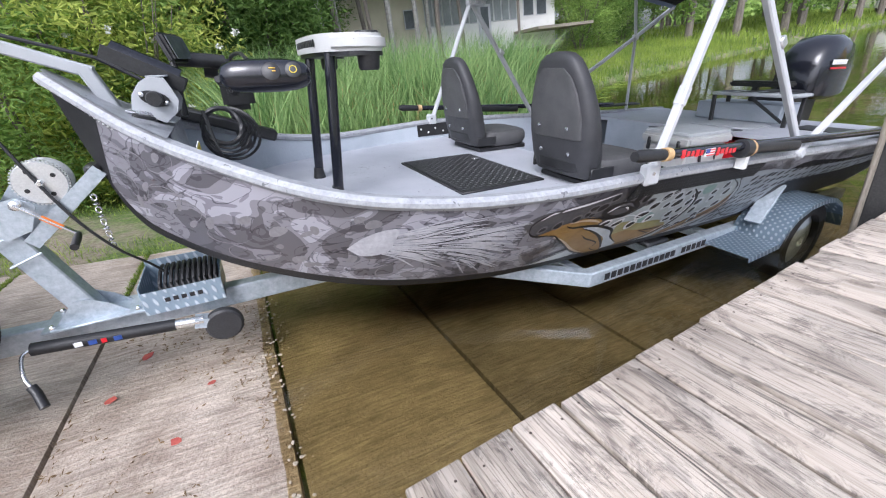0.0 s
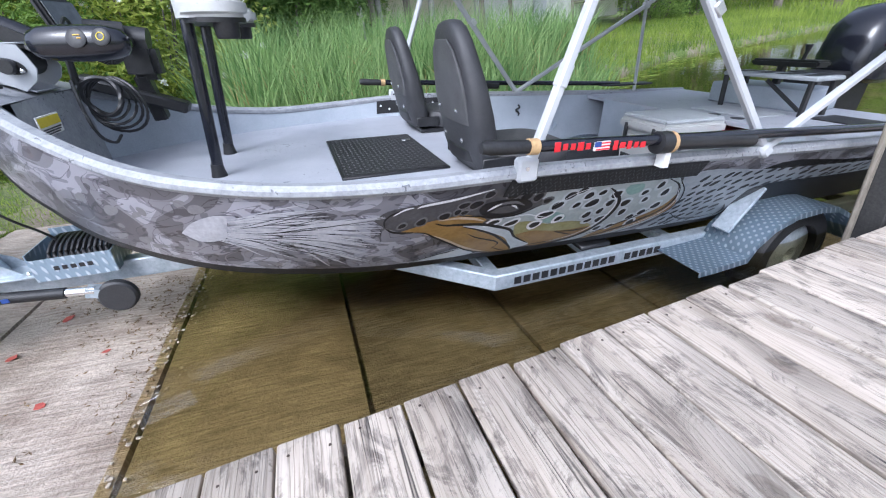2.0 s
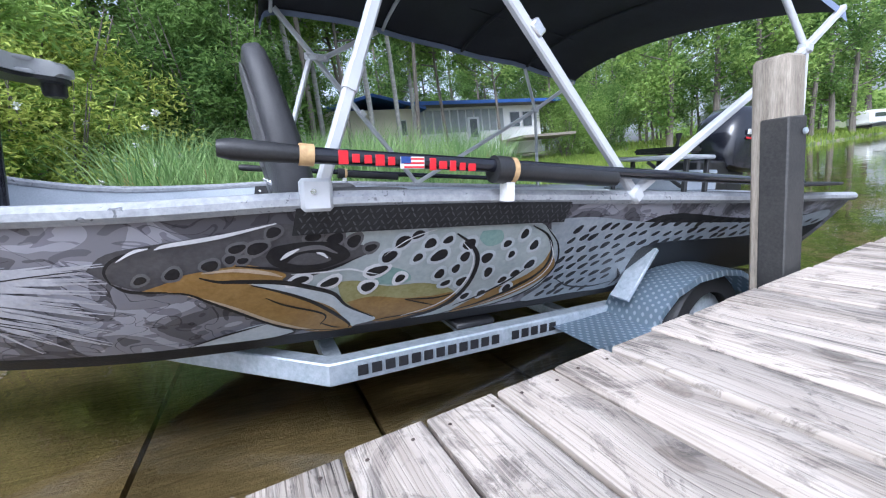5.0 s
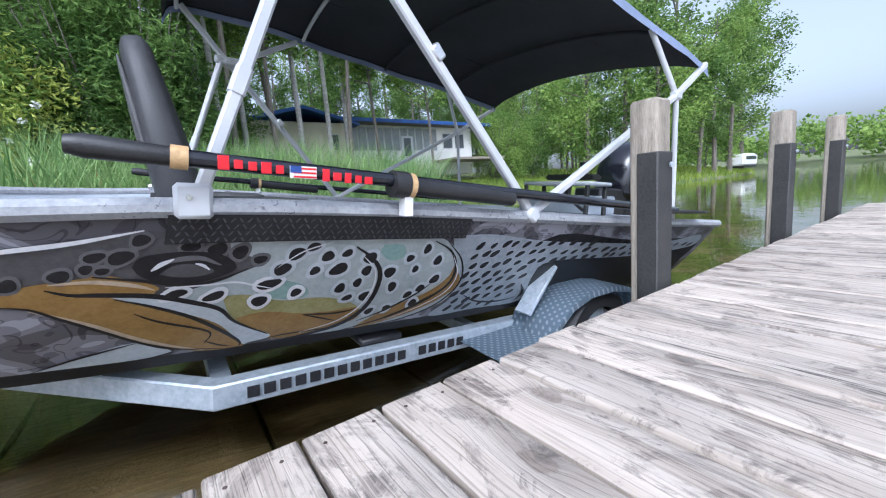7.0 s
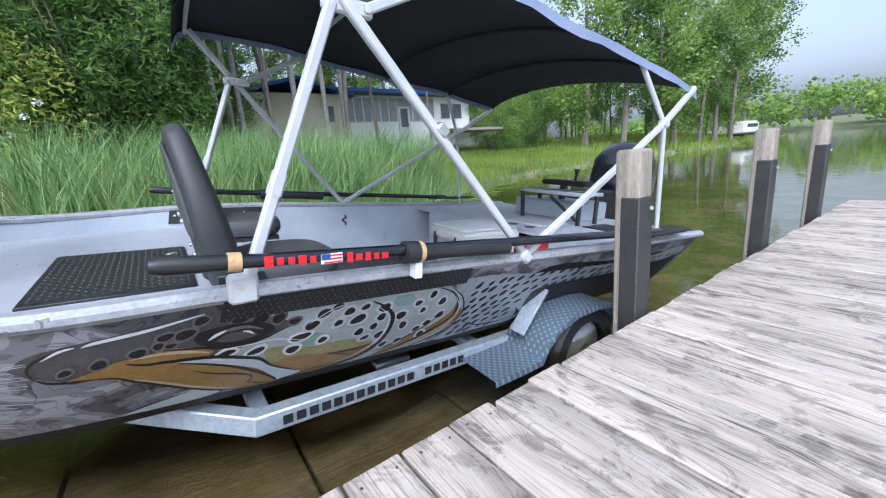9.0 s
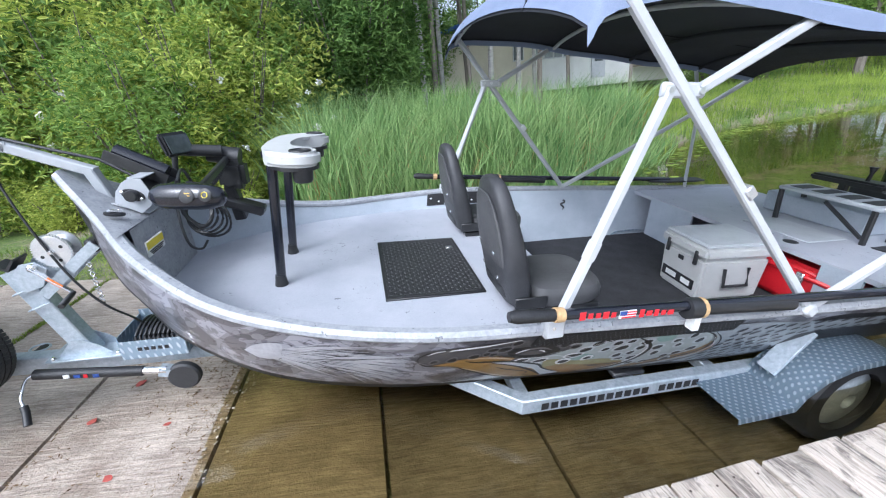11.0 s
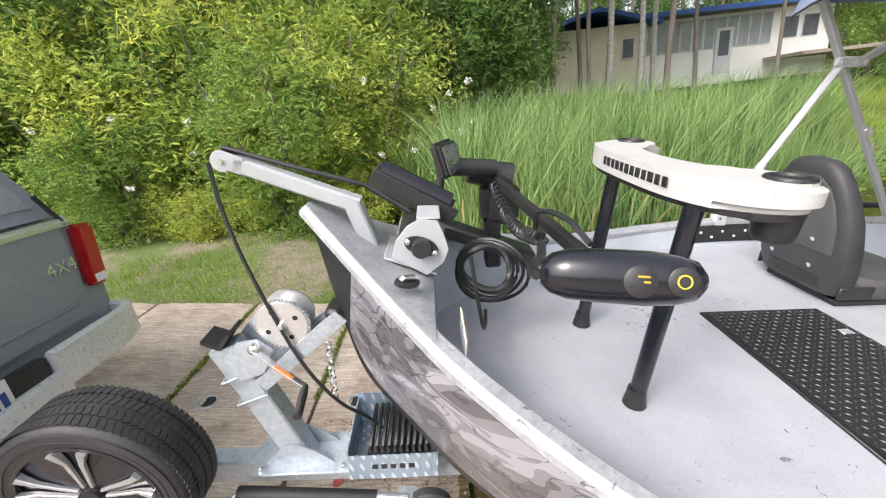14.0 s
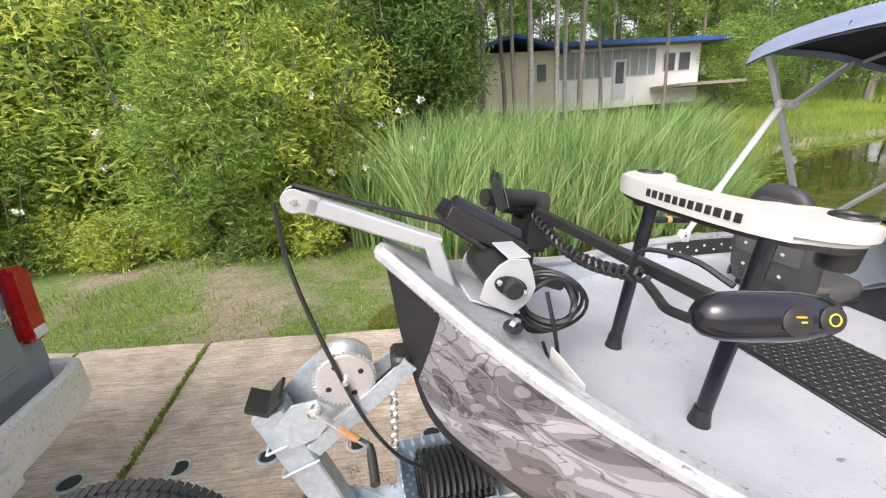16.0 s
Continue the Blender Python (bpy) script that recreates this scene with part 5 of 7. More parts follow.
printed("iris", patch([(0.588, 0.665), (0.593, 0.705), (0.6, 0.715), (0.609, 0.69), (0.611, 0.66), (0.6043, 0.64), (0.5957, 0.642)], 0.0070), _skin_a, "grey iris print")
printed("eye_shine", stroke([(0.5843, 0.687), (0.5879, 0.718), (0.5932, 0.746)], 0.013, 0.0084), _pale)
printed("eye_shine", stroke([(0.6025, 0.716), (0.6061, 0.703), (0.6093, 0.676)], 0.008, 0.0084), _pale)
# tied fly
printed("fly_head", patch([(0.354, 0.48), (0.358, 0.62), (0.369, 0.72), (0.381, 0.74), (0.386, 0.6), (0.388, 0.48), (0.372, 0.41)], 0.004), _fly, "white fly head print")
b = None
for i in range(46):
    a = i / 45
    s0, v0 = 0.378 + 0.012 * rnd.random(), 0.46 + 0.24 * a
    s1, v1 = 0.42 + 0.035 * rnd.random() + 0.02 * math.sin(a * 3.14), 0.30 + 0.56 * a + rnd.uniform(-0.04, 0.04)
    b = stroke([(s0, v0), ((s0 + s1) / 2, (v0 + v1) / 2 + 0.03), (s1, v1)], 0.007, 0.0046, b)
for i in range(56):
    a = i / 55
    s0, v0 = 0.425 + 0.012 * rnd.random(), 0.50 + 0.14 * a
    s1, v1 = 0.47 + 0.035 * rnd.random(), 0.16 + 0.6 * a + rnd.uniform(-0.04, 0.04)
    b = stroke([(s0, v0), ((s0 + s1) / 2, (v0 + v1) / 2 + 0.02), (s1, v1)], 0.008, 0.0046, b)
tagged(printed("fly_hackle", b, _fly, "white hackle fibres print"), kind="stuff")
b = None
for i in range(18):
    a = i / 17
    s0, v0 = 0.39 + 0.045 * rnd.random(), 0.45 + 0.2 * a
    s1, v1 = s0 + 0.03 + 0.03 * rnd.random(), v0 + (a - 0.5) * 0.4
    b = stroke([(s0, v0), ((s0 + s1) / 2, (v0 + v1) / 2 + 0.015), (s1, v1)], 0.0035, 0.0056, b)
tagged(printed("fly_line", b, _ink), kind="stuff")
# faint line drawing over the camouflage
b = None
for i in range(24):
    s, v = 0.08 + 0.40 * rnd.random(), 0.2 + 0.65 * rnd.random()
    t0 = rnd.uniform(0, 6.28)
    pts = [(s + 0.016 * math.cos(t0 + k * 0.9) * (1 + 0.2 * k), v + 0.13 * math.sin(t0 + k * 0.9)) for k in range(rnd.randint(3, 6))]
    pts = [(min(max(a, 0.065), 0.5), min(max(c, 0.12), 0.94)) for a, c in pts]
    b = stroke(pts, 0.006, 0.0016, b)
tagged(printed("camouflage_line", b, surface("print_line_grey", (0.15, 0.145, 0.155), (0.2, 0.195, 0.205), 0.35, 0, 14, 60, 0.0)), kind="stuff")
b = None
for i in range(26):
    b = dot(0.08 + 0.4 * rnd.random(), 0.2 + 0.65 * rnd.random(), rnd.uniform(0.02, 0.045), 0.0012, b, rnd.uniform(0.4, 0.9), rnd.uniform(-1, 1))
tagged(printed("camouflage_blot", b, surface("print_mid_grey", (0.16, 0.155, 0.165), (0.22, 0.215, 0.225), 0.35, 0, 14, 60, 0.0)), kind="stuff")
# studs along the tread panel
b = None
for k in range(44):
    for j in range(4):
        b = dot(0.591 + 0.0037 * k + 0.0018 * (j % 2), 0.855 + 0.033 * j, 0.0085, 0.0242, b, 0.28, 0.8 if (k + j) % 2 else -0.8)
part("tread_pattern", b, surface("grey_tread", (0.06, 0.06, 0.065), (0.13, 0.13, 0.135), 0.35, 0.2, 20, 90, 0.1), boat)
b = None
for k in range(15):
    p = skin(0.004 + 0.0055 * k, 0.9, -1, 0.004)
    b = lathe([(0.004, -0.002), (0.004, 0.002)], p, "y", 6, b)
part("bow_rivets", b, ALU, boat)

# ---- folding canopy ----
bimini = thing("bimini_top", (3.2, 0, 1.07), "black canvas sun canopy with blue top on white aluminium bows", "canopy", base=BOAT)
SQ = rect(0.034, 0.034, 0.006)
# the frame leans a little, so that its two sides differ: feet, knuckle, tops of the bows
FRAME = {-1: dict(a=(2.03, -1.118, 1.10), b=(3.235, -1.16, 1.065), j=(2.33, -1.10, 1.955), k=(2.44, -1.10, 1.957), top=(2.13, -1.09, 2.215), sec=(2.90, -1.06, 2.20), n=(4.49, -1.12, 1.765), post=(4.24, -1.06, 2.09), end=(4.90, -1.09, 2.03), foot=(4.60, -1.13, 1.02)),
         1: dict(a=(2.07, 1.09, 1.11), b=(3.25, 1.14, 1.065), j=(2.34, 0.905, 1.985), k=(2.43, 0.905, 1.985), top=(2.12, 0.90, 2.275), sec=(2.86, 0.95, 2.235), n=(4.52, 1.05, 1.77), post=(4.30, 0.95, 2.12), end=(4.92, 0.96, 2.05), foot=(4.64, 1.11, 1.02))}
for side, q in FRAME.items():
    A, B, J, N = q["a"], q["b"], q["j"], q["n"]
    leg = part("front_leg", sweep([A, J], SQ), ALU_WHITE, bimini)
    mid = Vector(A).lerp(Vector(J), 0.36)
    part("collar", sweep([mid - 0.04 * (Vector(J) - Vector(A)), mid + 0.04 * (Vector(J) - Vector(A))], rect(0.041, 0.041, 0.007)), ALU_WHITE, leg)
    part("main_leg", sweep([B, q["top"]], SQ), ALU_WHITE, bimini)
    part("second_leg", sweep([q["k"], q["sec"]], SQ), ALU_WHITE, bimini)
    part("rear_strut", sweep([B, N, q["end"]], SQ), ALU_WHITE, bimini)
    part("rear_post", sweep([q["foot"], N, q["post"]], circle(0.016, 10)), ALU_WHITE, bimini)
    joint = part("joint", box((J[0] + q["k"][0]) / 2, J[1] - side * 0.004, J[2] + 0.002, 0.17, 0.026, 0.05, 0.008), ALU_WHITE, bimini)
    for dx in (-0.06, 0.0, 0.06):
        part("bolt", lathe([(0.011, -0.022), (0.011, 0.022)], ((J[0] + q["k"][0]) / 2 + dx, J[1] - side * 0.004, J[2] + 0.002), "y", 10), ALU, joint)
    part("rear_joint", box(N[0], N[1], N[2], 0.07, 0.05, 0.05, 0.01), ALU_WHITE, bimini)
    bracket = part("foot_bracket", box(A[0] - 0.01, A[1], A[2] - 0.005, 0.085, 0.05, 0.09, 0.01), ALU_WHITE, bimini, "white worn foot bracket")
    part("bolt", lathe([(0.008, -0.03), (0.008, 0.03)], (A[0] - 0.02, A[1], A[2] + 0.005), "y", 8), CHROME, bracket)
    part("foot_shoe", box(B[0], B[1], B[2] - 0.005, 0.07, 0.055, 0.06, 0.012, Matrix.Rotation(radians(45), 4, "Y")), ALU_WHITE, bimini)
    c = Vector(B).lerp(Vector(q["top"]), 0.46)
    part("clip", box(c.x + 0.012, c.y, c.z + 0.012, 0.055, 0.05, 0.04, 0.006, Matrix.Rotation(radians(45), 4, "Y")), ALU, bimini)
EDGE = bend([(2.02, 1.075, 2.13), (2.10, 1.085, 2.232), (2.45, 1.085, 2.258), (2.90, 1.075, 2.222), (3.6, 1.075, 2.155), (4.30, 1.075, 2.105), (4.94, 1.09, 2.02)], 4)
CROSS = [-1 + k / 10 for k in range(21)]


def sheet_at(p, u, lift, drop):
    """A point of the canvas: u runs from the dock side to the bank side."""
    y = u * (p.y if u < 0 else p.y - 0.15)
    return Vector((p.x, y, p.z + lift + 0.025 * (u + 1) + drop * (1 - u * u) ** 0.8))


def canopy(dz, drop, hem):
    b = bmesh.new()
    rows = []
    for i, p in enumerate(EDGE):
        sag = 0.014 * math.sin(math.pi * i / 4) ** 2
        row = [sheet_at(p, u, dz + 0.006 * math.sin(9 * p.x + 2 * u) - sag * (1 - u * u), drop) for u in CROSS]
        out = 0.014 if hem > 0.03 else -0.004
        row = [row[0] + Vector((0, -out, -hem - 0.006 * math.sin(13 * p.x)))] + row + [row[-1] + Vector((0, out, -hem))]
        rows.append([b.verts.new(c) for c in row])
    for p, q in zip(rows, rows[1:]):
        for k in range(len(p) - 1):
            b.faces.new((p[k], p[k + 1], q[k + 1], q[k]))
    return b


part("canvas_top", canopy(0.006, 0.15, 0.055), CANVAS_BLUE, bimini, "blue upper side of the canvas")
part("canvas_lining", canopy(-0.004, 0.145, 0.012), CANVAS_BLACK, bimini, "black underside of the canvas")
for x in (2.13, 2.90, 3.62, 4.30):
    p = min(EDGE, key=lambda q: abs(q.x - x))
    part("bow", tube([sheet_at(p, u * 0.99, -0.032, 0.145) for u in CROSS], 0.013, n=8), ALU_WHITE if x < 3 else CANVAS_BLACK, bimini)
for u in (-0.5, 0.5):
    part("seam_strap", sweep([sheet_at(p, u, -0.006, 0.145) for p in EDGE], rect(0.035, 0.004)), CANVAS_BLACK, bimini)

# ---- oars ----


def oar(side):
    y = side * 1.19
    root = thing("oar", (3.0, y, 1.1), "black composite oar with red lettering resting along the gunwale", "oar", "oars", BOAT)

    def at(x):
        return (x, y, 1.207 - 0.066 * (x - 1.84) if x < 3.4 else 1.104 - 0.02 * (x - 3.4))

    part("grip", tube([at(1.80), at(1.83), at(1.99)], 0.024, n=14, scale=[0.8, 1.1, 0.95]), BLACK_PLASTIC, root, "black rubber grip")
    part("collar", tube([at(1.975), at(2.01)], 0.028, n=14), CORK, root, "pale wooden collar")
    part("shaft", tube([at(2.0), at(4.5)], 0.021, n=14), BLACK_GLOSS, root)
    part("sleeve", tube([at(2.62), at(3.08)], 0.031, n=14), BLACK_PLASTIC, root, "black oar sleeve")
    part("stop_ring", tube([at(2.545), at(2.6)], 0.043, n=16), BLACK_PLASTIC, root)
    part("lock_ring", tube([at(2.6), at(2.62)], 0.042, n=16), CORK, root)
    part("oarlock", sweep([(2.6, y, 1.06), (2.6, y, 1.13)], rect(0.04, 0.03)), WHITE_DECAL, root, "white oarlock block")
    for j, x in enumerate((2.08, 2.112, 2.144, 2.176, 2.208, 2.33, 2.362, 2.394, 2.426, 2.458)):
        p = at(x)
        part("letter_bar", box(p[0], p[1] + side * 0.0195, p[2], 0.020 if j % 3 else 0.025, 0.004, 0.022 + 0.007 * ((j * 3) % 4 == 1) + 0.012 * (j % 5 == 0), 0.001), RED_DECAL, root, "red lettering bar")
    p = at(2.268)
    flag = part("flag_decal", box(p[0], p[1] + side * 0.0195, p[2], 0.07, 0.004, 0.032), WHITE_DECAL, root, "small striped flag decal")
    for k in range(3):
        part("flag_stripe", box(p[0] + 0.004, p[1] + side * 0.022, p[2] - 0.012 + 0.011 * k, 0.06, 0.002, 0.005), RED_DECAL, flag)
    part("flag_canton", box(p[0] - 0.02, p[1] + side * 0.0228, p[2] + 0.007, 0.028, 0.002, 0.018), BLUE_DECAL, flag)
    out = [(4.25, -0.03), (4.4, -0.075), (4.75, -0.085), (4.88, -0.06), (4.88, 0.06), (4.75, 0.085), (4.4, 0.075), (4.25, 0.03)]
    b = prism(out, -0.008, 0.008)
    bmesh.ops.bevel(b, geom=b.edges[:], offset=0.004, segments=1, affect="EDGES")
    b.transform(Matrix.Translation((0, y * 0.985, 1.075)))
    part("blade", b, BLACK_HULL, root, "dark oar blade")


oar(-1)
oar(1)

# ---- front deck gear ----
tray = thing("cup_holder_table", (0.86, -0.05, DECK), "white moulded tray with two cup holes on black posts", "table", base=BOAT)
half = [(0.845, 0.0), (0.85, 0.16), (0.87, 0.28), (0.92, 0.38), (1.0, 0.435), (1.09, 0.43), (1.14, 0.37), (1.13, 0.29), (1.07, 0.245), (1.01, 0.2), (0.975, 0.1), (0.965, 0.0)]
ring = bend([(x, y, 0) for x, y in half], 3)
outline = [(p.x, p.y + 0.03) for p in ring] + [(p.x, 0.03 - p.y) for p in ring[::-1][1:-1]]
b = prism(outline, 1.605, 1.675)
bmesh.ops.bevel(b, geom=[e for e in b.edges if abs(e.verts[0].co.z - e.verts[1].co.z) < 1e-4], offset=0.018, segments=3, affect="EDGES")
part("tray", b, COOLER_W, tray, "white scuffed moulded tray")
part("tray_base", prism([(x + (0.012 if x < 0.95 else -0.012), 0.03 + (y - 0.03) * 0.96) for x, y in outline], 1.588, 1.606), BLACK_PLASTIC, tray)
for y in (-0.34, 0.40):
    part("cup_ring", tube([(1.055 + 0.045 * math.cos(a), y + 0.045 * math.sin(a), 1.677) for a in [math.pi * k / 9 for k in range(18)]], 0.007, n=6, closed=True), BLACK_PLASTIC, tray)
    part("cup_hole", lathe([(0.042, 1.672), (0.043, 1.6765)], (1.055, y, 0), n=18), BLACK_HULL, tray)
    part("cup_well", lathe([(0.04, 1.53), (0.046, 1.54), (0.05, 1.6)], (1.055, y, 0), n=16), BLACK_PLASTIC, tray)
for y in (-0.26, 0.19):
    part("post", tube([(0.862, y, DECK), (0.905, y, 1.6)], 0.025, n=14), BLACK_GLOSS, tray, "black tubular post")
    part("post_foot", lathe([(0.036, DECK), (0.03, DECK + 0.03), (0.027, DECK + 0.06)], (0.862, y, 0), n=16), BLACK_PLASTIC, tray)
b = None
for k, w in enumerate((0.02, 0.024, 0.018, 0.026, 0.02, 0.024, 0.022, 0.024, 0.022, 0.026, 0.02, 0.022)):
    b = box(0.8445 + 0.17 * (0.125 - 0.032 * k) ** 2, 0.155 - 0.032 * k, 1.642, 0.004, w, 0.028, 0.001, None, b)
part("lettering", b, BLACK_DECAL, tray, "black lettering bars")

davit = thing("anchor_davit", (0.1, 0, 1.40), "white square-tube anchor arm with pulley and electric winch on the bow", "anchor winch", base=BOAT)
part("arm", sweep([(-0.335, 0, 1.678), (-0.05, 0, 1.568), (0.015, 0, 1.545)], rect(0.055, 0.046, 0.006)), ARM_GREY, davit)
part("arm_knee", sweep([(-0.008, 0, 1.557), (0.045, 0, 1.40)], rect(0.06, 0.05, 0.006), up=(1, 0, 0)), ARM_GREY, davit)
for y in (-0.024, 0.024):
    part("pulley_cheek", lathe([(0.030, -0.004), (0.032, 0.0), (0.030, 0.004)], (-0.368, y, 1.688), "y", 18, box(-0.338, y, 1.682, 0.06, 0.007, 0.052, 0.002, Matrix.Rotation(radians(21), 4, "Y"))), ARM_GREY, davit)
part("pulley", lathe([(0.03, -0.016), (0.022, 0.0), (0.03, 0.016)], (-0.368, 0, 1.688), "y", 16), BLACK_PLASTIC, davit)
part("pulley_pin", lathe([(0.008, -0.034), (0.008, 0.034)], (-0.368, 0, 1.688), "y", 10), CHROME, davit)
for y in (-0.105, 0.105):
    b = prism([(0.115, 1.405), (0.22, 1.345), (0.272, 1.385), (0.288, 1.43), (0.272, 1.48), (0.255, 1.52), (0.20, 1.525), (0.165, 1.505), (0.13, 1.46)], -0.004, 0.004)
    bmesh.ops.bevel(b, geom=b.edges[:], offset=0.0015, segments=1, affect="EDGES")
    b.transform(Matrix.Translation((0, y, 0)) @ Matrix(((1, 0, 0, 0), (0, 0, 1, 0), (0, 1, 0, 0), (0, 0, 0, 1))))
    cheek = part("winch_cheek", b, ARM_GREY, davit, "grey winch side plate")
for dx, dz in ((-0.052, 0.0), (0.052, 0.0)):
    part("flange_bolt", lathe([(0.009, 0), (0.009, 0.008), (0.005, 0.011)], (0.205 + dx * 0.75, -0.119, 1.443 - dx * 0.35), "y", 8), CHROME, davit)
part("winch_top", box(0.228, 0.0, 1.526, 0.07, 0.21, 0.006, 0.002), ARM_GREY, davit)
part("winch_base", box(0.17, 0.0, 1.372, 0.17, 0.20, 0.008, 0.002, Matrix.Rotation(radians(20), 4, "Y")), ARM_GREY, davit)
part("spool", lathe([(0.055, -0.1), (0.055, 0.1)], (0.19, 0, 1.455), "y", 18), BLACK_PLASTIC, davit)
part("spool_hub", lathe([(0.026, 0.0), (0.03, 0.006), (0.03, 0.026), (0.026, 0.036)], (0.205, -0.112, 1.443), "y", 18), BLACK_PLASTIC, davit, "black winch hub")
b = lathe([(0.03, 0), (0.03, 0.006)], n=20)
bmesh.ops.scale(b, vec=(1.75, 0.95, 1), verts=b.verts)
b.transform(Matrix.Translation((0.205, -0.110, 1.443)) @ Matrix.Rotation(radians(20), 4, "Y") @ Matrix.Rotation(radians(90), 4, "X"))
part("hub_flange", b, BLACK_PLASTIC, davit)
TILT_BOX = Matrix.Translation((0.17, 0.095, 1.53)) @ Matrix.Rotation(radians(28), 4, "Y")
b = box(0, 0, 0, 0.30, 0.13, 0.012, 0.003, None, box(0, 0.065, 0.025, 0.30, 0.008, 0.06, 0.002, None, box(0, -0.065, 0.025, 0.30, 0.008, 0.06, 0.002)))
b.transform(TILT_BOX)
part("motor_tray", b, BLACK_PLASTIC, davit)
b = tube([(-0.13, 0, 0.045), (0.12, 0, 0.045)], 0.04, n=14)
b.transform(TILT_BOX)
part("winch_motor", b, BLACK_GLOSS, davit, "black winch motor cylinder")
part("anchor_line", tube([(-0.37, 0, 1.725), (-0.2, 0.01, 1.67), (0.03, 0.03, 1.60), (0.17, 0.02, 1.51)], 0.008, n=6), BLACK_PLASTIC, davit, "black anchor rope along the arm")
part("hanging_rope", tube(bend([(-0.42, 0, 1.68), (-0.395, -0.02, 1.5), (-0.32, -0.05, 1.26), (-0.22, -0.07, 1.0), (-0.12, -0.06, 0.82), (-0.03, -0.02, 0.70), (0.02, 0.0, 0.62)], 6), 0.0065, n=6), BLACK_PLASTIC, davit, "black rope hanging from the pulley")

cleat = thing("bow_cleat", (0.164, -0.229, 1.376), "black and chrome oval pull-up cleat on the bow plate", "cleat", base=BOAT)
C0 = Matrix.Translation((0.165, -0.232, 1.381)) @ Matrix.Rotation(radians(20), 4, "Y") @ Matrix.Rotation(radians(45), 4, "Z")
b = lathe([(0.034, 0), (0.034, 0.008), (0.03, 0.011)], n=18)
bmesh.ops.scale(b, vec=(1.3, 0.75, 1), verts=b.verts)
b.transform(C0)
part("base", b, BLACK_PLASTIC, cleat)
b = sweep([(-0.028, 0, 0.012), (-0.02, 0, 0.02), (0.02, 0, 0.02), (0.028, 0, 0.012)], rect(0.014, 0.01))
b.transform(C0)
part("bar", b, CHROME, cleat)

troll = thing("trolling_motor", (0.55, 0.4, 1.1), "black electric trolling motor stowed across the bow deck", "trolling motor", base=BOAT)
b = lathe([(0.001, -0.185), (0.03, -0.18), (0.052, -0.16), (0.066, -0.12), (0.07, -0.05), (0.07, 0.06), (0.064, 0.12), (0.05, 0.165), (0.025, 0.185), (0.001, 0.188)], n=22)
bmesh.ops.scale(b, vec=(0.80, 0.71, 0.84), verts=b.verts)
b.transform(Matrix.Translation((0.607, -0.505, 1.522)) @ Matrix.Rotation(radians(-12), 4, "Z") @ Matrix.Rotation(radians(90), 4, "Y"))
part("control_head", b, BLACK_GLOSS, troll, "dark blue-black rounded control head")
b = lathe([(0.026, 0), (0.028, 0.005), (0.022, 0.008)], n=18)
HEAD_TURN = Matrix.Rotation(radians(-12), 4, "Z") @ Matrix.Rotation(radians(70), 4, "X")
b.transform(Matrix.Translation((0.696, -0.566, 1.539)) @ HEAD_TURN)
part("dial", b, BLACK_PLASTIC, troll, "round dark dial")
b = tube([(0.012 * math.cos(a), 0.012 * math.sin(a), 0.0088) for a in [math.pi * j / 8 for j in range(16)]], 0.0016, n=5, closed=True)
b.transform(Matrix.Translation((0.696, -0.566, 1.539)) @ HEAD_TURN)
part("dial_mark", b, YELLOW_TAG, troll)
b = lathe([(0.03, 0), (0.031, 0.003), (0.028, 0.005)], n=20)
b.transform(Matrix.Translation((0.622, -0.555, 1.536)) @ HEAD_TURN)
part("badge_ring", b, BLACK_PLASTIC, troll, "round dark badge")
b = box(-0.004, 0.006, 0.004, 0.022, 0.004, 0.004, 0.001, None, box(0.002, -0.004, 0.004, 0.012, 0.004, 0.004, 0.001))
b.transform(Matrix.Translation((0.630, -0.557, 1.540)) @ HEAD_TURN)
part("badge", b, YELLOW, troll, "small yellow badge lettering bars")
part("shaft", sweep([(0.50, 0.50, 1.53), (0.60, -0.42, 1.505)], rect(0.028, 0.04, 0.006)), BLACK_PLASTIC, troll)
part("mount_head", tube([(0.40, 0.44, 1.56), (0.58, 0.44, 1.53)], 0.06, n=18, scale=[0.85, 1.0]), BLACK_PLASTIC, troll)
part("mount_knuckle", box(0.53, 0.42, 1.43, 0.16, 0.14, 0.18, 0.03, None, None, 2), BLACK_PLASTIC, troll)
part("mount_base", box(0.45, 0.40, 1.27, 0.5, 0.12, 0.06, 0.012, Matrix.Rotation(radians(20), 4, "Y")), BLACK_PLASTIC, troll)
part("mount_leg", sweep([(0.5, 0.42, 1.36), (0.52, 0.46, 1.13)], rect(0.09, 0.07, 0.01)), BLACK_PLASTIC, troll)
part("stow_cylinder", tube([(0.27, 0.33, 1.60), (0.5, 0.38, 1.58)], 0.035, n=14), BLACK_PLASTIC, troll)
n = 150
b = tube([(0.50 + 0.02 * k / n + 0.017 * math.cos(k * 0.8), 0.36 - 0.62 * k / n, 1.515 - 0.06 * math.sin(math.pi * k / n) + 0.017 * math.sin(k * 0.8)) for k in range(n)], 0.0075, n=6)
part("coil_cord", b, BLACK_PLASTIC, troll, "black coiled cord")
part("cord_end", tube(bend([(0.52, -0.26, 1.50), (0.50, -0.33, 1.49), (0.46, -0.40, 1.50), (0.45, -0.47, 1.515)], 4), 0.012, n=8), BLACK_PLASTIC, troll)
part("loop_cable", tube(bend([(0.52, -0.2, 1.50), (0.51, -0.24, 1.58), (0.54, -0.36, 1.60), (0.56, -0.46, 1.575)], 5), 0.007, n=6), BLACK_PLASTIC, troll)

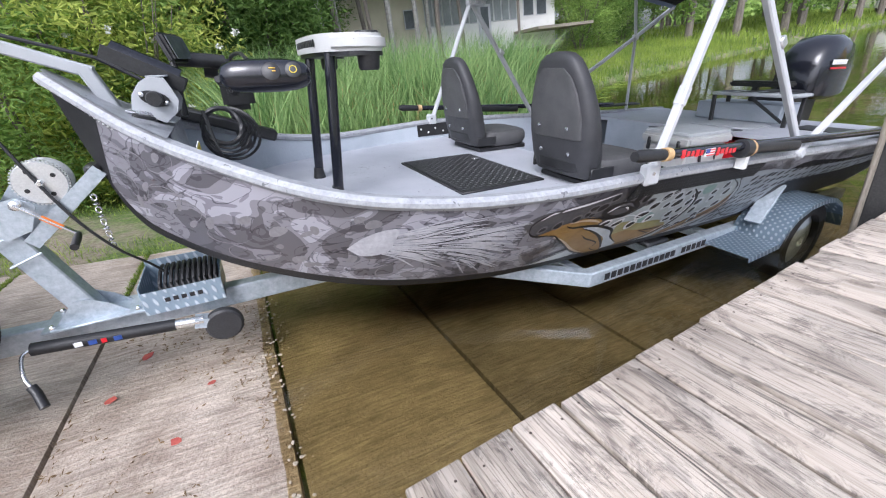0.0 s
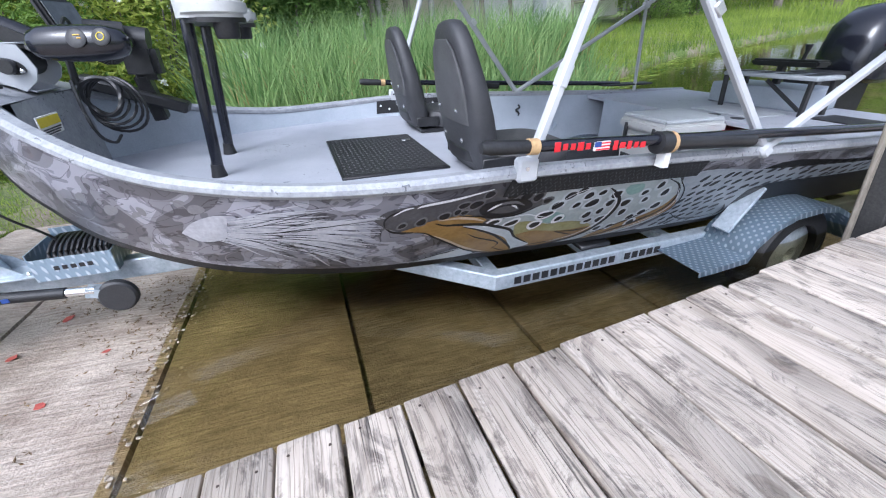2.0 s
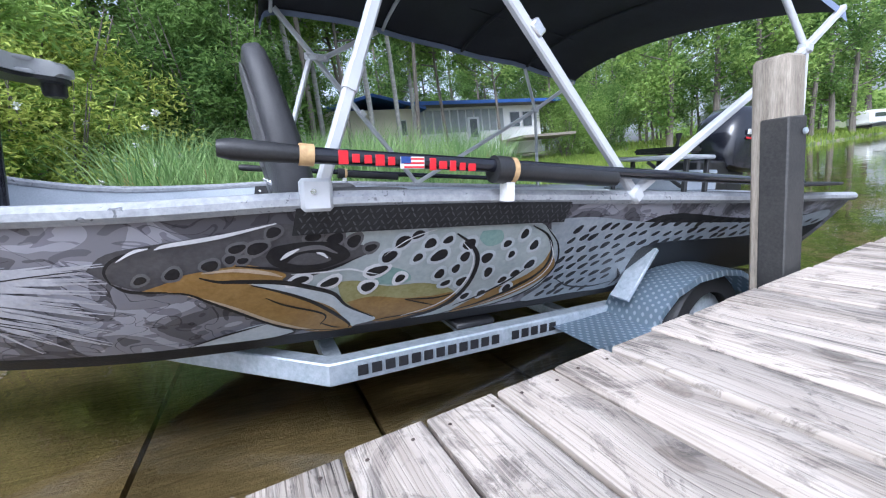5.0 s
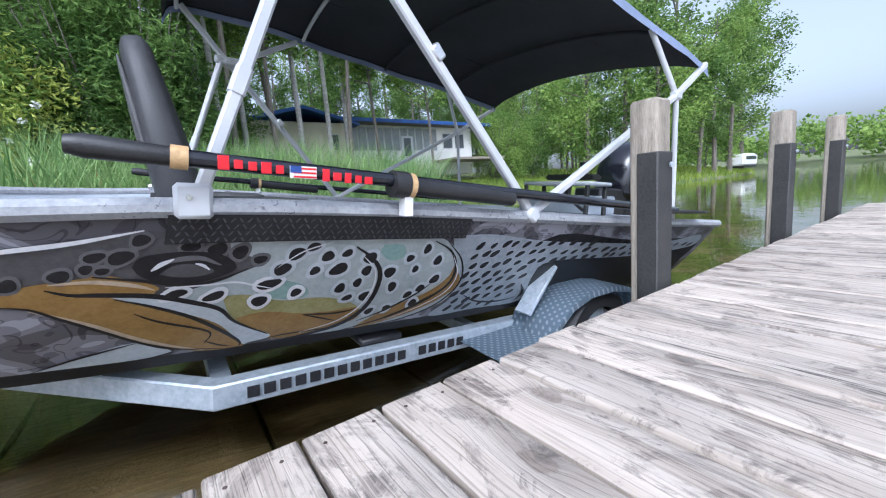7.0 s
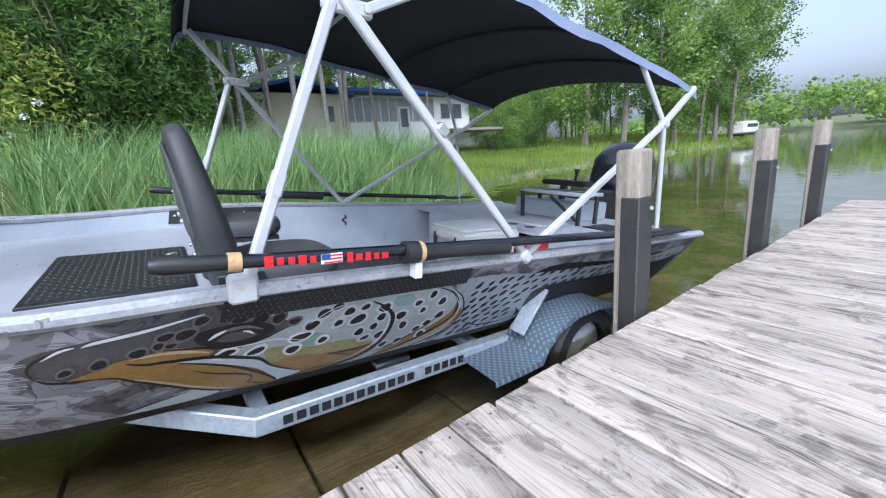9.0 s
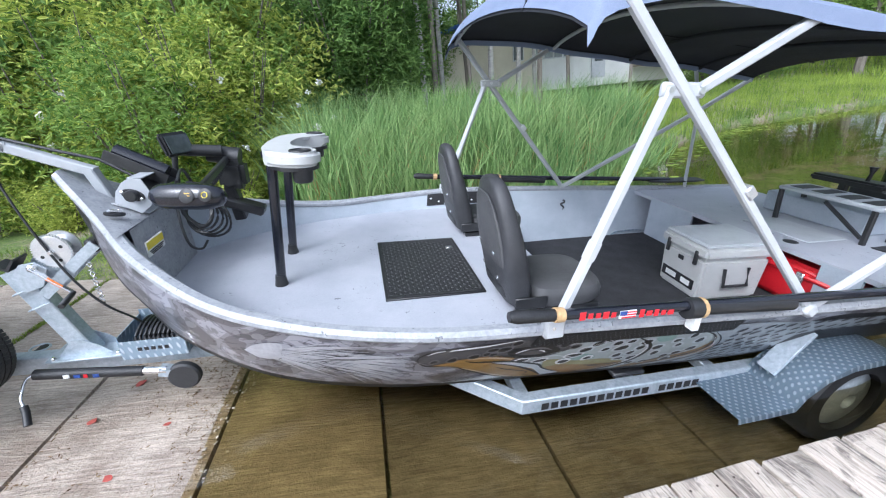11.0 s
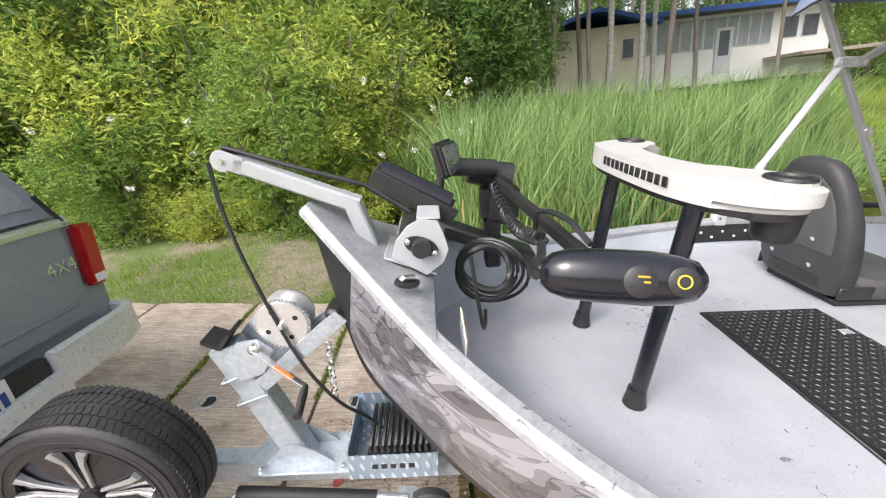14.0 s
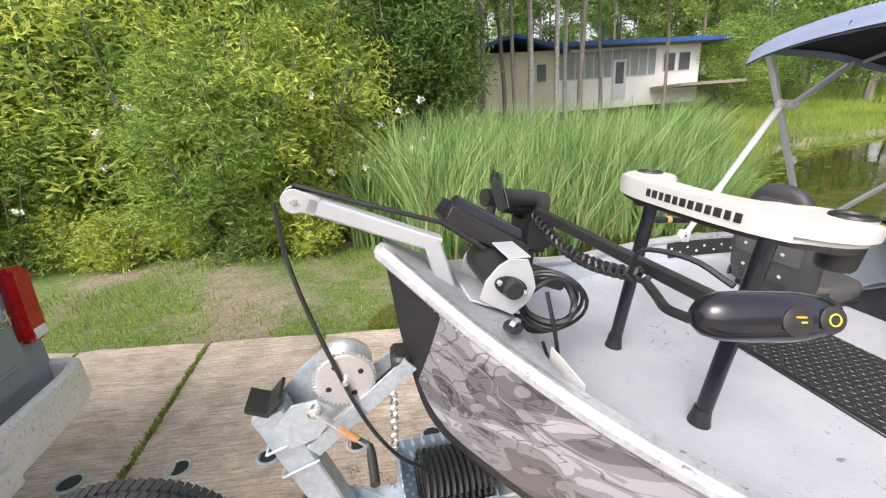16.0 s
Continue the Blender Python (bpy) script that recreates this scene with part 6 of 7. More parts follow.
hose = thing("cable_coil", (0.42, 0.12, 1.1), "loops of black cable hung behind the bow plate", "cable", base=BOAT)
for k in range(5):
    r = 0.082 + 0.011 * k
    cx, cz = 0.42 + 0.008 * k, 1.30 - 0.012 * k
    part("loop", tube([(cx + r * math.cos(a), 0.03 + 0.015 * k + 0.02 * math.sin(a * 2 + k) - 0.3 * r * math.cos(a), cz + r * math.sin(a)) for a in [math.pi * j / 12 for j in range(24)]], 0.007 if k else 0.012, n=6, closed=True), BLACK_PLASTIC, hose)
part("tail", tube(bend([(0.36, -0.05, 1.38), (0.38, -0.10, 1.25), (0.40, -0.10, 1.15), (0.42, -0.02, 1.10), (0.43, 0.05, 1.12)], 5), 0.007, n=6), BLACK_PLASTIC, hose)

screen = thing("fish_finder", (0.3, 0.28, 1.4), "black fish finder screen on a ball mount", "fish finder", base=BOAT)
part("screen_case", box(0.30, 0.27, 1.64, 0.035, 0.20, 0.13, 0.012, Matrix.Rotation(radians(-20), 4, "Z") @ Matrix.Rotation(radians(-18), 4, "Y"), None, 2), BLACK_PLASTIC, screen)
part("display", box(0.323, 0.262, 1.642, 0.004, 0.165, 0.10, 0, Matrix.Rotation(radians(-20), 4, "Z") @ Matrix.Rotation(radians(-18), 4, "Y")), WINDOW, screen, "dark blank display")
part("mount_arm", tube([(0.28, 0.27, 1.58), (0.27, 0.26, 1.5), (0.27, 0.22, 1.34)], 0.016, n=10), BLACK_PLASTIC, screen)

tag = thing("warning_label", (0.31, -0.28, 1.25), "yellow and white warning label stuck inside the bow", "label", base=BOAT)
part("label_sheet", box(0.318, -0.27, 1.235, 0.004, 0.17, 0.075), WHITE_DECAL, tag)
part("label_band", box(0.321, -0.27, 1.25, 0.004, 0.16, 0.034), YELLOW_TAG, tag)
b = None
for k in range(3):
    b = box(0.322, -0.27, 1.222 - 0.009 * k, 0.003, 0.14 - 0.02 * k, 0.004, 0, None, b)
part("label_text", b, BLACK_DECAL, tag)

# ---- cockpit things ----
cool = thing("cooler", (3.7, -0.2, 0.63), "white hard cooler with grey lid and black latches", "cooler", base=BOAT)
CM = Matrix.Translation((3.73, -0.22, 0.63)) @ Matrix.Rotation(radians(-3), 4, "Z")


def cpart(name, b, mat, label=""):
    b.transform(CM)
    return part(name, b, mat, cool, label)


b = box(0, 0, 0.15, 0.50, 0.40, 0.30, 0.02, None, None, 2)
for v in b.verts:
    k = 0.94 + 0.06 * v.co.z / 0.3
    v.co.x *= k
    v.co.y *= k
cpart("body", b, COOLER_W)
cpart("lid", box(0, 0, 0.345, 0.53, 0.43, 0.075, 0.018, None, None, 2), COOLER_W)
cpart("seat_pad", box(0, 0, 0.395, 0.50, 0.40, 0.028, 0.01, None, None, 2), COOLER_G, "grey padded lid top")
for y in (-0.13, 0.13):
    cpart("latch", box(-0.262, y, 0.30, 0.02, 0.03, 0.10, 0.006), BLACK_PLASTIC, "black rubber latch")
cpart("sticker", box(-0.248, 0.0, 0.10, 0.004, 0.3, 0.07), BLACK_DECAL, "black and white sticker")
cpart("sticker_mark", box(-0.251, 0.06, 0.10, 0.003, 0.1, 0.035), WHITE_DECAL)
cpart("sticker_mark", box(-0.251, -0.08, 0.10, 0.003, 0.08, 0.035), WHITE_DECAL)
cpart("badge", box(-0.256, 0.0, 0.25, 0.004, 0.05, 0.03, 0.001), BLACK_DECAL)
cpart("side_handle", sweep([(-0.09, -0.205, 0.24), (-0.09, -0.225, 0.12), (0.09, -0.225, 0.12), (0.09, -0.205, 0.24)], circle(0.011, 8)), BLACK_PLASTIC)

hank = thing("cord_hank", (3.25, 0.95, 0.78), "short hank of dark cord hung on the inner side wall", "cord", base=BOAT)
part("cord", tube(bend([(3.22 + 0.022 * math.sin(2.2 * k), breadth(3.22, 0.9) - 0.045, 0.965 - 0.022 * k) for k in range(9)], 4), 0.008, n=6), BLACK_PLASTIC, hank)

red = thing("tackle_case", (4.25, -0.3, 0.63), "red plastic case stowed under the rear deck", "case", base=BOAT)
part("shell", box(4.26, -0.35, 0.78, 0.40, 0.78, 0.28, 0.04, None, None, 3), RED, red)
part("lid_rim", box(4.25, -0.35, 0.86, 0.425, 0.80, 0.03, 0.01), RED, red)
part("clasp", box(4.04, -0.12, 0.85, 0.02, 0.05, 0.07, 0.006), CHROME, red)
part("clasp", box(4.04, -0.58, 0.85, 0.02, 0.05, 0.07, 0.006), CHROME, red)

bench = thing("rod_table", (4.7, -0.18, 1.0), "grey metal tray table with black legs on the rear deck", "table", base=BOAT)
part("table_top", box(4.74, -0.19, 1.25, 0.30, 0.68, 0.03, 0.01), COOLER_G, bench)
for x in (4.6, 4.84):
    for y in (-0.5, 0.1):
        part("leg", sweep([(x, y, 1.0), (x + (0.03 if y < -0.2 else 0.0), y + 0.02, 1.235)], rect(0.03, 0.03, 0.004)), BLACK_PLASTIC, bench)
part("brace", sweep([(4.6, -0.48, 1.04), (4.6, -0.2, 1.22)], rect(0.02, 0.02)), BLACK_PLASTIC, bench)
for k in range(4):
    part("groove", box(4.74, -0.43 + 0.16 * k, 1.266, 0.21, 0.1, 0.003, 0.001), BLACK_HULL, bench, "dark tray recess")
rest = thing("tiller_handle", (5.0, -0.1, 1.28), "black tiller arm with upright knob behind the tray table", "tiller", base=BOAT)
part("arm", box(5.02, -0.05, 1.32, 0.16, 0.5, 0.05, 0.015, None, None, 2), BLACK_PLASTIC, rest)
part("knob", tube([(5.0, -0.15, 1.33), (5.0, -0.16, 1.40), (5.0, -0.16, 1.45)], 0.015, n=10, scale=[1, 0.8, 1.8]), BLACK_PLASTIC, rest)
part("bracket", sweep([(5.02, 0.0, 1.0), (5.04, 0.0, 1.31)], rect(0.05, 0.05, 0.005)), BLACK_PLASTIC, rest)
for y in (-0.18, -0.36):
    part("cup_recess", lathe([(0.04, 1.0), (0.045, 1.004)], (4.18, y, 0), n=16), BLACK_HULL, boat, "dark cup recess")
part("deck_lid", box(4.45, -0.15, 1.003, 0.34, 0.5, 0.008, 0.002), COOLER_G, boat)
part("deck_lid", box(4.75, -0.72, 1.003, 0.30, 0.34, 0.008, 0.002), BLACK_PLASTIC, boat)

motor = thing("outboard_motor", (5.45, 0, 0.9), "glossy black outboard motor with a red stripe on the transom", "outboard motor", base=BOAT)
prof = [(5.42, 1.26, 1.40), (5.45, 1.20, 1.52), (5.52, 1.18, 1.62), (5.64, 1.17, 1.69), (5.8, 1.17, 1.71), (5.95, 1.18, 1.685), (6.07, 1.2, 1.60), (6.12, 1.26, 1.45)]
b = bmesh.new()
rows = []
for i, (x, lo, hi) in enumerate(prof):
    w = 0.205 * (0.55, 0.8, 0.95, 1, 1, 0.97, 0.85, 0.55)[i]
    m = (lo + hi) / 2
    ring = [(-w, lo + 0.03), (-w * 0.8, lo), (w * 0.8, lo), (w, lo + 0.03), (w * 1.02, m), (w * 0.9, hi - 0.07), (w * 0.6, hi - 0.015), (0, hi), (-w * 0.6, hi - 0.015), (-w * 0.9, hi - 0.07), (-w * 1.02, m)]
    rows.append([b.verts.new((x, y, z)) for y, z in ring])
for p, q in zip(rows, rows[1:]):
    for k in range(11):
        b.faces.new((p[k], p[(k + 1) % 11], q[(k + 1) % 11], q[k]))
b.faces.new(rows[0])
b.faces.new(rows[-1][::-1])
b.transform(Matrix.Translation((5.42, 0, 1.2)) @ Matrix.Diagonal((1.16, 1.08, 1.15, 1)) @ Matrix.Translation((-5.42, 0, -1.2)))
b.transform(Matrix.Translation((0, 0, -0.05)))
part("cowl", b, BLACK_GLOSS, motor, "glossy black engine cowl")
part("midsection", box(5.72, 0, 0.98, 0.30, 0.2, 0.5, 0.03, None, None, 2), BLACK_PLASTIC, motor)
part("clamp", box(5.29, 0, 1.05, 0.46, 0.3, 0.34, 0.02), BLACK_PLASTIC, motor)
part("gearcase", box(5.78, 0, 0.55, 0.22, 0.09, 0.6, 0.03), BLACK_PLASTIC, motor)
b = None
for k in range(7):
    b = box(5.60 + 0.045 * k, -0.2265, 1.47, 0.034, 0.006, 0.045, 0.001, Matrix.Rotation(radians(0), 4, "Y"), b)
part("lettering", b, WHITE_DECAL, motor, "pale lettering bars")
part("stripe", box(5.74, -0.2265, 1.415, 0.34, 0.006, 0.018), RED_DECAL, motor, "red stripe")

motor.location += motor.matrix_world.to_3x3() @ Vector((0.27, 0, 0.02))

# trailer side lettering and rope
for k in range(18):
    if k != 12:
        part("letter_bar", box(2.18 + 0.054 * k, -0.8845, 0.427, 0.040, 0.003, 0.042, 0.001), BLACK_DECAL, trailer)
for k in range(11):
    r = 0.09 - 0.002 * (k % 3)
    x = -0.02 + 0.024 * k
    part("rope_loop", tube([(x + 0.01 * math.sin(a), 0.03 + 0.115 * math.cos(a), 0.585 + 0.06 * math.sin(a)) for a in [math.pi * j / 8 for j in range(16)]], 0.009, n=6, closed=True), BLACK_PLASTIC, trailer, "coil of black rope in the box")
part("strap", sweep([(-0.25, 0.0, 1.0), (-0.12, 0.0, 1.12), (-0.05, 0, 1.17)], rect(0.05, 0.004)), BLACK_PLASTIC, trailer)
part("bow_stop", box(-0.1, 0, 1.16, 0.06, 0.1, 0.07, 0.012), BLACK_PLASTIC, trailer, "black rubber bow stop")
for k in range(9):
    part("chain_link", tube([(-0.13 + 0.01 * math.cos(a), -0.05 + (0.014 * math.sin(a) if k % 2 else 0), 1.06 - 0.028 * k + (0 if k % 2 else 0.014 * math.sin(a))) for a in [math.pi * j / 4 for j in range(8)]], 0.004, n=4, closed=True), CHROME, trailer)

# ---- pickup truck that holds the trailer ----
truck = thing("pickup_truck", (-2.5, 0, 0.3), "dark grey pickup truck with topper and chrome bumper", "truck")
b = bmesh.new()
rows = []
for x, k in ((-1.60, 0.96), (-1.64, 1.0), (-1.9, 1.01), (-2.6, 1.02), (-4.3, 1.02)):
    ring = [(-0.86 * k, 0.80), (-0.95 * k, 0.86), (-0.965 * k, 1.1), (-0.95 * k, 1.34), (-0.90 * k, 1.49), (0.90 * k, 1.49), (0.95 * k, 1.34), (0.965 * k, 1.1), (0.95 * k, 0.86), (0.86 * k, 0.80)]
    rows.append([b.verts.new((x, y, z + 0.012 * (-1.6 - x))) for y, z in ring])
for p, q in zip(rows, rows[1:]):
    for k in range(10):
        b.faces.new((p[k], p[(k + 1) % 10], q[(k + 1) % 10], q[k]))
b.faces.new(rows[0])
b.faces.new(rows[-1][::-1])
part("bed", b, TRUCK, truck)
part("tailgate", box(-1.585, 0, 1.215, 0.05, 1.56, 0.52, 0.02, None, None, 2), TRUCK, truck)
part("tailgate_lip", box(-1.575, 0, 1.47, 0.07, 1.66, 0.04, 0.014, None, None, 2), ALU, truck, "silver tailgate edge")
part("tailgate_crease", box(-1.558, 0, 1.06, 0.012, 1.4, 0.02, 0.005), TRUCK, truck)
part("tailgate_handle", box(-1.552, -0.02, 1.30, 0.02, 0.22, 0.10, 0.02, None, None, 2), CHROME, truck, "chrome tailgate handle")
for side in (-1, 1):
    part("tail_light", box(-1.60, side * 0.885, 1.27, 0.10, 0.12, 0.34, 0.02, Matrix.Rotation(radians(-6 * side), 4, "X"), None, 2), TAIL_RED, truck, "red tail light")
    part("reverse_lens", box(-1.553, side * 0.875, 1.14, 0.01, 0.075, 0.05, 0.004), WHITE_DECAL, truck, "pale reversing lens")
    part("wheel", lathe([(0.2, -0.12), (0.36, -0.12), (0.38, -0.08), (0.38, 0.08), (0.36, 0.12), (0.2, 0.12)], (-2.7, side * 0.86, 0.78), "y", 24), RUBBER, truck)
    part("topper_side", prism([(-1.66, 1.50), (-1.86, 2.10), (-4.2, 2.12), (-4.2, 1.50)], -0.01, 0.01, m=Matrix.Translation((0, side * 0.80, 0)) @ Matrix.Translation((0, 0, 1.5)) @ Matrix.Rotation(radians(side * 14), 4, "X") @ Matrix.Translation((0, 0, -1.5)) @ Matrix(((1, 0, 0, 0), (0, 0, 1, 0), (0, 1, 0, 0), (0, 0, 0, 1)))), TRUCK, truck)
REAR = Matrix.Translation((-1.63, 0, 1.5)) @ Matrix(((0, 0, 1, 0), (1, 0, 0, 0), (0, 1, 0, 0), (0, 0, 0, 1)))
LEANR = Matrix.Translation((-1.62, 0, 1.5)) @ Matrix.Rotation(radians(-18), 4, "Y") @ Matrix(((0, 0, 1, 0), (1, 0, 0, 0), (0, 1, 0, 0), (0, 0, 0, 1)))
part("topper_frame", prism([(-0.83, 0.0), (0.83, 0.0), (0.62, 0.62), (-0.62, 0.62)], -0.012, 0.012, m=LEANR), TRUCK, truck)
part("topper_window", prism([(-0.74, 0.06), (0.74, 0.06), (0.56, 0.55), (-0.56, 0.55)], 0.013, 0.02, m=LEANR), TRUCK_GLASS, truck, "grey rear window")
part("topper_roof", box(-3.0, 0, 2.12, 2.3, 1.3, 0.05, 0.02), TRUCK, truck)
part("window_strut", tube([(-1.58, 0.72, 1.62), (-1.56, 0.80, 1.46)], 0.012, n=8), BLACK_PLASTIC, truck)
b = bmesh.new()
pts = [(-1.62, -0.93, 0.87), (-1.50, -0.90, 0.87), (-1.46, -0.78, 0.87), (-1.45, -0.35, 0.87)]
for side in (-1, 1):
    part("bumper", sweep([(x, side * -y, z) for x, y, z in pts], rect(0.045, 0.2, 0.014)), BUMPER, truck, "chrome bumper end")
part("bumper_step", box(-1.47, 0, 0.80, 0.09, 0.78, 0.13, 0.02), BUMPER, truck)
part("bumper_well", box(-1.49, 0, 0.90, 0.06, 0.70, 0.10, 0.01), BLACK_PLASTIC, truck)
plate = part("number_plate", box(-1.447, 0.0, 0.895, 0.006, 0.31, 0.155, 0.004), WHITE_DECAL, truck, "white and blue number plate")
part("plate_band", box(-1.443, 0.0, 0.83, 0.003, 0.30, 0.022), BLUE_DECAL, plate)
for k in range(7):
    if k != 3:
        part("plate_bar", box(-1.443, -0.12 + 0.04 * k, 0.895, 0.003, 0.024, 0.06), BLUE_DECAL, plate)
part("hitch", box(-1.42, 0, 0.62, 0.22, 0.06, 0.06, 0.006), BLACK_PLASTIC, truck)
part("safety_chain", tube(bend([(-1.42, 0.1, 0.66), (-1.35, 0.09, 0.52), (-1.22, 0.05, 0.50)], 4), 0.01, n=6), CHROME, truck)
lettered("badge", "4X4", 0.1, Matrix.Translation((-1.557, 0.60, 1.23)) @ Matrix(((0, 0, 1, 0), (1, 0, 0, 0), (0, 1, 0, 0), (0, 0, 0, 1))), CHROME, truck, "chrome 4X4 badge")
truck.location.x += 0.05
truck.scale.y = 0.97

# ---- house on the bank ----
house = thing("lake_house", (13, 20, 2.2), "low white and cream lake house with blue tarped roof", "house")
part("wall", box(15.6, 23.0, 3.45, 9.6, 7.0, 3.1, 0.02), SIDING, house, "white wall")
part("wall", box(8.6, 22.6, 3.35, 5.0, 7.0, 3.2, 0.02), SIDING_TAN, house, "cream gable wall")
part("roof", prism([(10.6, 18.6), (21.4, 18.6), (21.4, 27.4), (10.6, 27.4)], 5.0, 5.22), ROOF_GREY, house)
part("roof_edge", box(16.0, 18.58, 5.1, 10.9, 0.08, 0.2), ROOF_BLUE, house, "blue tarp at the eave")
part("roof", prism([(-0.0, 0.0), (3.0, 0.75), (6.0, 0.0), (6.0, 0.16), (3.0, 0.92), (0.0, 0.16)], 0, 8.0, m=Matrix.Translation((5.6, 26.6, 4.78)) @ Matrix.Rotation(radians(90), 4, "X")), ROOF_BLUE, house, "blue tarped gable roof")
for k in range(11):
    w = part("window", box(11.55 + 0.56 * k, 19.49, 4.18, 0.52, 0.05, 1.4, 0.01), ALU_WHITE, house)
    part("pane", box(11.55 + 0.56 * k, 19.46, 4.18, 0.44, 0.02, 1.3), WINDOW_PALE, w)
d = part("door", box(15.1, 19.47, 3.35, 0.85, 0.06, 2.05, 0.01), ALU_WHITE, house)
part("door_pane", box(15.1, 19.43, 3.7, 0.5, 0.02, 1.1), WINDOW, d)
for x in (18.3, 19.3):
    w = part("window", box(x, 19.49, 4.1, 0.8, 0.05, 1.0, 0.01), ALU_WHITE, house)
    part("pane", box(x, 19.46, 4.1, 0.7, 0.02, 0.9), WINDOW, w)
w = part("window", box(10.2, 19.08, 3.9, 0.6, 0.05, 0.9, 0.01), ALU_WHITE, house)
part("pane", box(10.2, 19.05, 3.9, 0.5, 0.02, 0.8), WINDOW, w)
w = part("window", box(6.09, 20.5, 3.9, 0.05, 0.7, 0.9, 0.01), ALU_WHITE, house)
part("pane", box(6.06, 20.5, 3.9, 0.02, 0.6, 0.8), WINDOW, w)
part("deck", box(19.2, 18.3, 2.75, 4.2, 2.2, 0.15), WOOD_POST, house)
caravan = thing("caravan", (62, 16, 0.5), "small white caravan parked on the far bank", "caravan")
part("body", box(62, 16.5, 1.75, 4.6, 2.0, 1.5, 0.2, None, None, 3), SIDING, caravan)
part("window_band", box(62, 15.48, 1.95, 3.4, 0.02, 0.4), WINDOW, caravan)
part("skirt", box(62, 16.5, 0.95, 4.2, 1.9, 0.3, 0.05), BLACK_PLASTIC, caravan)

# ---- plants ----


def leaf_mesh(name, centres, spread, size, per, seed, mat, slim=0.35, droop=0.3):
    """Many small folded leaves round clump centres, in one mesh."""
    rg = np.random.default_rng(seed)
    c = np.repeat(np.array(centres, float), per, axis=0)
    n = len(c)
    d = rg.normal(size=(n, 3))
    d /= np.linalg.norm(d, axis=1, keepdims=True)
    c = c + d * (rg.random((n, 1)) ** 0.6) * spread
    a = rg.normal(size=(n, 3))
    a[:, 2] = a[:, 2] * 0.6 - droop
    a /= np.linalg.norm(a, axis=1, keepdims=True)
    s = np.cross(a, rg.normal(size=(n, 3)))
    s /= np.linalg.norm(s, axis=1, keepdims=True)
    L = size * (0.6 + 0.8 * rg.random((n, 1)))
    up = np.cross(a, s) * L * 0.12
    v = np.stack([c, c + a * L * 0.5 + s * L * slim * 0.5 + up, c + a * L, c + a * L * 0.5 - s * L * slim * 0.5 + up], 1).reshape(-1, 3)
    f = np.arange(4 * n).reshape(-1, 4)
    me = bpy.data.meshes.new(name)
    me.from_pydata(v.tolist(), [], f.tolist())
    me.materials.append(mat)
    return me


def hang(name, me, parent):
    ob = new(name, me)
    ob.parent = parent
    return ob


def clumps(n, rx, ry, rz, z0, seed, shell=0.55):
    rg = random.Random(seed)
    out = []
    while len(out) < n:
        p = Vector((rg.uniform(-1, 1), rg.uniform(-1, 1), rg.uniform(-1, 1)))
        if shell < p.length < 1:
            out.append((p.x * rx * rg.uniform(0.8, 1.1), p.y * ry * rg.uniform(0.8, 1.1), z0 + p.z * rz))
    return out


def make_tree(seed, h, mat, bark, label, rx=2.2, low=0.35, n=150, thick=0.14):
    rg = random.Random(seed)
    root = thing("tree", (0, 0, 0), label, "tree", "bank trees")
    lean = (rg.uniform(-0.5, 0.5), rg.uniform(-0.4, 0.4))
    spine = [(lean[0] * k * k + 0.10 * math.sin(5 * k + seed), lean[1] * k * k + 0.08 * math.sin(4 * k + 2 * seed), h * k) for k in [j / 6 for j in range(7)]]
    b = tube(spine, thick * h / 10, n=8, scale=[1.15, 0.95, 0.85, 0.7, 0.52, 0.33, 0.1])
    cl = []
    for k in range(16):
        f = low + (0.97 - low) * k / 16
        base = Vector((lean[0] * f * f, lean[1] * f * f, h * f))
        a = rg.uniform(0, 6.28)
        ln = rx * (1.15 - 0.75 * abs(f - 0.55) * 1.4) * rg.uniform(0.6, 1.1)
        tip = base + Vector((math.cos(a) * ln, math.sin(a) * ln, ln * rg.uniform(0.25, 0.7)))
        mid = base.lerp(tip, 0.55) + Vector((0, 0, -0.08 * ln))
        b = tube([base, mid, tip], 0.045 * h / 10, b, 5, scale=[1, 0.6, 0.2])
        for j in range(n // 16):
            q = base.lerp(tip, rg.uniform(0.4, 1.08))
            cl.append((q.x + rg.gauss(0, 0.35), q.y + rg.gauss(0, 0.35), q.z + rg.gauss(0, 0.35)))
    part("trunk", b, bark, root)
    hang("crown", leaf_mesh("crown", cl, 0.62, 0.17, 62, seed, mat, 0.55), root)
    return root


TREES = [make_tree(11, 11, LEAF_DARK, BARK, "tall leafy tree with a grey-brown trunk on the bank", 2.6, 0.2),
         make_tree(12, 9.5, LEAF_MID, BARK, "leafy broad tree on the grassy bank", 2.7, 0.16),
         make_tree(13, 12, LEAF_DARK, BIRCH, "slender pale-barked tree with high foliage", 1.9, 0.42, 150, 0.07),
         make_tree(14, 10, LEAF_MID, BARK, "thin leaning tree with sparse foliage", 1.7, 0.48, 96, 0.08)]
rnd = random.Random(21)
spots_t = [(4.7, 13, 2), (5.7, 13.3, 3), (6.4, 12.6, 2), (7.7, 13.2, 2), (8.4, 12.4, 3), (12.9, 13.6, 3), (3.4, 12.2, 2), (1.2, 11, 2), (9.6, 15.5, 2), (10.6, 14.6, 3)]
for k in range(26):
    x = -13 + 0.72 * k + rnd.uniform(-0.5, 0.5)
    spots_t.append((x, 10.5 + rnd.uniform(-1.0, 4.5), rnd.choice((0, 1, 2, 2, 3)) if x < 1.2 else rnd.choice((2, 3))))
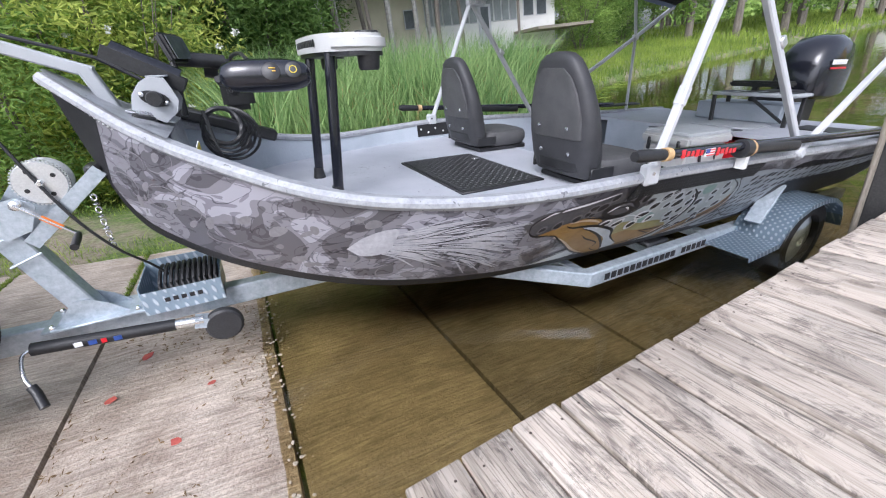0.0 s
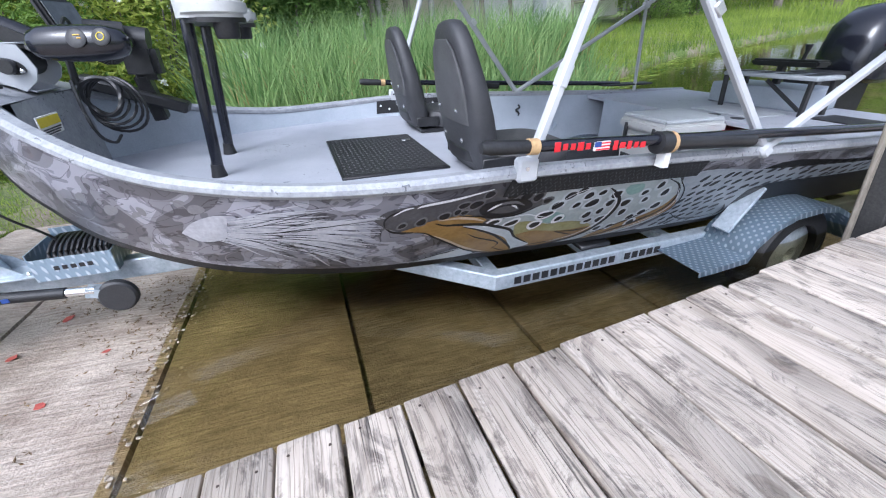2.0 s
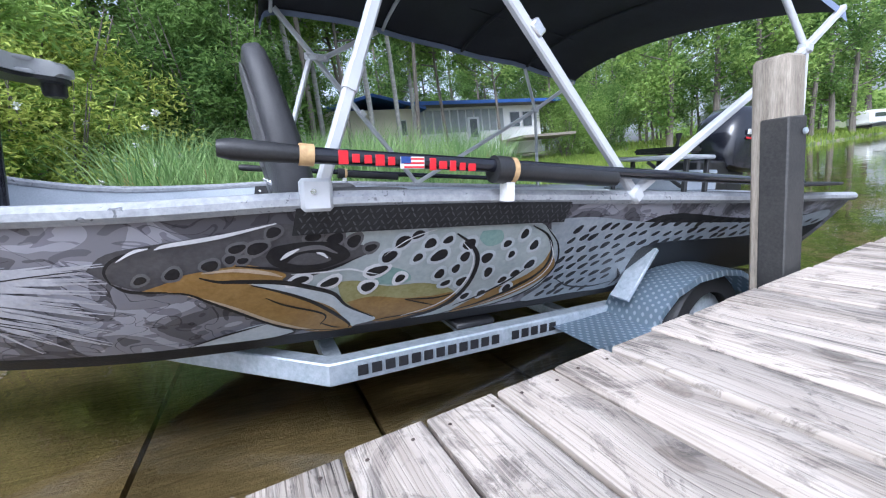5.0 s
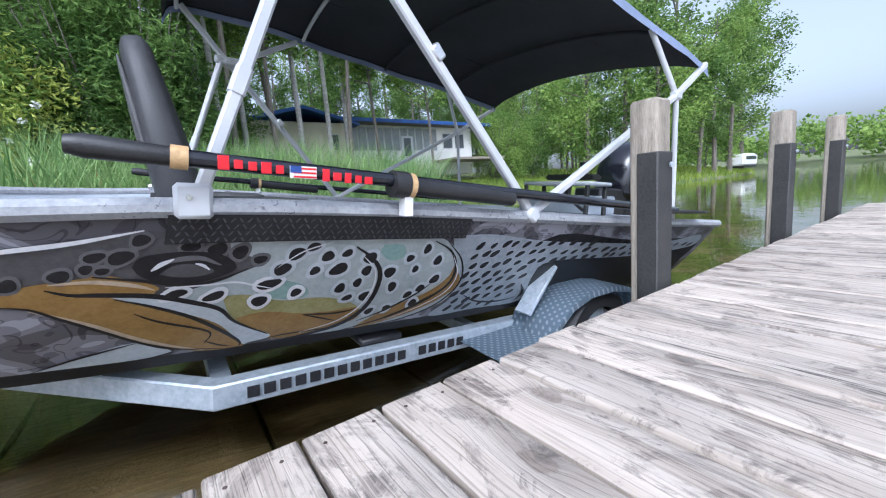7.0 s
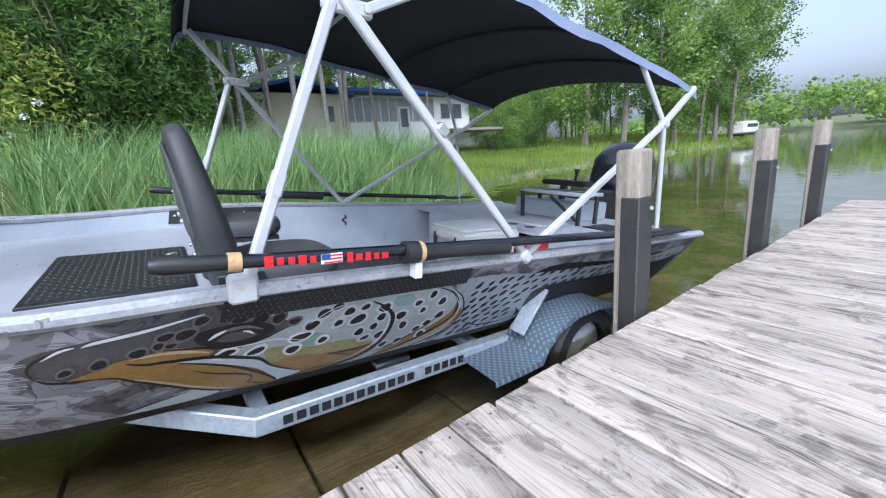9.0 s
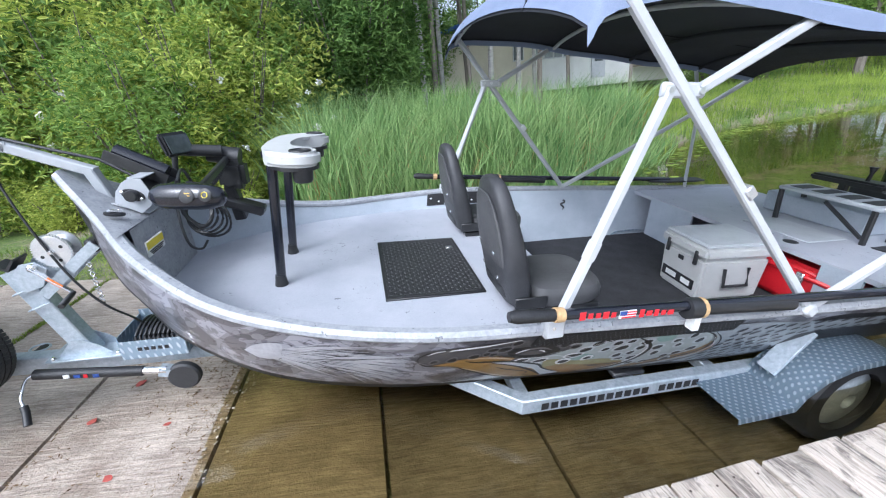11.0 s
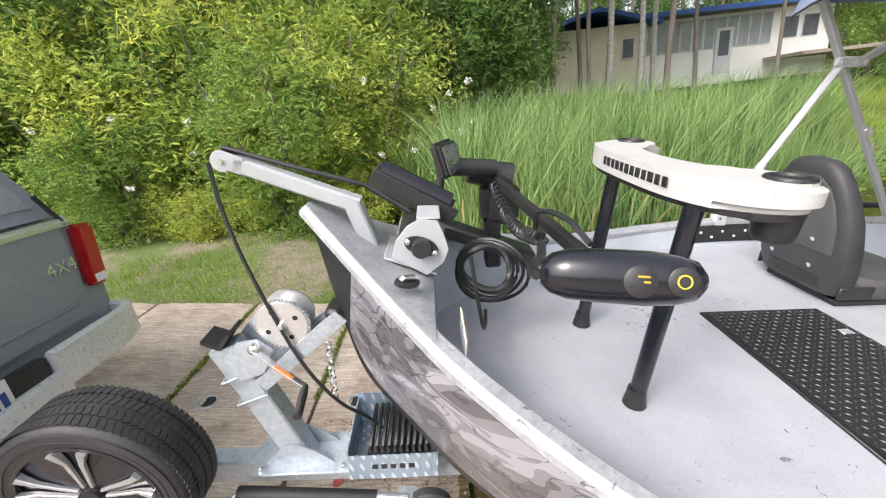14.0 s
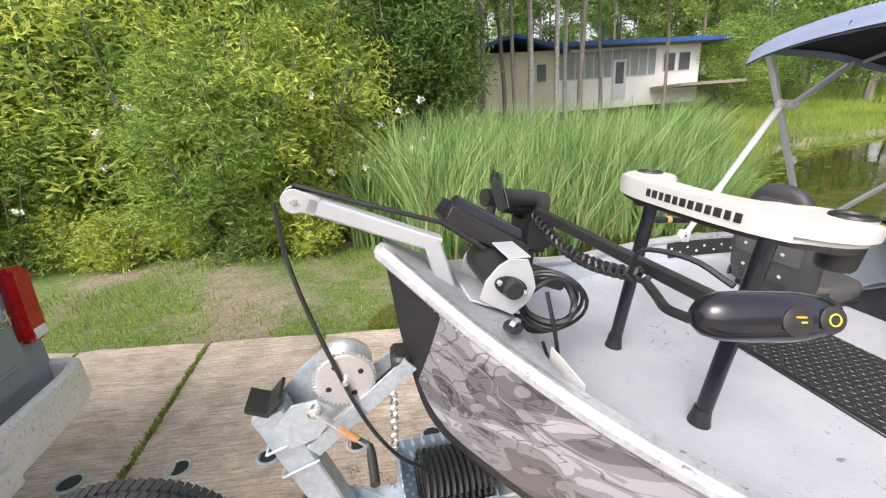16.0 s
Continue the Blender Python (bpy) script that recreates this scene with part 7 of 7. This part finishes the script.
for k in range(30):
    spots_t.append((4 + 1.9 * k + rnd.uniform(-0.9, 0.9), 29 + rnd.uniform(0, 6) + 0.1 * k, rnd.choice((0, 1, 0))))
for k in range(14):
    spots_t.append((26 + 3.1 * k + rnd.uniform(-1, 1), 29 - 0.62 * k + rnd.uniform(-2, 2), rnd.choice((0, 1))))
big = [(31, 17.5, 1), (35, 16.5, 0), (39, 15.5, 1), (43, 16, 0), (47.5, 15.5, 1), (52, 16, 0), (57, 16, 1), (63, 17, 0)]
used = set()
for n_t, (x, y, kind) in enumerate(spots_t + big):
    m = pose(x, y, height(x, y) - 0.1, 0, 0, rnd.uniform(0, 360)) @ Matrix.Scale(rnd.uniform(0.85, 1.2) * (1.55 if n_t >= len(spots_t) else 1), 4)
    if kind in used:
        copy_thing(TREES[kind], m)
    else:
        TREES[kind].matrix_basis = m
        used.add(kind)


def make_bush(seed, mat, label, rx, rz, size, n=150, per=78, slim=0.3):
    root = thing("bush", (0, 0, 0), label, "bush", "bank shrubs")
    b = None
    rg = random.Random(seed)
    for k in range(9):
        a = rg.uniform(0, 6.28)
        b = tube([(0.1 * math.cos(a), 0.1 * math.sin(a), 0), (0.5 * rx * math.cos(a), 0.5 * rx * math.sin(a), rz), (0.8 * rx * math.cos(a), 0.8 * rx * math.sin(a), 1.6 * rz)], 0.022, b, 5, scale=[1, 0.7, 0.2])
    part("stem", b, BARK, root)
    hang("foliage", leaf_mesh("foliage", clumps(n, rx, rx, rz, rz * 0.95, seed, 0.35), 0.30, size, per, seed, mat, slim), root)
    return root


BUSHES = [make_bush(31, LEAF_SUNLIT, "dense willow shrub at the lake edge, sunlit yellow painted into its green", 1.25, 1.5, 0.095),
          make_bush(32, LEAF_MID, "dense green shrub at the lake edge", 1.1, 1.25, 0.085),
          make_bush(33, LEAF_DARK, "dark green shrub under the trees", 1.2, 1.6, 0.095),
          make_bush(34, LEAF_SUNLIT, "low shrub with narrow leaves in painted sunlit tones", 0.8, 0.65, 0.10, 70, 75)]
spots_b = []
for k in range(13):
    spots_b.append((-8.6 + 0.78 * k + rnd.uniform(-0.2, 0.2), 5.9 + rnd.uniform(-0.25, 0.45), rnd.choice((0, 0, 0, 1)), rnd.uniform(0.85, 1.2)))
    spots_b.append((-8.8 + 0.82 * k + rnd.uniform(-0.2, 0.2), 7.7 + rnd.uniform(-0.4, 0.6), rnd.choice((0, 2, 1)), rnd.uniform(1.2, 1.6)))
    spots_b.append((-8.4 + 0.75 * k + rnd.uniform(-0.2, 0.2), 4.95 + rnd.uniform(-0.2, 0.25), rnd.choice((3, 3, 1)), rnd.uniform(0.6, 0.95)))
spots_b = [q for q in spots_b if q[0] < -0.55 + 0.28 * (q[1] - 5)]
for k in range(7):
    spots_b.append((1.0 + 0.55 * k, 14.5 + rnd.uniform(-0.5, 2.0), rnd.choice((2, 1, 2)), rnd.uniform(0.9, 1.3)))
for k in range(24):
    spots_b.append((-0.6 + 0.11 * k + rnd.uniform(-0.3, 0.3), 9.2 + 0.7 * (k % 4) + rnd.uniform(-0.3, 0.8), rnd.choice((1, 2, 2)), rnd.uniform(0.9, 1.25)))
spots_b += [(22.5, 19.5, 1, 1.5), (24.5, 20, 1, 1.5), (27, 20, 2, 1.2), (-4.6, 2.9, 3, 0.4)]
used = set()
for x, y, kind, sc in spots_b:
    m = pose(x, y, height(x, y) - 0.05, 0, 0, rnd.uniform(0, 360)) @ Matrix.Scale(sc, 4)
    if kind in used:
        copy_thing(BUSHES[kind], m)
    else:
        BUSHES[kind].matrix_basis = m
        used.add(kind)


def blades(name, places, mat, hlo, hhi, width, seed, lean=0.3, seg=3):
    """Upright grass blades, each a bent tapering ribbon, in one mesh."""
    rg = np.random.default_rng(seed)
    p = np.array(places, float)
    n = len(p)
    h = hlo + (hhi - hlo) * rg.random((n, 1)) ** 0.7
    a = rg.random((n, 1)) * 2 * np.pi
    side = np.concatenate([np.cos(a), np.sin(a), np.zeros((n, 1))], 1)
    t = rg.random((n, 1)) * 2 * np.pi
    tip = np.concatenate([np.cos(t), np.sin(t), np.zeros((n, 1))], 1) * lean * h * rg.random((n, 1))
    verts, faces = [], []
    for k in range(seg + 1):
        u = k / seg
        mid = p + tip * u ** 2 + np.array([0, 0, 1.0]) * h * (u - 0.12 * u * u)
        w = width * (1 - u) ** 0.7 + 0.0008
        verts += [mid - side * w / 2, mid + side * w / 2]
    v = np.stack(verts, 1).reshape(-1, 3)
    m = 2 * (seg + 1)
    for k in range(seg):
        faces.append(np.arange(n)[:, None] * m + np.array([[2 * k, 2 * k + 1, 2 * k + 3, 2 * k + 2]]))
    f = np.concatenate(faces)
    me = bpy.data.meshes.new(name)
    me.from_pydata(v.tolist(), [], f.tolist())
    me.materials.append(mat)
    return me


def scatter(n, x0, x1, y0, y1, keep, seed):
    rg = random.Random(seed)
    out = []
    while len(out) < n:
        x, y = rg.uniform(x0, x1), rg.uniform(y0, y1)
        if keep(x, y):
            out.append((x, y, height(x, y) - 0.02))
    return out


reeds = scatter(7600, -0.2, 8.5, 3.0, 8.5, lambda x, y: shore(x) - 0.25 < y < shore(x) + (3.6 if x < 5 else 2.2) and (x > 0.6 or y > 4.9) and math.sin(1.9 * x + 1.3 * y) + random.Random(int(x * 40) * 977 + int(y * 40)).random() > -0.2, 41)
tagged(new("cattail_reeds", blades("cattail_reeds", reeds, REED, 0.9, 2.1, 0.033, 42, 0.6, 4)), "tall green cattail reeds along the shore", "reeds", kind="stuff")
dry = scatter(420, -0.2, 8.5, 3.0, 8.5, lambda x, y: shore(x) - 0.25 < y < shore(x) + 2.4 and (x > 0.6 or y > 4.9), 49)
tagged(new("dry_reeds", blades("dry_reeds", dry, leafy("dry_blades", (0.28, 0.17, 0.06), (0.55, 0.42, 0.2), 0.9, 0.3), 0.6, 1.6, 0.028, 50, 0.8, 4)), "brown dead blades among the reeds", "reeds", kind="stuff")
far = scatter(26000, 4.0, 30, 4.0, 19, lambda x, y: shore(x) - 0.3 < y, 43)
tagged(new("marsh_grass", blades("marsh_grass", far, MARSH, 0.18, 0.5, 0.022, 44, 0.6, 2)), "yellow-green marsh grass on the bank", "grass", kind="stuff")
far2 = scatter(16000, 28, 120, 8, 45, lambda x, y: shore(x) - 0.3 < y < shore(x) + 14, 45)
tagged(new("far_grass", blades("far_grass", far2, MARSH, 0.3, 0.7, 0.07, 46, 0.6, 2)), "rough grass on the far bank", "grass", kind="stuff")
lawn = scatter(13000, -8, 1.2, 2.3, 5.6, lambda x, y: y > 2.32 and math.sin(2.1 * x + 0.7) + math.sin(1.7 * y * 2 + x) + random.Random(int(x * 60) * 971 + int(y * 60)).random() * 1.6 > 0.75, 47)
tagged(new("bank_grass", blades("bank_grass", lawn, MARSH, 0.03, 0.13, 0.008, 48, 0.9, 2)), "short worn grass beside the ramp", "grass", kind="stuff")
pads = bmesh.new()
for k in range(420):
    x = rnd.uniform(4.2, 20)
    y = shore(x) - abs(rnd.gauss(0, 0.55)) + 0.1
    r = rnd.uniform(0.03, 0.09)
    ring = [pads.verts.new((x + r * math.cos(a), y + r * math.sin(a), 0.006 + 0.0001 * k)) for a in [math.pi * j / 4 for j in range(8)]]
    pads.faces.new(ring)
solo("lily_pads", pads, MARSH, "floating green pads at the water's edge", "lily pads", kind="stuff")
bl = []
for k in range(60):
    bl.append((rnd.uniform(-7, 1.2), rnd.uniform(4.3, 6.2), rnd.uniform(0.8, 2.4)))
me = leaf_mesh("blossom", bl, 0.05, 0.035, 30, 51, FLOWER, 0.8)
tagged(new("wild_blossom", me), "small white wild flower heads among the shrubs", "flowers", kind="stuff")
# far shore
far_wood = []
for k in range(700):
    a = rnd.uniform(-0.9, 0.62)
    d = rnd.uniform(255, 300)
    far_wood.append((d * math.cos(a), d * math.sin(a), 7 + 11 * rnd.random() * (0.6 + 0.4 * math.sin(9 * a))))
tagged(new("far_woods", leaf_mesh("far_woods", far_wood, 6.0, 2.2, 26, 61, LEAF_MID, 0.8)), "wooded far shore across the lake", "woods", kind="stuff")
# debris on the ramp
deb = []
for k in range(900):
    x, y = rnd.uniform(-0.5, 0.38), rnd.uniform(-1.6, 0.7)
    if math.sin(5 * x + 3 * y) + rnd.random() * 1.5 > 0.5:
        deb.append((x, y, SLOPE * (WATER_X - x) + 0.006))
tagged(new("weed_debris", leaf_mesh("weed_debris", deb, 0.012, 0.022, 3, 71, surface("brown_debris", (0.10, 0.06, 0.03), (0.26, 0.17, 0.08), 0.9, 0, 9, 60, 0.1), 0.3)), "brown weed scraps on the concrete", "debris", kind="stuff")
for x, y, sc in ((-0.25, 0.30, 1.0), (-0.35, -0.05, 0.9), (-0.05, -0.5, 0.7), (0.08, -0.15, 0.6)):
    b = prism([(0, -0.03), (0.03, -0.02), (0.045, 0.0), (0.03, 0.022), (0.0, 0.03), (-0.03, 0.01)], 0, 0.003)
    b.transform(pose(x, y, SLOPE * (WATER_X - x) + 0.004, 0, 8, 60 * x * 9) @ Matrix.Scale(sc, 4))
    solo("dead_leaf", b, LEAF_RED, "faded red leaf lying on the concrete", "leaf", "fallen leaves")
moss = scatter(2600, -2.0, -0.3, -0.6, 2.3, lambda x, y: min(abs(x + 0.53), abs(x + 1.47)) < 0.022 and (x < -1 or y > 0.9), 81)
tagged(new("joint_moss", blades("joint_moss", [(x, y, SLOPE * (WATER_X - x) - 0.012) for x, y, z in moss], MARSH, 0.01, 0.035, 0.006, 82, 1.0, 2)), "moss and weeds in the slab joints", "moss", kind="stuff")
stones = bmesh.new()
for k in range(260):
    y = rnd.uniform(-1.5, 2.2)
    x = WATER_X + 0.02 * math.sin(7 * y) + rnd.gauss(0.0, 0.035)
    r = rnd.uniform(0.003, 0.011)
    stone = bmesh.new()
    bmesh.ops.create_icosphere(stone, subdivisions=1, radius=r)
    stone.transform(pose(x, y, SLOPE * (WATER_X - x) + 0.001, 0, 0, rnd.uniform(0, 360)) @ Matrix.Diagonal((1.3, 0.9, 0.6, 1)))
    stones = join(stones, stone)
solo("shore_pebbles", stones, surface("wet_pebble", (0.30, 0.25, 0.19), (0.58, 0.51, 0.42), 0.5, 0, 20, 80, 0.2), "small pale pebbles washed along the slab edge", "pebbles", kind="stuff")
